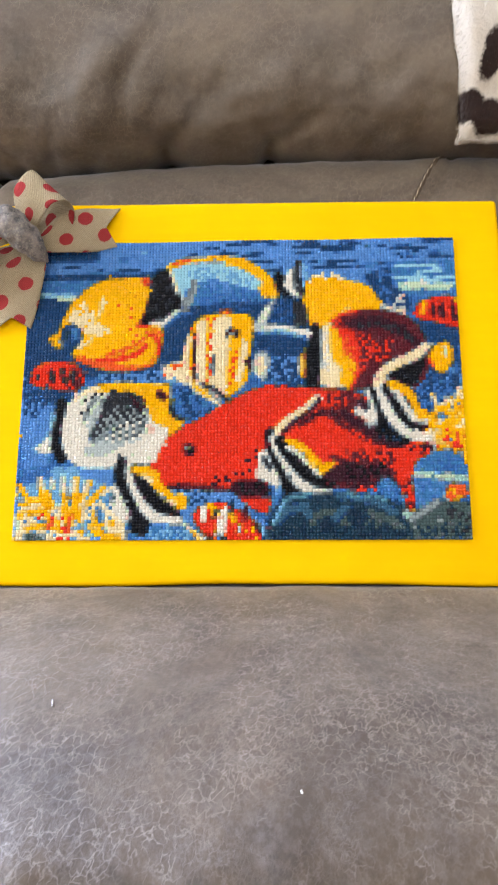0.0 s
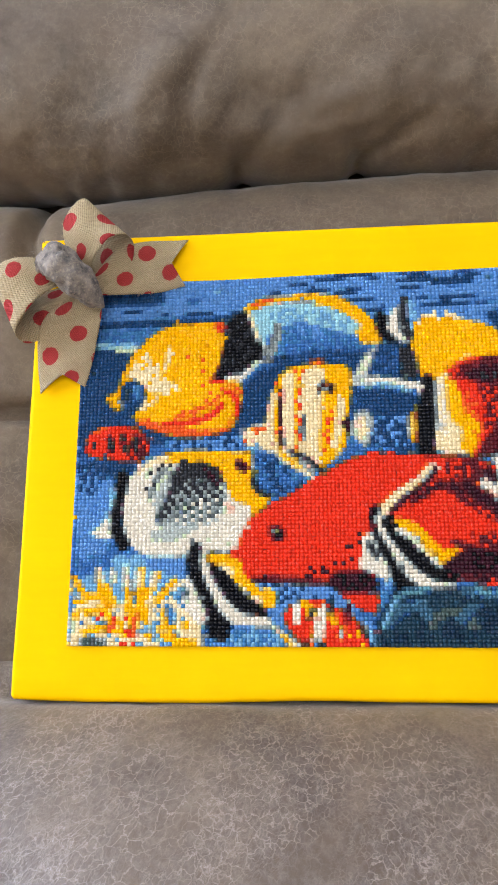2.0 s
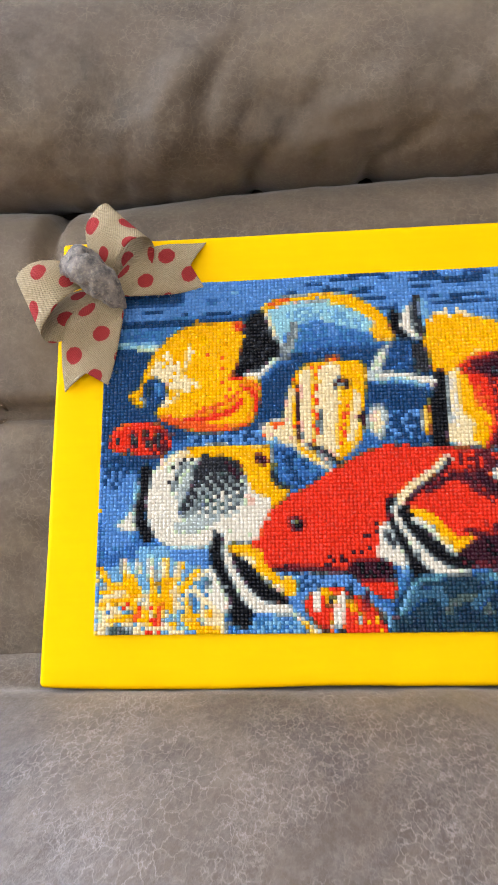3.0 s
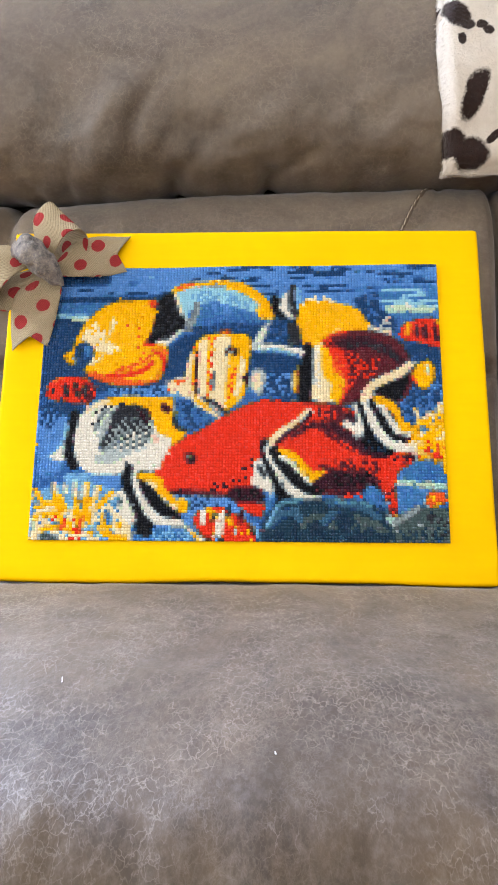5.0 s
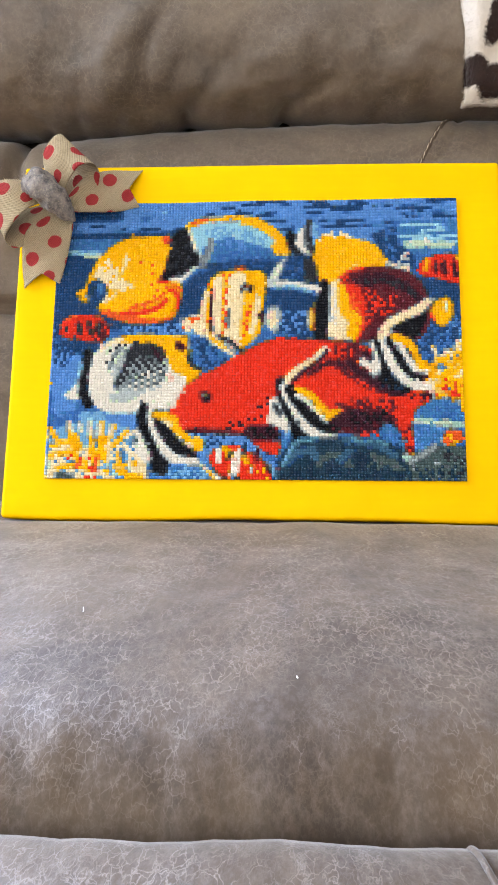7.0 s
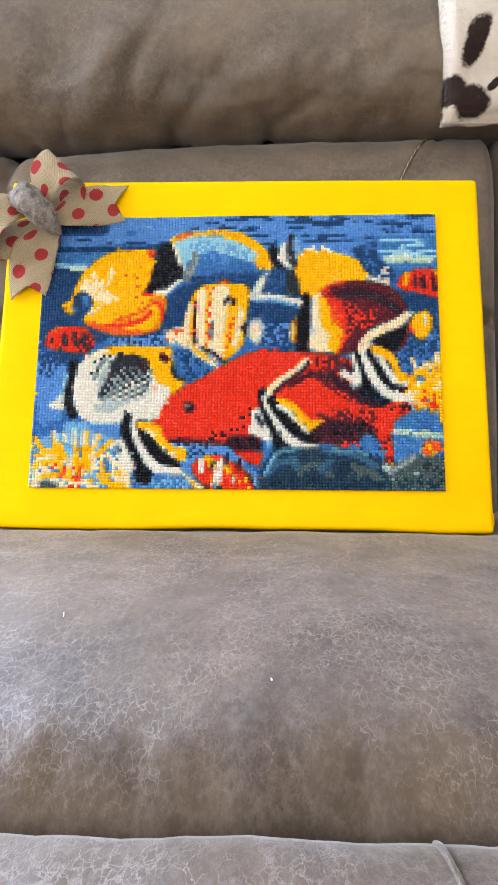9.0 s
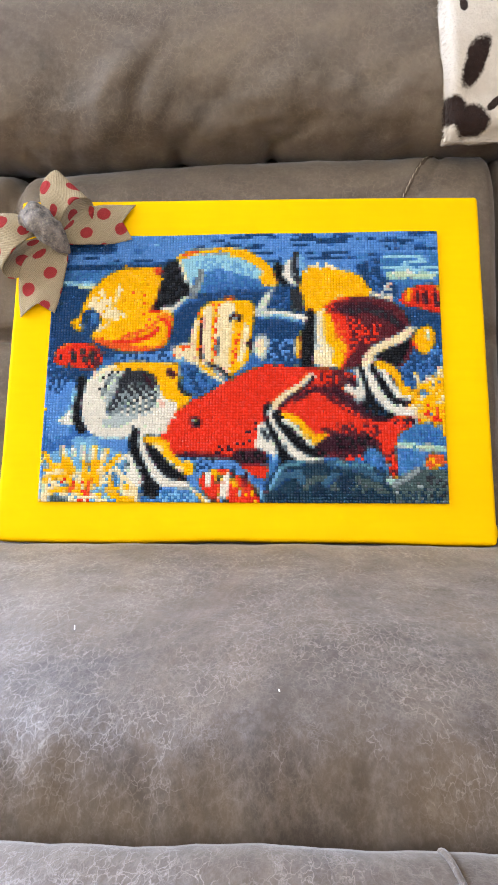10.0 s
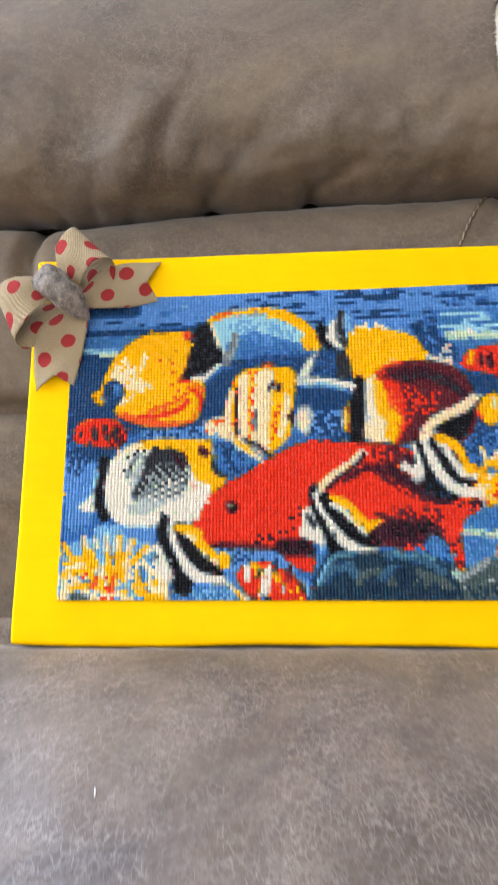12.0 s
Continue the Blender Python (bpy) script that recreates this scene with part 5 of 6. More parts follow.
region("white", 1, 13.4, 62.1, 13.4, 56.7, 15.6, 52.4, 19, 49.8, 24.3, 49.6, 30.1, 51.4, 38.7, 55.9, 41, 59.9, 45.1, 61.1, 44.7, 64.5, 43, 67.3, 42.2, 71.2, 38.9, 72.5, 36.1, 72.1, 33.3, 72.1, 31.2, 73.4, 24.9, 74.1, 19.5, 73.4, 15.6, 71.3, 14.1, 67)
stroke("cream", 1.6, 16.5, 52.1, 19.6, 49.5, 23.1, 48.7)
stroke("pale", 1.0, 19.7, 51.3, 18, 54.2)
region("gray", 1, 20.3, 64.6, 22.2, 60.9, 24.4, 56, 27.2, 53.6, 35.9, 54.4, 38.5, 58.7, 38.2, 62.3, 34.6, 65.1, 28.9, 66.9, 23.3, 66.5)
region("silver", 1, 22.5, 65.4, 30.3, 62.2, 38.5, 60.2, 38.2, 62.7, 34.6, 65.2, 29, 67.1, 23.3, 67.1)
region("lgray", 0.55, 22.5, 66, 31.7, 63.6, 38.5, 61.6, 36, 65.1, 29, 67.8, 23.3, 67.8)
stroke("char", 2.2, 25.3, 57.5, 24.5, 60, 22.5, 63.6)
region("char", 1, 24.4, 54, 26.9, 50.2, 32.9, 49.7, 37, 51.5, 38.1, 54.7, 37, 56.1, 33, 54.1, 28.7, 54.3, 25.6, 56.9)
region("char", 0.55, 25.1, 55.7, 28.7, 54, 36.6, 55.1, 38.2, 59.5, 33.1, 58, 27.3, 58.6)
region("plum", 0.4, 31.5, 50, 37.6, 52.3, 38.5, 58.7, 35.2, 55.1)
hatch("silver", 3, 0, 23.9, 58.6, 28.7, 55, 38.5, 57, 38.5, 63, 30.4, 66.5, 22.5, 65.7)
hatch("char", 3, 1, 24.4, 55.7, 28.7, 54.3, 38.2, 56.2, 38.2, 60.5, 30.3, 62.2, 24.6, 62.2)
hatch("white", 4, 2, 24.6, 65, 30.9, 58.7, 38.5, 58.7, 38.2, 63.7, 30.4, 67.2)
hatch("ash", 4, 0, 22.5, 63.6, 30.9, 58.7, 38.2, 60.2, 36, 64.4, 27.5, 65.7)
stroke("gray", 1.4, 19.6, 58.5, 20.8, 54.5, 22.9, 51.6)
stroke("ash", 1.2, 22.2, 58.9, 23.2, 55.4, 24.9, 52.2)
stroke("lgray", 1.4, 21.1, 61.4, 22.3, 57.1, 24.1, 53.1)
dots("char", 19.7, 52.5, 21.1, 51.3, 22.8, 50.5, 18.9, 56.5, 20.4, 55.4, 24.3, 50.2)
region("lgray", 1, 20.1, 67.4, 24.7, 66.3, 31.1, 66, 29, 68.5, 24.8, 69.9, 20.5, 69.2)
stroke("pink", 1.0, 39, 60.2, 39.9, 62.3)
stroke("black", 3.2, 12.4, 53.4, 11, 60.6, 11.1, 66.3, 13.1, 70.6)
stroke("aqua", 1.2, 10.3, 57, 9.6, 61.3)
region("white", 1, 4.4, 68.1, 5.5, 66.7, 8.3, 64.9, 9.6, 62, 9.9, 68.4)
stroke("mint", 1.0, 8.8, 62.7, 9.7, 64.9)
stroke("plum", 2.4, 42.1, 50.5, 43.3, 51.4)
stroke("char", 1.2, 45.4, 54.6, 46.4, 57.5, 49.8, 58.7)
region("white", 1, 40.2, 63, 44.4, 61.7, 43, 67.3, 41.9, 71.4, 38.2, 72.8, 37.4, 70)
# banded fin below it
region("sky", 1, 9.2, 73.3, 19.2, 73.4, 29.1, 74.1, 27.8, 78.2, 22.1, 76.8, 16.5, 78.2, 10.8, 76.8)
region("lblue", 1, 19.2, 74.1, 29.1, 73.4, 29.2, 79.6, 23.6, 80.3, 19.6, 77.1)
region("white", 1, 26.6, 85.7, 27.5, 80.3, 29.9, 78.2, 32, 82.3, 33.7, 85.7, 33.5, 90.3, 29.4, 89)
stroke("char", 1.6, 27.3, 79.9, 29, 82.6)
region("black", 1, 29.1, 75.5, 31.1, 70.7, 33.2, 70, 33.6, 74.1, 35, 79.6, 37.6, 85, 40.4, 89, 39, 93.6, 37, 94, 35.2, 90.3, 33.7, 85.7, 31.3, 80.3)
stroke("white", 3.4, 33.2, 70.7, 32.5, 74.1, 34.2, 79.6, 37.9, 85, 41.7, 88.7, 48.5, 89.8)
region("black", 1, 33.8, 73.4, 35.4, 72.1, 36.7, 74.8, 38.9, 76.9, 43.1, 82.3, 48.5, 86.1, 48.2, 87.9, 43.1, 87.1, 38.9, 83, 35.4, 77.6)
stroke("black", 2.8, 31.4, 71.4, 30.7, 75.5, 32.8, 81, 35.4, 86.3, 37.1, 90.6)
stroke("cream", 1.8, 36.8, 74.8, 41, 78.3, 44.4, 82.3, 47.8, 84.5)
stroke("yellow", 2.6, 35.5, 73.9, 38.9, 74.4, 41.7, 75.8)
stroke("yellow", 2.2, 41.7, 78.6, 44.4, 80.3, 46.1, 82.1)
region("yellow", 1, 47.4, 82.4, 49.2, 81, 51.3, 82.6, 51, 85.7, 48, 85.3)
region("steel", 1, 39, 93, 40.6, 90.1, 49.9, 90.6, 53.9, 94.2, 52.5, 95.1, 39, 95.2)
region("sky", 0.4, 40.4, 91, 52.5, 91.4, 53.2, 94.9, 39.7, 94.9)
# large red fish
stroke("maroon", 1.6, 49.6, 79, 55.4, 79.5, 60.8, 80)
dots("plum", 59.8, 76.3, 60.8, 77.3, 62.5, 76.6, 59.2, 78.1, 63.5, 77.9, 61.6, 78.7, 65.6, 75.8, 69.1, 74.5, 70.3, 69, 71.4, 68, 71.9, 70.1, 68.6, 71.1)
region("plum", 1, 65.2, 78.5, 71.7, 77.4, 74.3, 78.5, 75.8, 82.5, 71.5, 82.5, 66.1, 82.2)
region("black", 0.4, 65.6, 78.7, 73.7, 77.8, 75.3, 81.8, 66.8, 81.8)
region("red", 1, 66.1, 82.4, 75.5, 82.7, 75.3, 87.4, 71.4, 85.7, 67.7, 84)
region("red", 1, 48, 65.3, 54.4, 65.4, 54.4, 71.6, 48, 71.5)
stroke("plum", 0.9, 50.1, 67.1, 51.4, 66.7, 52.6, 67.4, 52.7, 69.1, 50.8, 69.5)
stroke("black", 1.6, 50.5, 67.9, 52.2, 68.5)
stroke("pink", 0.6, 50.8, 67.4, 51, 67.5)
region("steel", 1, 75.5, 83.1, 78.2, 81.2, 79.4, 84, 77.9, 87.7, 75.9, 88.3)
stroke("red", 3.0, 80.6, 57, 86.1, 55.4, 90.9, 54)
region("maroon", 0.85, 90.4, 51.2, 100, 50, 103.7, 55.7, 104.8, 62.6, 99.4, 59.7, 94.2, 55.5)
region("red", 0.35, 90.4, 51.2, 98.6, 50.7, 99.6, 55.6, 92.9, 55.4)
stroke("cream", 1.9, 89.3, 52.3, 86.8, 55.1, 82.6, 57.6, 79.1, 60.3, 77, 62.9, 76.4, 65.7)
stroke("plum", 1.4, 90.3, 53.7, 87.1, 57, 82.5, 60.1, 79.6, 62.9)
stroke("black", 2.6, 75.4, 62.9, 75.8, 67.7, 77.8, 72.5, 79.8, 75.8)
stroke("white", 3.0, 76.7, 65, 77.9, 68.4, 80.2, 71.8, 81.4, 75.8, 83.9, 78.3, 87.5, 80.4, 92.8, 80.7)
stroke("black", 3.6, 78.8, 65.7, 80.9, 69.1, 83.4, 72.5, 86.4, 75.9, 90, 78, 93.5, 78.6)
stroke("white", 1.8, 80.9, 67.5, 84.3, 69.4, 86.8, 72.9, 90.4, 75.9)
stroke("yellow", 2.4, 80.9, 65.6, 84.2, 66.7, 87, 68.9, 88.6, 72.5)
region("yellow", 1, 90.2, 73.9, 92.2, 71.9, 94.3, 72.7, 94.6, 75.9, 92.5, 77, 90.4, 76.2)
stroke("black", 2.0, 78.5, 74.5, 80.9, 79.8, 83.4, 82.5)
region("white", 1, 71.9, 69.1, 74, 68.4, 74.8, 71.1, 76.9, 73.8, 79, 77.2, 78.3, 79.2, 74.4, 77.2, 70.6, 75.5, 72.5, 73.1)
stroke("char", 1.6, 73.9, 71.1, 75.5, 73.8)
region("black", 1, 78.4, 76.5, 81.3, 77.2, 84.2, 81.2, 84.1, 83.1, 80.8, 82.7, 79.1, 79.8)
stroke("maroon", 1.6, 94, 70.6, 99.8, 72.6, 104, 74)
# clown fish
region("red", 1, 52.8, 87.7, 54.6, 85.3, 58, 84, 62.1, 84, 64.7, 85.7, 67.6, 87, 68.1, 89, 66.2, 90.6, 71.2, 90.6, 71.4, 93.5, 67.1, 94.8, 60.5, 94.8, 57.9, 93.6, 55.9, 90.3, 53.6, 89.7)
stroke("white", 2.0, 56, 85.7, 56.1, 89)
stroke("white", 3.0, 62, 87, 61.4, 90.3, 60.8, 93.5)
stroke("yellow", 2.2, 58, 85.1, 60, 86.6, 59, 88)
stroke("yellow", 2.0, 64.4, 87.4, 64.9, 89.3)
stroke("char", 1.2, 60.1, 86.4, 59, 88.4)
stroke("char", 1.2, 63.9, 87, 64.5, 85.1)
stroke("char", 1.2, 60.5, 94.2, 62.5, 94.4)
stroke("lgray", 1.2, 67, 90.6, 66.4, 92.9)
stroke("plum", 1.2, 68, 88, 68.5, 85.7)
stroke("char", 1.0, 71.2, 90.6, 72.2, 92.2)
dots("yellow", 70.1, 91.3, 68.5, 92.1, 70.6, 92.9)
stroke("sky", 1.4, 73.2, 90.9, 74, 94.1)
# coral at the low corner
region("blue", 0.55, 0.6, 73.2, 10.7, 73.3, 9.5, 78.9, 1.2, 78.1)
region("sky", 1, 0.7, 79.5, 8, 76.8, 22.1, 76.8, 29.2, 79.6, 27.9, 85.7, 32.2, 91, 31.6, 95, 0.4, 95.1)
region("cream", 0.8, 1.2, 83.6, 25.1, 82.3, 32.2, 90.3, 33.6, 94.9, 1.1, 95.1)
region("steel", 0.08, 0.3, 80.9, 29.2, 81, 29.4, 89, 1.1, 94.4)
stroke("yellow", 1.7, 1.2, 78.8, 4, 83, 11.1, 83.9)
stroke("yellow", 1.7, 7.2, 76.8, 8.2, 82.3, 10.8, 89)
stroke("yellow", 1.7, 9.6, 80.9, 11.1, 84.3, 16.9, 88.4)
stroke("yellow", 1.7, 17.9, 76.8, 17.6, 83.7, 19.4, 89)
stroke("yellow", 1.7, 22.2, 78.2, 19.8, 82.3, 16.8, 86.4)
stroke("yellow", 1.7, 26.4, 79.6, 22.3, 83.9, 18.3, 87.7)
stroke("yellow", 1.7, 14.5, 79.6, 15.1, 85, 16.5, 91.7)
stroke("yellow", 1.7, 1.4, 87.7, 7, 86.4, 13.5, 89.7)
stroke("yellow", 1.7, 29.4, 90.3, 23.9, 90.4, 19.8, 93)
stroke("yellow", 1.7, 23.8, 87, 25.3, 91.7, 26.8, 94.3)
stroke("yellow", 1.7, 4.4, 91.7, 10, 90.4, 15.7, 92.4)
stroke("yellow", 1.7, 30.9, 94.3, 25.4, 93.3, 21.2, 92.4)
stroke("yellow", 1.7, 1.9, 84.3, 6.3, 85.7, 9.9, 87.7)
stroke("cream", 1.4, 7.2, 76.5, 8.1, 79.5)
stroke("cream", 1.4, 10.8, 77.1, 11.5, 80.2)
stroke("cream", 1.4, 13.9, 76.1, 14.4, 80.3)
stroke("cream", 1.4, 17.2, 77.1, 17.2, 80.3)
stroke("cream", 1.4, 21.4, 77.5, 20.6, 80.9)
stroke("cream", 1.4, 2.7, 85.7, 6.9, 85)
stroke("cream", 1.4, 12.5, 83.7, 13.5, 87)
stroke("cream", 1.4, 21, 85, 20.8, 89)
stroke("cream", 1.4, 26.6, 88.4, 28.3, 91.7)
stroke("cream", 1.4, 8.7, 93.1, 8.2, 95)
stroke("cream", 1.4, 32.2, 91, 32.5, 94.6)
stroke("cream", 1.4, 25.8, 81.6, 28.5, 79.6)
stroke("sky", 2.2, 11.7, 81.2, 12.8, 83.7)
stroke("steel", 2.0, 25.2, 86.4, 25.8, 89)
stroke("slate", 2.4, 4.6, 94.1, 8.5, 94.7)
stroke("sky", 1.6, 21.1, 90.4, 22.3, 93)
dots("red", 7.4, 88, 8.5, 87.7, 10.8, 90.4, 11.7, 90.7, 14.4, 88.2, 15.1, 91.4, 14, 91.7, 15.9, 92.2, 13, 94.4, 14.1, 94.6, 16.3, 94.4, 28.9, 93.3, 11.3, 88.8)
stroke("orange", 1.4, 10, 91.5, 11.4, 89.6)
stroke("orange", 1.6, 16.5, 92.4, 16.9, 88.4)
# rocks below the red fish
region("dteal", 1, 74.3, 94.6, 75.7, 87.4, 78.8, 82.8, 87, 81.5, 97.9, 81.1, 108.7, 81.8, 114, 85.4, 115.6, 90, 115.4, 95.3)
stroke("sea", 1.6, 79.7, 84.1, 81.9, 82.2, 87, 81.8)
stroke("teal", 2.6, 77.9, 89.2, 80.6, 86.4, 85.1, 85.5, 87.8, 88.2)
stroke("slate", 2.2, 87.8, 90.1, 90.5, 86.9, 94.2, 86.6)
stroke("teal", 2.4, 94.5, 88.8, 96.3, 86.4, 98.5, 86.2, 100.6, 89.1)
stroke("slate", 3.0, 97.7, 90, 101.7, 89.1, 106.7, 90)
stroke("teal", 2.2, 96, 82.2, 101.5, 82.5, 106.8, 84, 112.1, 87.3)
stroke("sea", 1.2, 97.9, 81.8, 102.3, 82.9, 106.5, 82.2, 108.7, 83.3)
stroke("slate", 2.4, 104.9, 87.3, 109.9, 89.1, 113.8, 91.8)
region("deep", 1, 89.8, 90, 94.1, 89.1, 95, 92.7, 90.5, 93.8)
region("deep", 1, 97.8, 86.4, 102.3, 85.5, 104.9, 88.2, 101.2, 91.8, 98.8, 90.6)
region("deep", 0.6, 104.9, 90, 113.7, 92.7, 113.6, 95.3, 97.6, 95.4)
region("deep", 0.5, 77.9, 91.9, 86.9, 90.1, 87.8, 94.9, 77, 95)
stroke("sky", 1.2, 76.6, 90.1, 77.9, 87, 79.7, 84.1)
region("slate", 1, 115.6, 90.9, 118.4, 86.3, 123.9, 83.2, 130.2, 83.9, 134.6, 85.4, 134.2, 95.4, 115.1, 95.5)
region("silver", 0.1, 116.5, 89.1, 123.9, 84, 128.1, 89, 124.4, 92.6, 116.4, 92.6)
region("char", 0.45, 126.5, 85.4, 134.5, 86.3, 134.2, 95.4, 127.9, 94.4)
region("dteal", 0.4, 115.6, 91.2, 134.5, 89.9, 134.2, 95.4, 115.4, 95.5)
stroke("mint", 2.4, 115.3, 87.6, 116.8, 86.2)
stroke("silver", 1.8, 116.4, 89.1, 120.2, 86.9, 124.4, 84.3)
# tail of the red fish, pale water beside it
region("steel", 1, 116.1, 76.3, 118.4, 72.2, 124.6, 68.8, 134.3, 67.9, 134.2, 76.2, 134.3, 79.9, 128.6, 79.9, 124.9, 82.7, 118.5, 85.4, 117, 81.8)
region("blue", 0.4, 119, 72.9, 134.2, 69.7, 134, 76.2, 118.3, 75.9)
region("lblue", 0.35, 118.2, 78.1, 126.9, 78.1, 124, 82.7, 118.3, 85.1)
stroke("cream", 1.4, 118.3, 75.7, 124.2, 76.6, 128.8, 76.2)
stroke("pale", 1.6, 122.4, 76.3, 128.7, 77, 133.8, 77)
stroke("mint", 1.0, 118.9, 75.2, 124.3, 75.9)
region("plum", 1, 98, 71.6, 110.8, 71.1, 114.4, 73.5, 112.4, 79, 105.1, 80, 97.9, 80, 90.7, 76.3, 94.4, 73.5)
region("black", 0.4, 98, 73.5, 110.8, 72.9, 110.6, 77.2, 97.9, 77.2)
region("maroon", 0.45, 90.6, 78.1, 107, 77.2, 106.9, 80.3, 92.4, 80.3)
dots("red", 102.4, 79.6, 103.7, 80.3, 105.2, 79.2, 101.1, 80.9, 106.6, 80)
region("steel", 1, 106.6, 80, 108.9, 76.3, 112.4, 78.1, 113.3, 83.3, 109.6, 82.9)
region("red", 1, 89, 58.3, 96.4, 58.8, 103.8, 62.1, 110.9, 67.9, 114.6, 67.9, 118, 66, 122.9, 65.4, 124, 68.8, 120.3, 70.7, 118.4, 72.9, 117.2, 77.2, 118, 83.6, 117.5, 87.2, 115.7, 86.3, 114.5, 81.8, 112.8, 77.2, 110.8, 73.5, 107.2, 72.2, 101.7, 72.2, 96.2, 70.6, 90, 67.8)
region("maroon", 0.4, 98.1, 68.8, 112.7, 68.8, 112.9, 76.3, 101.7, 72.9)
region("plum", 0.6, 114.6, 67.9, 124.2, 66.2, 124.4, 68.8, 119.1, 69.9)
region("maroon", 0.45, 114.2, 79, 117.5, 77.2, 117.9, 86.9, 115.8, 86.2)
region("plum", 1, 96.5, 54.4, 101.1, 58.3, 105.6, 61.6, 110.6, 67.3, 107.3, 66.5, 101.9, 62.1, 96.4, 58.8)
region("maroon", 0.6, 89.1, 55.7, 96.5, 56.9, 105.5, 64.1, 109.1, 67.9, 101.9, 64.6, 94.6, 59.6)
# dark red fish and its banded fin
region("maroon", 1, 98.9, 25.5, 103.2, 24, 109.5, 24.1, 116, 26.6, 121.2, 30.7, 123.6, 35.6, 122.8, 38.4, 118.4, 40.3, 113.6, 42.8, 110.7, 46.1, 107.8, 49.6, 102.2, 49.6, 100.5, 43.7, 98.8, 31.6)
stroke("red", 1.2, 95.1, 27.9, 98.9, 25.1, 102.8, 24.6)
region("plum", 1, 96.9, 29.6, 103.1, 26.4, 110.3, 26.1, 117.8, 29.9, 122.3, 35, 122.8, 38.4, 119.8, 36.3, 115.8, 32.7, 110.2, 30.2, 103, 30.5)
region("char", 0.6, 100.8, 28.8, 108.4, 27.3, 117.8, 30.7, 121.7, 36, 115.8, 32.3, 108.3, 29.8, 101.1, 30.5)
region("red", 1, 94.7, 29.2, 98.5, 29.6, 106.4, 32.2, 108.1, 36.8, 106.1, 41.7, 102.7, 45.7, 100.7, 49.6, 99.6, 49.6, 100.8, 43.7, 98.7, 37.7, 96.1, 32.4)
region("maroon", 0.5, 101.7, 31.3, 109.2, 33, 109, 39.8, 103.3, 43.7, 103.5, 35.7)
region("orange", 0.45, 95.4, 29.6, 98.8, 31.2, 102.1, 37.7, 100.5, 43.7, 98.3, 37.7)
region("red", 0.35, 106.4, 31.7, 114.8, 34.3, 112.2, 39.8, 106.1, 42.7)
region("yellow", 1, 94.3, 29.2, 96.6, 30, 98.4, 35.3, 102.4, 41.3, 101.9, 45.3, 99.6, 49.6, 97, 47.6, 97.8, 42.7, 94.9, 39.6, 94.2, 34)
region("orange", 0.35, 97.3, 32, 102.8, 41.7, 101.5, 46.1, 98.7, 39.7)
region("cream", 1, 91.2, 29.9, 94.3, 28.7, 94.5, 39.6, 97.5, 42.6, 96.6, 48.4, 93.2, 48.7, 90.6, 47.5, 91.5, 39.6)
region("white", 0.4, 91.6, 31.6, 93.9, 30.6, 93.7, 43.6, 91.4, 44.6)
stroke("black", 3.2, 89.9, 29.9, 89.6, 39.6, 89.2, 46)
stroke("cream", 2.8, 123.6, 36.4, 120.3, 38.7, 115.5, 40.9, 111.3, 43, 108.8, 46.1, 107.8, 49.6)
region("black", 1, 111.3, 45.4, 115.5, 42.8, 122.7, 39.9, 123.3, 42.9, 121.3, 46.2, 117.1, 48.7, 113.4, 47.7)
stroke("maroon", 1.2, 124.1, 38, 123.7, 42.9, 121.3, 46.8)
region("black", 1, 105.9, 49.6, 109.7, 49.6, 115, 55.5, 120.7, 62.2, 120.2, 64.7, 114.7, 65.4, 108.3, 65.4, 105.6, 60.2, 108.5, 57.4, 107.7, 52.5)
region("deep", 0.4, 108.5, 58.3, 114.8, 62.2, 114.7, 66, 108.3, 65.4)
stroke("white", 3.2, 108.7, 49.6, 110.2, 54.5, 112.7, 59.3, 115.7, 62.8, 119.3, 64.7, 123.9, 64.3)
stroke("black", 3.0, 111.1, 49.7, 114.7, 54.5, 117.7, 59.4, 122.2, 61.7)
stroke("white", 2.2, 112.6, 49.3, 115.8, 54, 118.6, 59, 124.4, 60.3)
stroke("yellow", 2.8, 112.7, 48.1, 117.1, 50.1, 119.2, 53.6, 120.9, 57.5)
stroke("yellow", 1.8, 120.8, 58.4, 125.6, 57.8)
stroke("black", 2.6, 105.9, 49.6, 107.3, 53.9, 108.5, 58.3)
region("white", 1, 100.5, 57, 102.1, 54.6, 104.3, 56.4, 105.8, 55.4, 104.8, 51.6, 104.4, 49.6, 105.6, 49.2, 107.3, 54.5, 108.3, 58.3, 107.1, 61.6, 105.3, 59.7)
stroke("plum", 1.4, 102.5, 53.9, 104.7, 55.8)
# coral at the far side
region("blue", 1, 119.9, 49.7, 133, 45.8, 132.9, 58.4, 124.2, 57.5, 120.9, 55.9)
region("navy", 0.4, 119.4, 47.8, 133.1, 43.9, 133.3, 51.7, 125.1, 56.5, 120.2, 55.5)
region("yellow", 0.75, 125.2, 55.5, 129.9, 52.7, 134.1, 49.7, 133.9, 68.8, 128.3, 66.9, 124.3, 63.2, 123.1, 60.3)
region("orange", 0.25, 125.1, 57.5, 133.5, 55.5, 133.5, 68.8, 127.4, 66)
region("cream", 0.3, 124.3, 55.5, 133.8, 49.7, 133.6, 59.3, 125.9, 60.3)
stroke("yellow", 1.4, 124.8, 51.7, 127.1, 58.4)
stroke("yellow", 1.4, 129, 52.7, 128.9, 59.4)
stroke("yellow", 1.4, 132.8, 49.7, 130.5, 59.4)
stroke("yellow", 1.4, 122.1, 62.2, 128.6, 61.7)
stroke("yellow", 1.4, 125.3, 65.1, 129.1, 62.8)
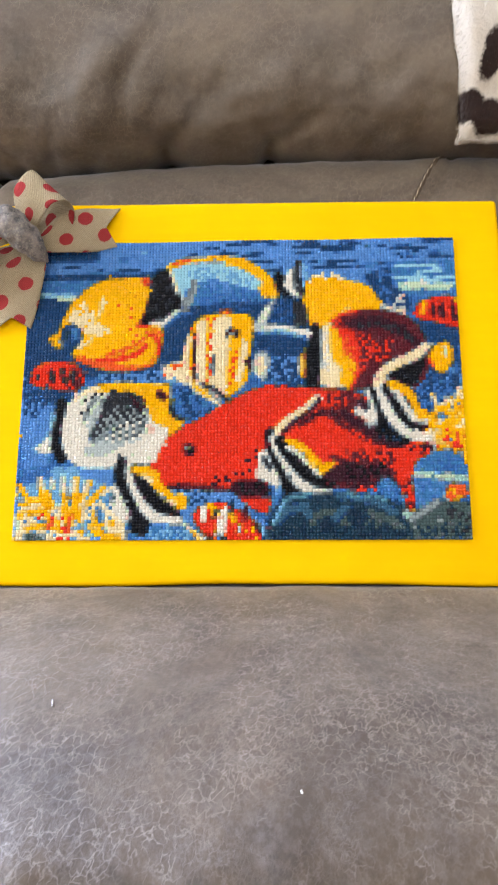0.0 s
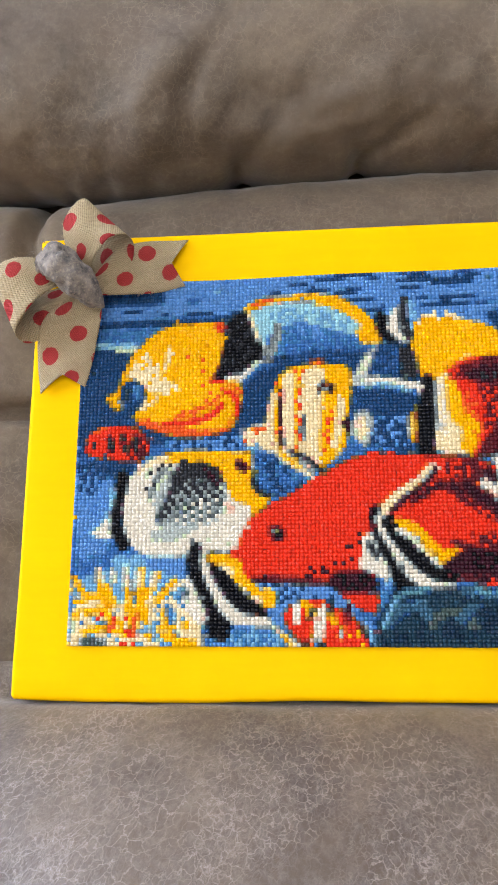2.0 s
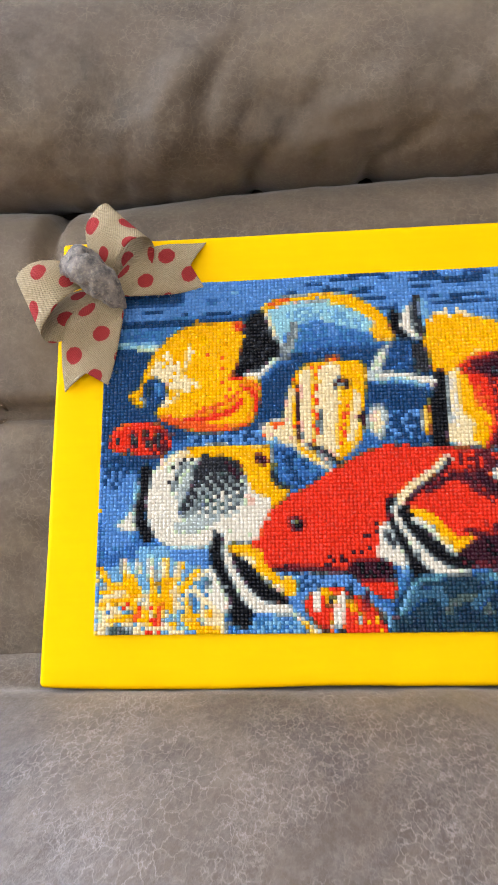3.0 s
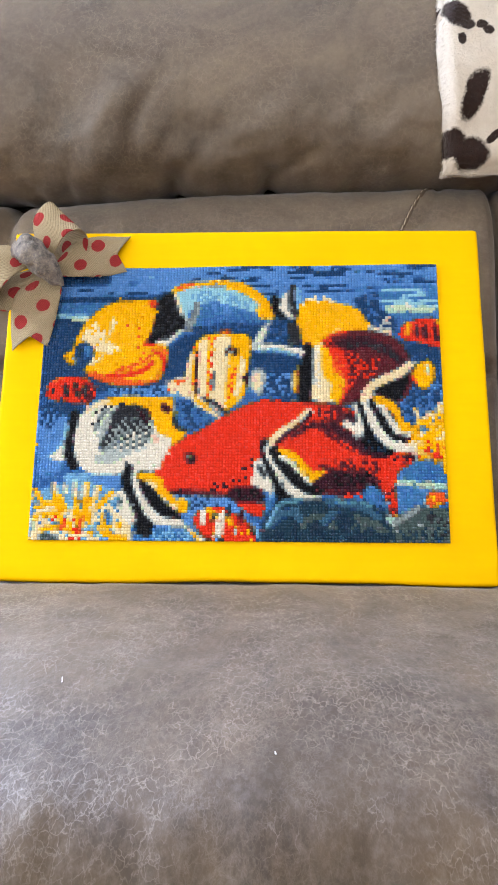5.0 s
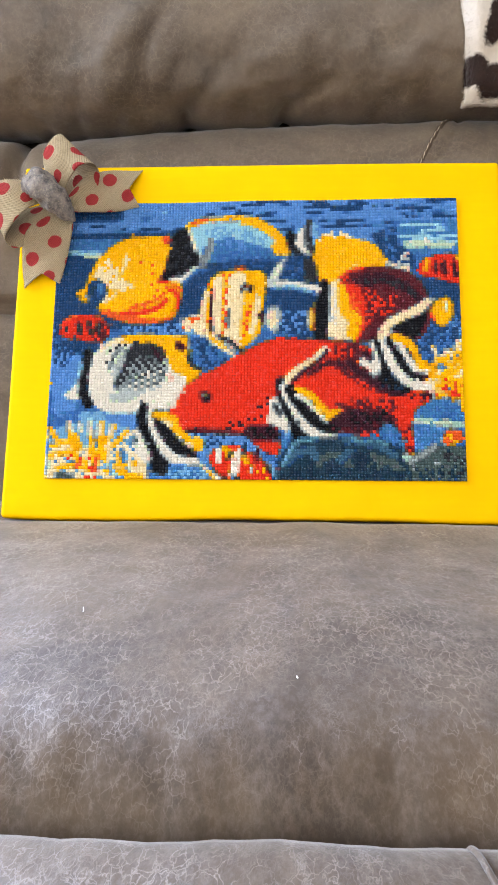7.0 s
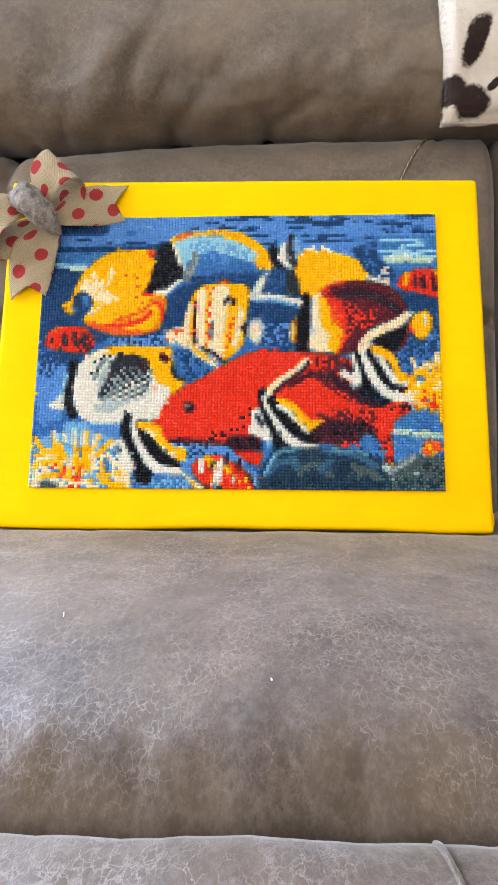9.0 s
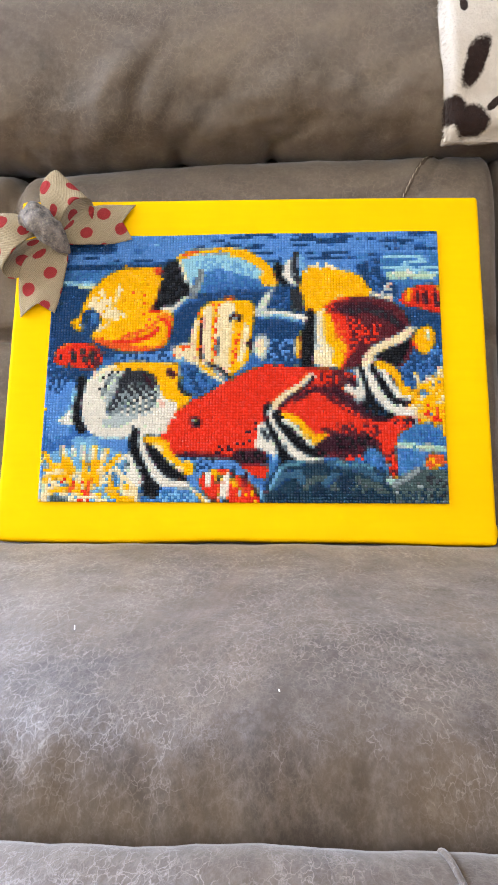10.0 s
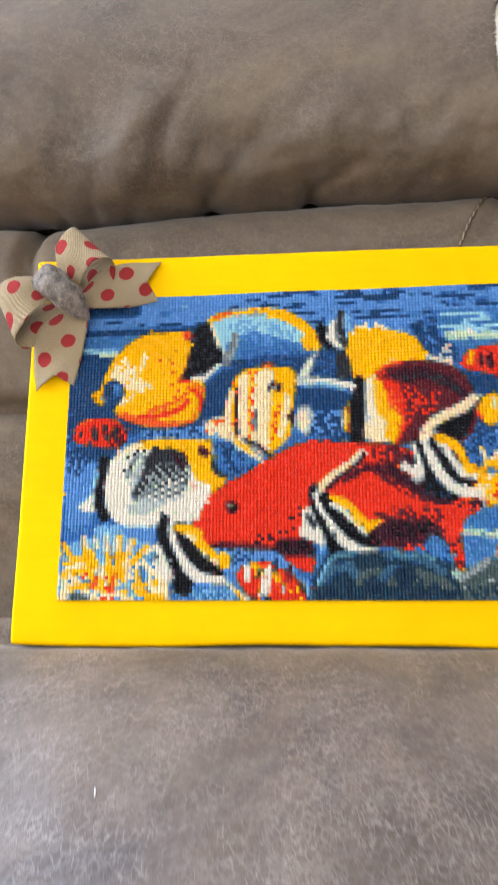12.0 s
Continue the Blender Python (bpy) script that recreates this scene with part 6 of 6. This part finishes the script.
stroke("yellow", 1.4, 133.7, 57.4, 129.9, 61.6)
stroke("yellow", 1.4, 130.9, 69.2, 130.4, 64.7)
stroke("yellow", 1.4, 133.7, 72.2, 132.6, 66)
stroke("cream", 1.2, 124.8, 52.1, 125.8, 54.6)
stroke("cream", 1.2, 129, 52.8, 128.9, 54.8)
stroke("cream", 1.2, 133.1, 49.3, 131.8, 52.8)
stroke("cream", 1.2, 122.4, 63.6, 126.1, 62.8)
stroke("cream", 1.2, 134.1, 60.3, 131.7, 61.6)
dots("red", 128, 62.2, 128.5, 64.1, 128.9, 65.4, 130, 66.6, 131, 67.9, 131.5, 66, 127.9, 65.1, 130.3, 67.3)
stroke("steel", 1.6, 126.4, 58, 127.8, 58.6)
# small red fishes and a yellow leaf at the side
region("red", 1, 119.9, 25.5, 122.3, 22.4, 126.2, 20.8, 131.5, 20, 134.2, 20.8, 134, 30.3, 131.1, 29.6, 127.3, 28.3, 122.5, 26.9)
stroke("yellow", 1.8, 123.8, 22.2, 123.1, 25.1)
stroke("yellow", 1.2, 132.6, 21.4, 134, 21)
stroke("plum", 1.4, 126.6, 23.1, 126.5, 25.9)
stroke("plum", 1.8, 128.9, 22.7, 129.3, 26.3)
stroke("plum", 1.4, 132.5, 23.1, 132.7, 27.1)
region("yellow", 1, 124.4, 39.2, 126, 36.4, 128.9, 34.8, 131.5, 36.8, 131.4, 40.9, 129.6, 44.3, 127, 44.7, 124.8, 42.3)
stroke("pale", 1.2, 129.2, 36.4, 129.5, 39.2)
stroke("red", 1.0, 124.3, 40.9, 125.2, 42.3)
region("orange", 1, 127.5, 79.6, 129, 78.5, 132.2, 78.8, 133.6, 79.9, 132.7, 82.8, 128.8, 83.9, 127, 82.9)
region("yellow", 0.6, 127.9, 80.3, 130.4, 79.6, 132.1, 81.7, 129.3, 83.6)
region("red", 0.5, 129.4, 78.5, 132.2, 78.8, 132.5, 81, 130.4, 80.3)
stroke("mint", 1.2, 116.4, 16, 122.1, 17.3, 126.9, 16.1, 132.1, 16.5)
stroke("pale", 1.6, 117.3, 17, 122.1, 16.7, 131.7, 17.1)
stroke("aqua", 1.2, 125.3, 9.4, 130.1, 10.2)
region("navy", 1, 105, 12.8, 109.8, 10.8, 113.7, 9.6, 114.5, 15.5, 112.7, 22.7, 110.5, 22, 108.3, 17.5)
region("blue", 0.4, 109.8, 11.2, 114.6, 11.3, 113.5, 21.7, 110.5, 20.6)
dots("lgray", 116.3, 19.3, 115.3, 21.3, 117.2, 21.3, 114.3, 22.9, 116.1, 23.8, 117.7, 23)
dots("pink", 115.9, 20.5, 117, 19.7, 117.6, 25.4)
region("red", 1, 2.3, 43.5, 3.6, 41.5, 6.3, 40.2, 11.5, 39.9, 15.9, 40.6, 18.5, 43.6, 19.2, 46.9, 17, 49.5, 10.4, 49.1, 4.4, 47.5)
region("maroon", 0.7, 14.5, 41.6, 18.5, 43.9, 19.2, 47.6, 16.2, 49.5, 13.3, 48.6)
stroke("char", 1.8, 8.6, 43.4, 9.1, 46.1)
stroke("char", 1.8, 11.9, 42.9, 12.9, 46.2)
stroke("char", 1.6, 15.3, 43.2, 15.4, 45.9)
stroke("orange", 1.2, 4.1, 41.8, 7, 40.3)
dots("char", 4.2, 44.5, 4.1, 45.4)

# each bead takes the nearest colour of the kit to the mean of what it covers, and a few stray across borders
KIT = np.array([[int(PALETTE[k][i:i + 2], 16) for i in (0, 2, 4)] for k in TONES], float)
mean_rgb = KIT[picture].reshape(ROWS, FINE, COLS, FINE, 3).mean((1, 3)) + dice.normal(0, 5, (ROWS, COLS, 1))
picture = ((mean_rgb[:, :, None, :] - KIT) ** 2 * (0.3, 0.5, 0.2)).sum(-1).argmin(-1)
stray = dice.rand(ROWS, COLS)
picture = np.where(stray < 0.02, np.roll(picture, 1, 1), np.where(stray < 0.04, np.roll(picture, -1, 0), picture))


PITCH_X, PITCH_Z = MOS_W / COLS, MOS_H / ROWS
BEAD_RINGS = ((1.17, 0.00066), (0.93, 0.00103), (0.46, 0.0012))
LOOSE_COLS, LOOSE_ROWS = range(36, 56), range(52, 67)  # the stretch of beads that are pieces of their own
bead_dice = np.random.RandomState(7)


def bead_shape(cx, cz, tx, tz, verts, faces):
    """One bead: a low dome on a square foot, a little out of true."""
    base = len(verts)
    for i in range(8):
        dx, dz = ((1, 0), (1, 1), (0, 1), (-1, 1), (-1, 0), (-1, -1), (0, -1), (1, -1))[i]
        verts.append((cx + dx * PITCH_X * 0.51, -0.00012, cz + dz * PITCH_Z * 0.51))
    for radius, out in BEAD_RINGS:
        for i in range(8):
            a = i * math.pi / 4
            dx, dz = radius * 0.001 * math.cos(a), radius * 0.001 * math.sin(a)
            verts.append((cx + dx, -out - tx * dx - tz * dz, cz + dz))
    for k in range(3):
        for i in range(8):
            j = (i + 1) % 8
            faces.append((base + 8 * k + i, base + 8 * k + j, base + 8 * k + 8 + j, base + 8 * k + 8 + i))
    faces.append(tuple(base + 24 + i for i in range(8)))


def bead_mesh(name, verts, faces, tones):
    me = bpy.data.meshes.new(name)
    me.from_pydata(verts, [], faces)
    used = sorted(set(tones))
    for t in used:
        me.materials.append(RESIN[t])
    me.polygons.foreach_set("material_index", [used.index(t) for t in tones])
    me.shade_smooth()
    me.update()
    return me


def bead_field():
    """All beads but the loose stretch in one mesh; the places of the loose ones."""
    verts, faces, tones, loose = [], [], [], []
    for r in range(ROWS):
        for c in range(COLS):
            sag = 0.0004 * math.sin(c * 0.11 + 0.4) - 0.0022 * max(0.0, 1 - c / 100) ** 0.8
            cx = MOS_X0 + (c + 0.5) * PITCH_X + bead_dice.normal(0, 0.00005)
            cz = MOS_Z1 - (r + 0.5) * PITCH_Z + bead_dice.normal(0, 0.00005) + sag * (1 - r / ROWS)
            tx, tz = bead_dice.normal(0, 0.09, 2)
            if c in LOOSE_COLS and r in LOOSE_ROWS:
                loose.append((cx, cz, int(picture[r, c])))
            else:
                bead_shape(cx, cz, tx, tz, verts, faces)
                tones += [int(picture[r, c])] * 25
    return bead_mesh("bead_mosaic", verts, faces, tones), loose


film_bm = box_bm(MOS_X0 + 0.0006, MOS_X0 + MOS_W - 0.0006, -0.0016, -0.0002, MOS_Z1 - MOS_H + 0.0006, MOS_Z1 - 0.0032)
part("adhesive_film", film_bm, FILM, canvas, "thin adhesive sheet under the beads", smooth=False)
field, loose_beads = bead_field()
beads = new("bead_mosaic", field)
beads.parent = canvas
beads.location.y = -0.0016
tagged(beads, "rows of small glossy resin beads in blue, red and yellow shapes", kind="stuff")

# ---------------------------------------------------------------- ribbon bow on the canvas corner
bow = thing("ribbon_bow", pose(0, 0, 0.45, -22.1), "red-dotted burlap ribbon bow with grey knot on canvas corner", "bow")


def ribbon_bm(edge_a, edge_b, start, notch=0.0, n=44, m=14, ripple=0.0010, across=0.0):
    """A cloth strip between two edge lines, with thickness and with its own length and width as UV."""
    a, b = smooth_line(edge_a, 160), smooth_line(edge_b, 160)
    mid = (a + b) / 2
    run = np.r_[0, np.cumsum(np.linalg.norm(np.diff(mid, axis=0), axis=1))]
    bm = bmesh.new()
    uv = bm.loops.layers.uv.new("UVMap")
    front, back_side, place = [], [], {}
    for i in range(n + 1):
        rf, rb = [], []
        for j in range(m + 1):
            v = j / m
            s = i / n * (1 - notch * (1 - abs(2 * v - 1)))
            k = s * 159
            k0 = int(min(158, k))
            w = k - k0
            pa, pb = a[k0] * (1 - w) + a[k0 + 1] * w, b[k0] * (1 - w) + b[k0 + 1] * w
            p = Vector(pa * (1 - v) + pb * v)
            p.y += ripple * math.sin(7 * v + 9 * s) * min(1, 4 * s * (1 - s) + 0.3) - 0.0016 * math.sin(math.pi * v)
            p.y += 0.0006 * fbm(p.x * 90, p.z * 90, start)
            vf, vb = bm.verts.new(p), bm.verts.new(p + Vector((0.0001, 0.0007, 0.0001)))
            place[vf] = place[vb] = (start + float(np.interp(k, range(160), run)), v * 0.038 + across)
            rf.append(vf)
            rb.append(vb)
        front.append(rf)
        back_side.append(rb)
    for i in range(n):
        for j in range(m):
            bm.faces.new((front[i][j], front[i][j + 1], front[i + 1][j + 1], front[i + 1][j]))
            bm.faces.new((back_side[i][j], back_side[i + 1][j], back_side[i + 1][j + 1], back_side[i][j + 1]))
        for j in (0, m):
            bm.faces.new((front[i][j], front[i + 1][j], back_side[i + 1][j], back_side[i][j]))
    for i in (0, n):
        for j in range(m):
            bm.faces.new((front[i][j], front[i][j + 1], back_side[i][j + 1], back_side[i][j]))
    for f in bm.faces:
        for l in f.loops:
            l[uv].uv = place[l.vert]
    return bm


def fringe_bm(edge, count, length, seed):
    """Loose threads along a cut or woven edge."""
    rnd = random.Random(seed)
    pts = smooth_line(edge, 120)
    bm = bmesh.new()
    for _ in range(count):
        p = Vector(pts[rnd.randrange(120)])
        d = Vector((rnd.uniform(-1, 1), rnd.uniform(-0.8, 0.2), rnd.uniform(-1, 1))).normalized() * length * rnd.uniform(0.4, 1.0)
        w = Vector((0.00014, 0, 0.00014))
        q = [bm.verts.new(p - w), bm.verts.new(p + w), bm.verts.new(p + d)]
        bm.faces.new(q)
    return bm


RIGHT_A = [(-0.164, -0.010, 0.270), (-0.146, -0.013, 0.287), (-0.124, -0.008, 0.2955), (-0.099, -0.003, 0.2985)]
RIGHT_B = [(-0.164, -0.009, 0.262), (-0.154, -0.010, 0.2575), (-0.128, -0.006, 0.2585), (-0.1005, -0.003, 0.2645)]
LOWER_A = [(-0.172, -0.010, 0.262), (-0.193, -0.012, 0.240), (-0.1975, -0.006, 0.215), (-0.1950, -0.0035, 0.1915)]
LOWER_B = [(-0.162, -0.010, 0.256), (-0.1545, -0.012, 0.246), (-0.1585, -0.007, 0.222), (-0.1655, -0.0035, 0.1955)]
part("tail", ribbon_bm(RIGHT_A, RIGHT_B, 0.0064, 0.14), BURLAP, bow)
part("tail", ribbon_bm(LOWER_A, LOWER_B, 0.0014, 0.14), BURLAP, bow)
UP_A = [(-0.172, -0.012, 0.268), (-0.1780, -0.022, 0.288), (-0.1775, -0.028, 0.303), (-0.1665, -0.026, 0.3185), (-0.162, -0.015, 0.316), (-0.168, -0.008, 0.296), (-0.170, -0.010, 0.270)]
UP_B = [(-0.164, -0.013, 0.268), (-0.157, -0.026, 0.276), (-0.1455, -0.033, 0.2855), (-0.1350, -0.028, 0.2900), (-0.133, -0.016, 0.286), (-0.141, -0.008, 0.273), (-0.162, -0.010, 0.262)]
LEFT_A = [(-0.180, -0.012, 0.274), (-0.197, -0.022, 0.280), (-0.213, -0.027, 0.277), (-0.2255, -0.024, 0.2675), (-0.222, -0.012, 0.263), (-0.200, -0.008, 0.262), (-0.176, -0.010, 0.266)]
LEFT_B = [(-0.174, -0.013, 0.268), (-0.187, -0.026, 0.254), (-0.197, -0.030, 0.240), (-0.2055, -0.026, 0.2255), (-0.201, -0.013, 0.2235), (-0.186, -0.008, 0.236), (-0.168, -0.010, 0.256)]
part("loop", ribbon_bm(UP_A, UP_B, 0.014, 0.0, 70, across=0.0042), BURLAP, bow)
part("loop", ribbon_bm(LEFT_A, LEFT_B, 0.012, 0.0, 70), BURLAP, bow)
for k, edge in enumerate((RIGHT_B, LOWER_B, UP_A[1:5], LEFT_A[1:5])):
    part("loose_threads", fringe_bm(edge, 60, 0.0024, k), BURLAP, bow, smooth=False)


def knot_bm():
    """A crumpled wrap of felt, thick in the middle, with a pointed end."""
    rows = []
    axis = smooth_line([(-0.192, -0.020, 0.281), (-0.183, -0.030, 0.274), (-0.170, -0.032, 0.262), (-0.159, -0.026, 0.252), (-0.1515, -0.016, 0.2455)], 40)
    size = np.interp(np.linspace(0, 1, 40), [0, 0.04, 0.15, 0.4, 0.65, 0.85, 1.0], [0.002, 0.008, 0.0118, 0.0125, 0.0105, 0.0065, 0.0008])
    d = Vector(axis[-1] - axis[0]).normalized()
    side = d.cross(Vector((0, 1, 0))).normalized()
    up = side.cross(d)
    for p, r in zip(axis, size):
        row = []
        for a in np.linspace(0, 2 * math.pi, 36, endpoint=False):
            q = Vector(p) + side * (r * math.cos(a)) + up * (r * 1.05 * math.sin(a))
            k = 0.25 * fbm(q.x * 70, q.y * 70, q.z * 70) + 0.10 * fbm(q.x * 260, q.y * 260, q.z * 260) + 0.08 * math.sin(5 * a + 30 * p[0])
            row.append(q + (q - Vector(p)) * k)
        rows.append(row)
    return grid_bm(rows, closed_cols=True, caps=True)


part("knot", knot_bm(), KNOT, bow, "mottled grey felt knot with a frayed tip")


def fuzz_bm(count, seed):
    """Fibres that stand off the knot."""
    rnd = random.Random(seed)
    bm = bmesh.new()
    for _ in range(count):
        t = rnd.random()
        p = Vector((-0.190, -0.022, 0.279)).lerp(Vector((-0.156, -0.022, 0.250)), t)
        d = Vector((rnd.gauss(0, 1), -abs(rnd.gauss(0, 1)), rnd.gauss(0, 1))).normalized()
        r = 0.0108 * (1 - 0.5 * t)
        tip = d + Vector((rnd.gauss(0, 0.5), rnd.gauss(0, 0.5), rnd.gauss(0, 0.5)))
        w = Vector((0.00012, 0, 0.00012))
        bm.faces.new([bm.verts.new(p + d * r - w), bm.verts.new(p + d * r + w), bm.verts.new(p + d * r + tip * 0.0022)])
    return bm


part("knot_fuzz", fuzz_bm(900, 3), KNOT, bow, smooth=False)
part("frayed_end", ribbon_bm([(-0.197, -0.014, 0.2845), (-0.192, -0.018, 0.283), (-0.186, -0.018, 0.280)], [(-0.1955, -0.014, 0.2785), (-0.191, -0.018, 0.277), (-0.185, -0.018, 0.274)], 0.05, 0.0, 8, 4, 0.0004), BURLAP, bow)

# ---------------------------------------------------------------- cowhide throw
THROW_AT = (0.1720, 0.0, 0.7785)
throw = thing("throw_blanket", pose(*THROW_AT), "white plush throw blanket with dark cowhide patches over sofa back", "blanket")
head_front = [p for p in smooth_line(HEAD_PROFILE, 500) if p[1] > 0.7765]
first = next(i for i, p in enumerate(head_front) if p[0] < 0.17)
drape = smooth_line([(0.128, 0.7785)] + [tuple(p) for p in head_front[first + 30:first + 330:15]], 90)


def throw_bm():
    rows = []
    rnd = 0.012
    length = np.r_[0, np.cumsum(np.linalg.norm(np.diff(drape, axis=0), axis=1))]
    us = [rnd * (1 - math.cos(a)) for a in np.linspace(0, math.pi / 2, 6)] + list(np.linspace(0.016, 0.27, 50))
    tan = np.gradient(drape, axis=0)
    nor = np.stack([-tan[:, 1], tan[:, 0]], -1)
    nor /= np.linalg.norm(nor, axis=1)[:, None]

    def point(i, u, front):
        y, z = drape[i]
        edge = min(u, length[i], 0.02)
        k = math.sqrt(max(0.0, 1 - (1 - min(1.0, edge / 0.012)) ** 2))
        sway = 0.0025 * math.sin(length[i] * 42 + 0.6) - 0.022 * length[i] + 0.0012 * fbm(length[i] * 60, 0, 0)
        off = 0.003 + (0.016 * k + 0.0025 * fbm(u * 30, length[i] * 30, 2.0) if front else 0.0)
        hem = 0.004 * math.sin(u * 11 + 0.3) * max(0.0, 1 - length[i] / 0.05) + 0.0015 * fbm(u * 50, 1, 0) * (length[i] < 0.03)
        return (u + sway * max(0.0, 1 - u / 0.15), y + nor[i][0] * off, z + nor[i][1] * off + hem - THROW_AT[2])

    for i in range(len(drape)):
        rows.append([point(i, u, True) for u in us] + [point(i, u, False) for u in reversed(us)])
    return grid_bm(rows, closed_cols=True, caps=True), point, us, length


throw_mesh, throw_point, throw_us, throw_len = throw_bm()
part("plush_sheet", throw_mesh, COWHIDE, throw)


def fur_bm(count, seed):
    """Short plush tufts, thickest at the hem and the side edge."""
    rnd = random.Random(seed)
    verts, faces = [], []
    for n in range(count):
        if n % 3 == 0:
            u, i = rnd.uniform(0, 0.004), rnd.randrange(0, 75)
        elif n % 3 == 1:
            u, i = rnd.uniform(0, 0.10), 0
        else:
            u, i = rnd.uniform(0, 0.10), rnd.randrange(0, 70)
        p = Vector(throw_point(i, u, True)) + Vector((0, rnd.uniform(0, 0.008) if n % 3 != 2 else 0.0008, rnd.uniform(0, 0.004) if n % 3 != 1 else 0))
        out = Vector((-0.5 if n % 3 == 0 else rnd.uniform(-0.5, 0.3), -0.5 if n % 3 == 2 else -0.15, -0.8 if n % 3 == 1 else -0.8))
        out += Vector((rnd.uniform(-0.6, 0.6), rnd.uniform(-0.5, 0.3), rnd.uniform(-0.6, 0.6)))
        out = out.normalized() * rnd.uniform(0.0010, 0.0030)
        side = out.cross(Vector((rnd.uniform(-1, 1), 1, rnd.uniform(-1, 1)))).normalized() * 0.00030
        k = len(verts)
        verts += [p - side, p + side, p + out * 0.6 + side * 0.6, p + out]
        faces += [(k, k + 1, k + 2), (k, k + 2, k + 3)]
    me = bpy.data.meshes.new("plush_fur")
    me.from_pydata(verts, [], faces)
    me.materials.append(COWHIDE)
    me.update()
    return me


fur = new("plush_fur", fur_bm(24000, 5))
fur.parent = throw
tagged(fur, "short plush fur at the edges", kind="stuff")

# ---------------------------------------------------------------- lint on the seat
def seat_top(x, y):
    line = [p for p in smooth_line(SEAT_PROFILE, 600) if p[1] > 0.44]
    return float(min(line, key=lambda p: abs(p[0] - y))[1]) + seat_relief(x, y, 0.45)


def lint_bm(length, thick, seed):
    rnd = random.Random(seed)
    pts = smooth_line([(rnd.uniform(-0.5, 0.5) * thick, (q - 0.5) * length, thick * 0.6 + rnd.uniform(0, 1) * thick) for q in np.linspace(0, 1, 4)], 9)
    return tube_bm(pts, thick, 6)


def lint(x, y, z, length, thick, turn, seed):
    ob = part("lint", lint_bm(length, thick, seed), LINT)
    ob.matrix_world = pose(x, y, z, 0, 0, turn)
    return tagged(ob, "tiny white speck of lint on the seat cushion", "lint")


lint(-0.0888, -0.1766, seat_top(-0.0888, -0.1766), 0.0066, 0.00036, 14, 1)
lint(0.0299, -0.2446, seat_top(0.0299, -0.2446), 0.0022, 0.00035, 20, 2)

# ---------------------------------------------------------------- the beads that stand as pieces of their own
one_bead = {}
for cx, cz, tone in loose_beads:
    if tone not in one_bead:
        vs, fs = [], []
        bead_shape(0.0, 0.0, 0.03, -0.02, vs, fs)
        one_bead[tone] = bead_mesh("bead", vs, fs, [tone] * 25)
    bead = new("bead", one_bead[tone])
    bead.parent = beads
    bead.location = (cx, 0.0, cz)
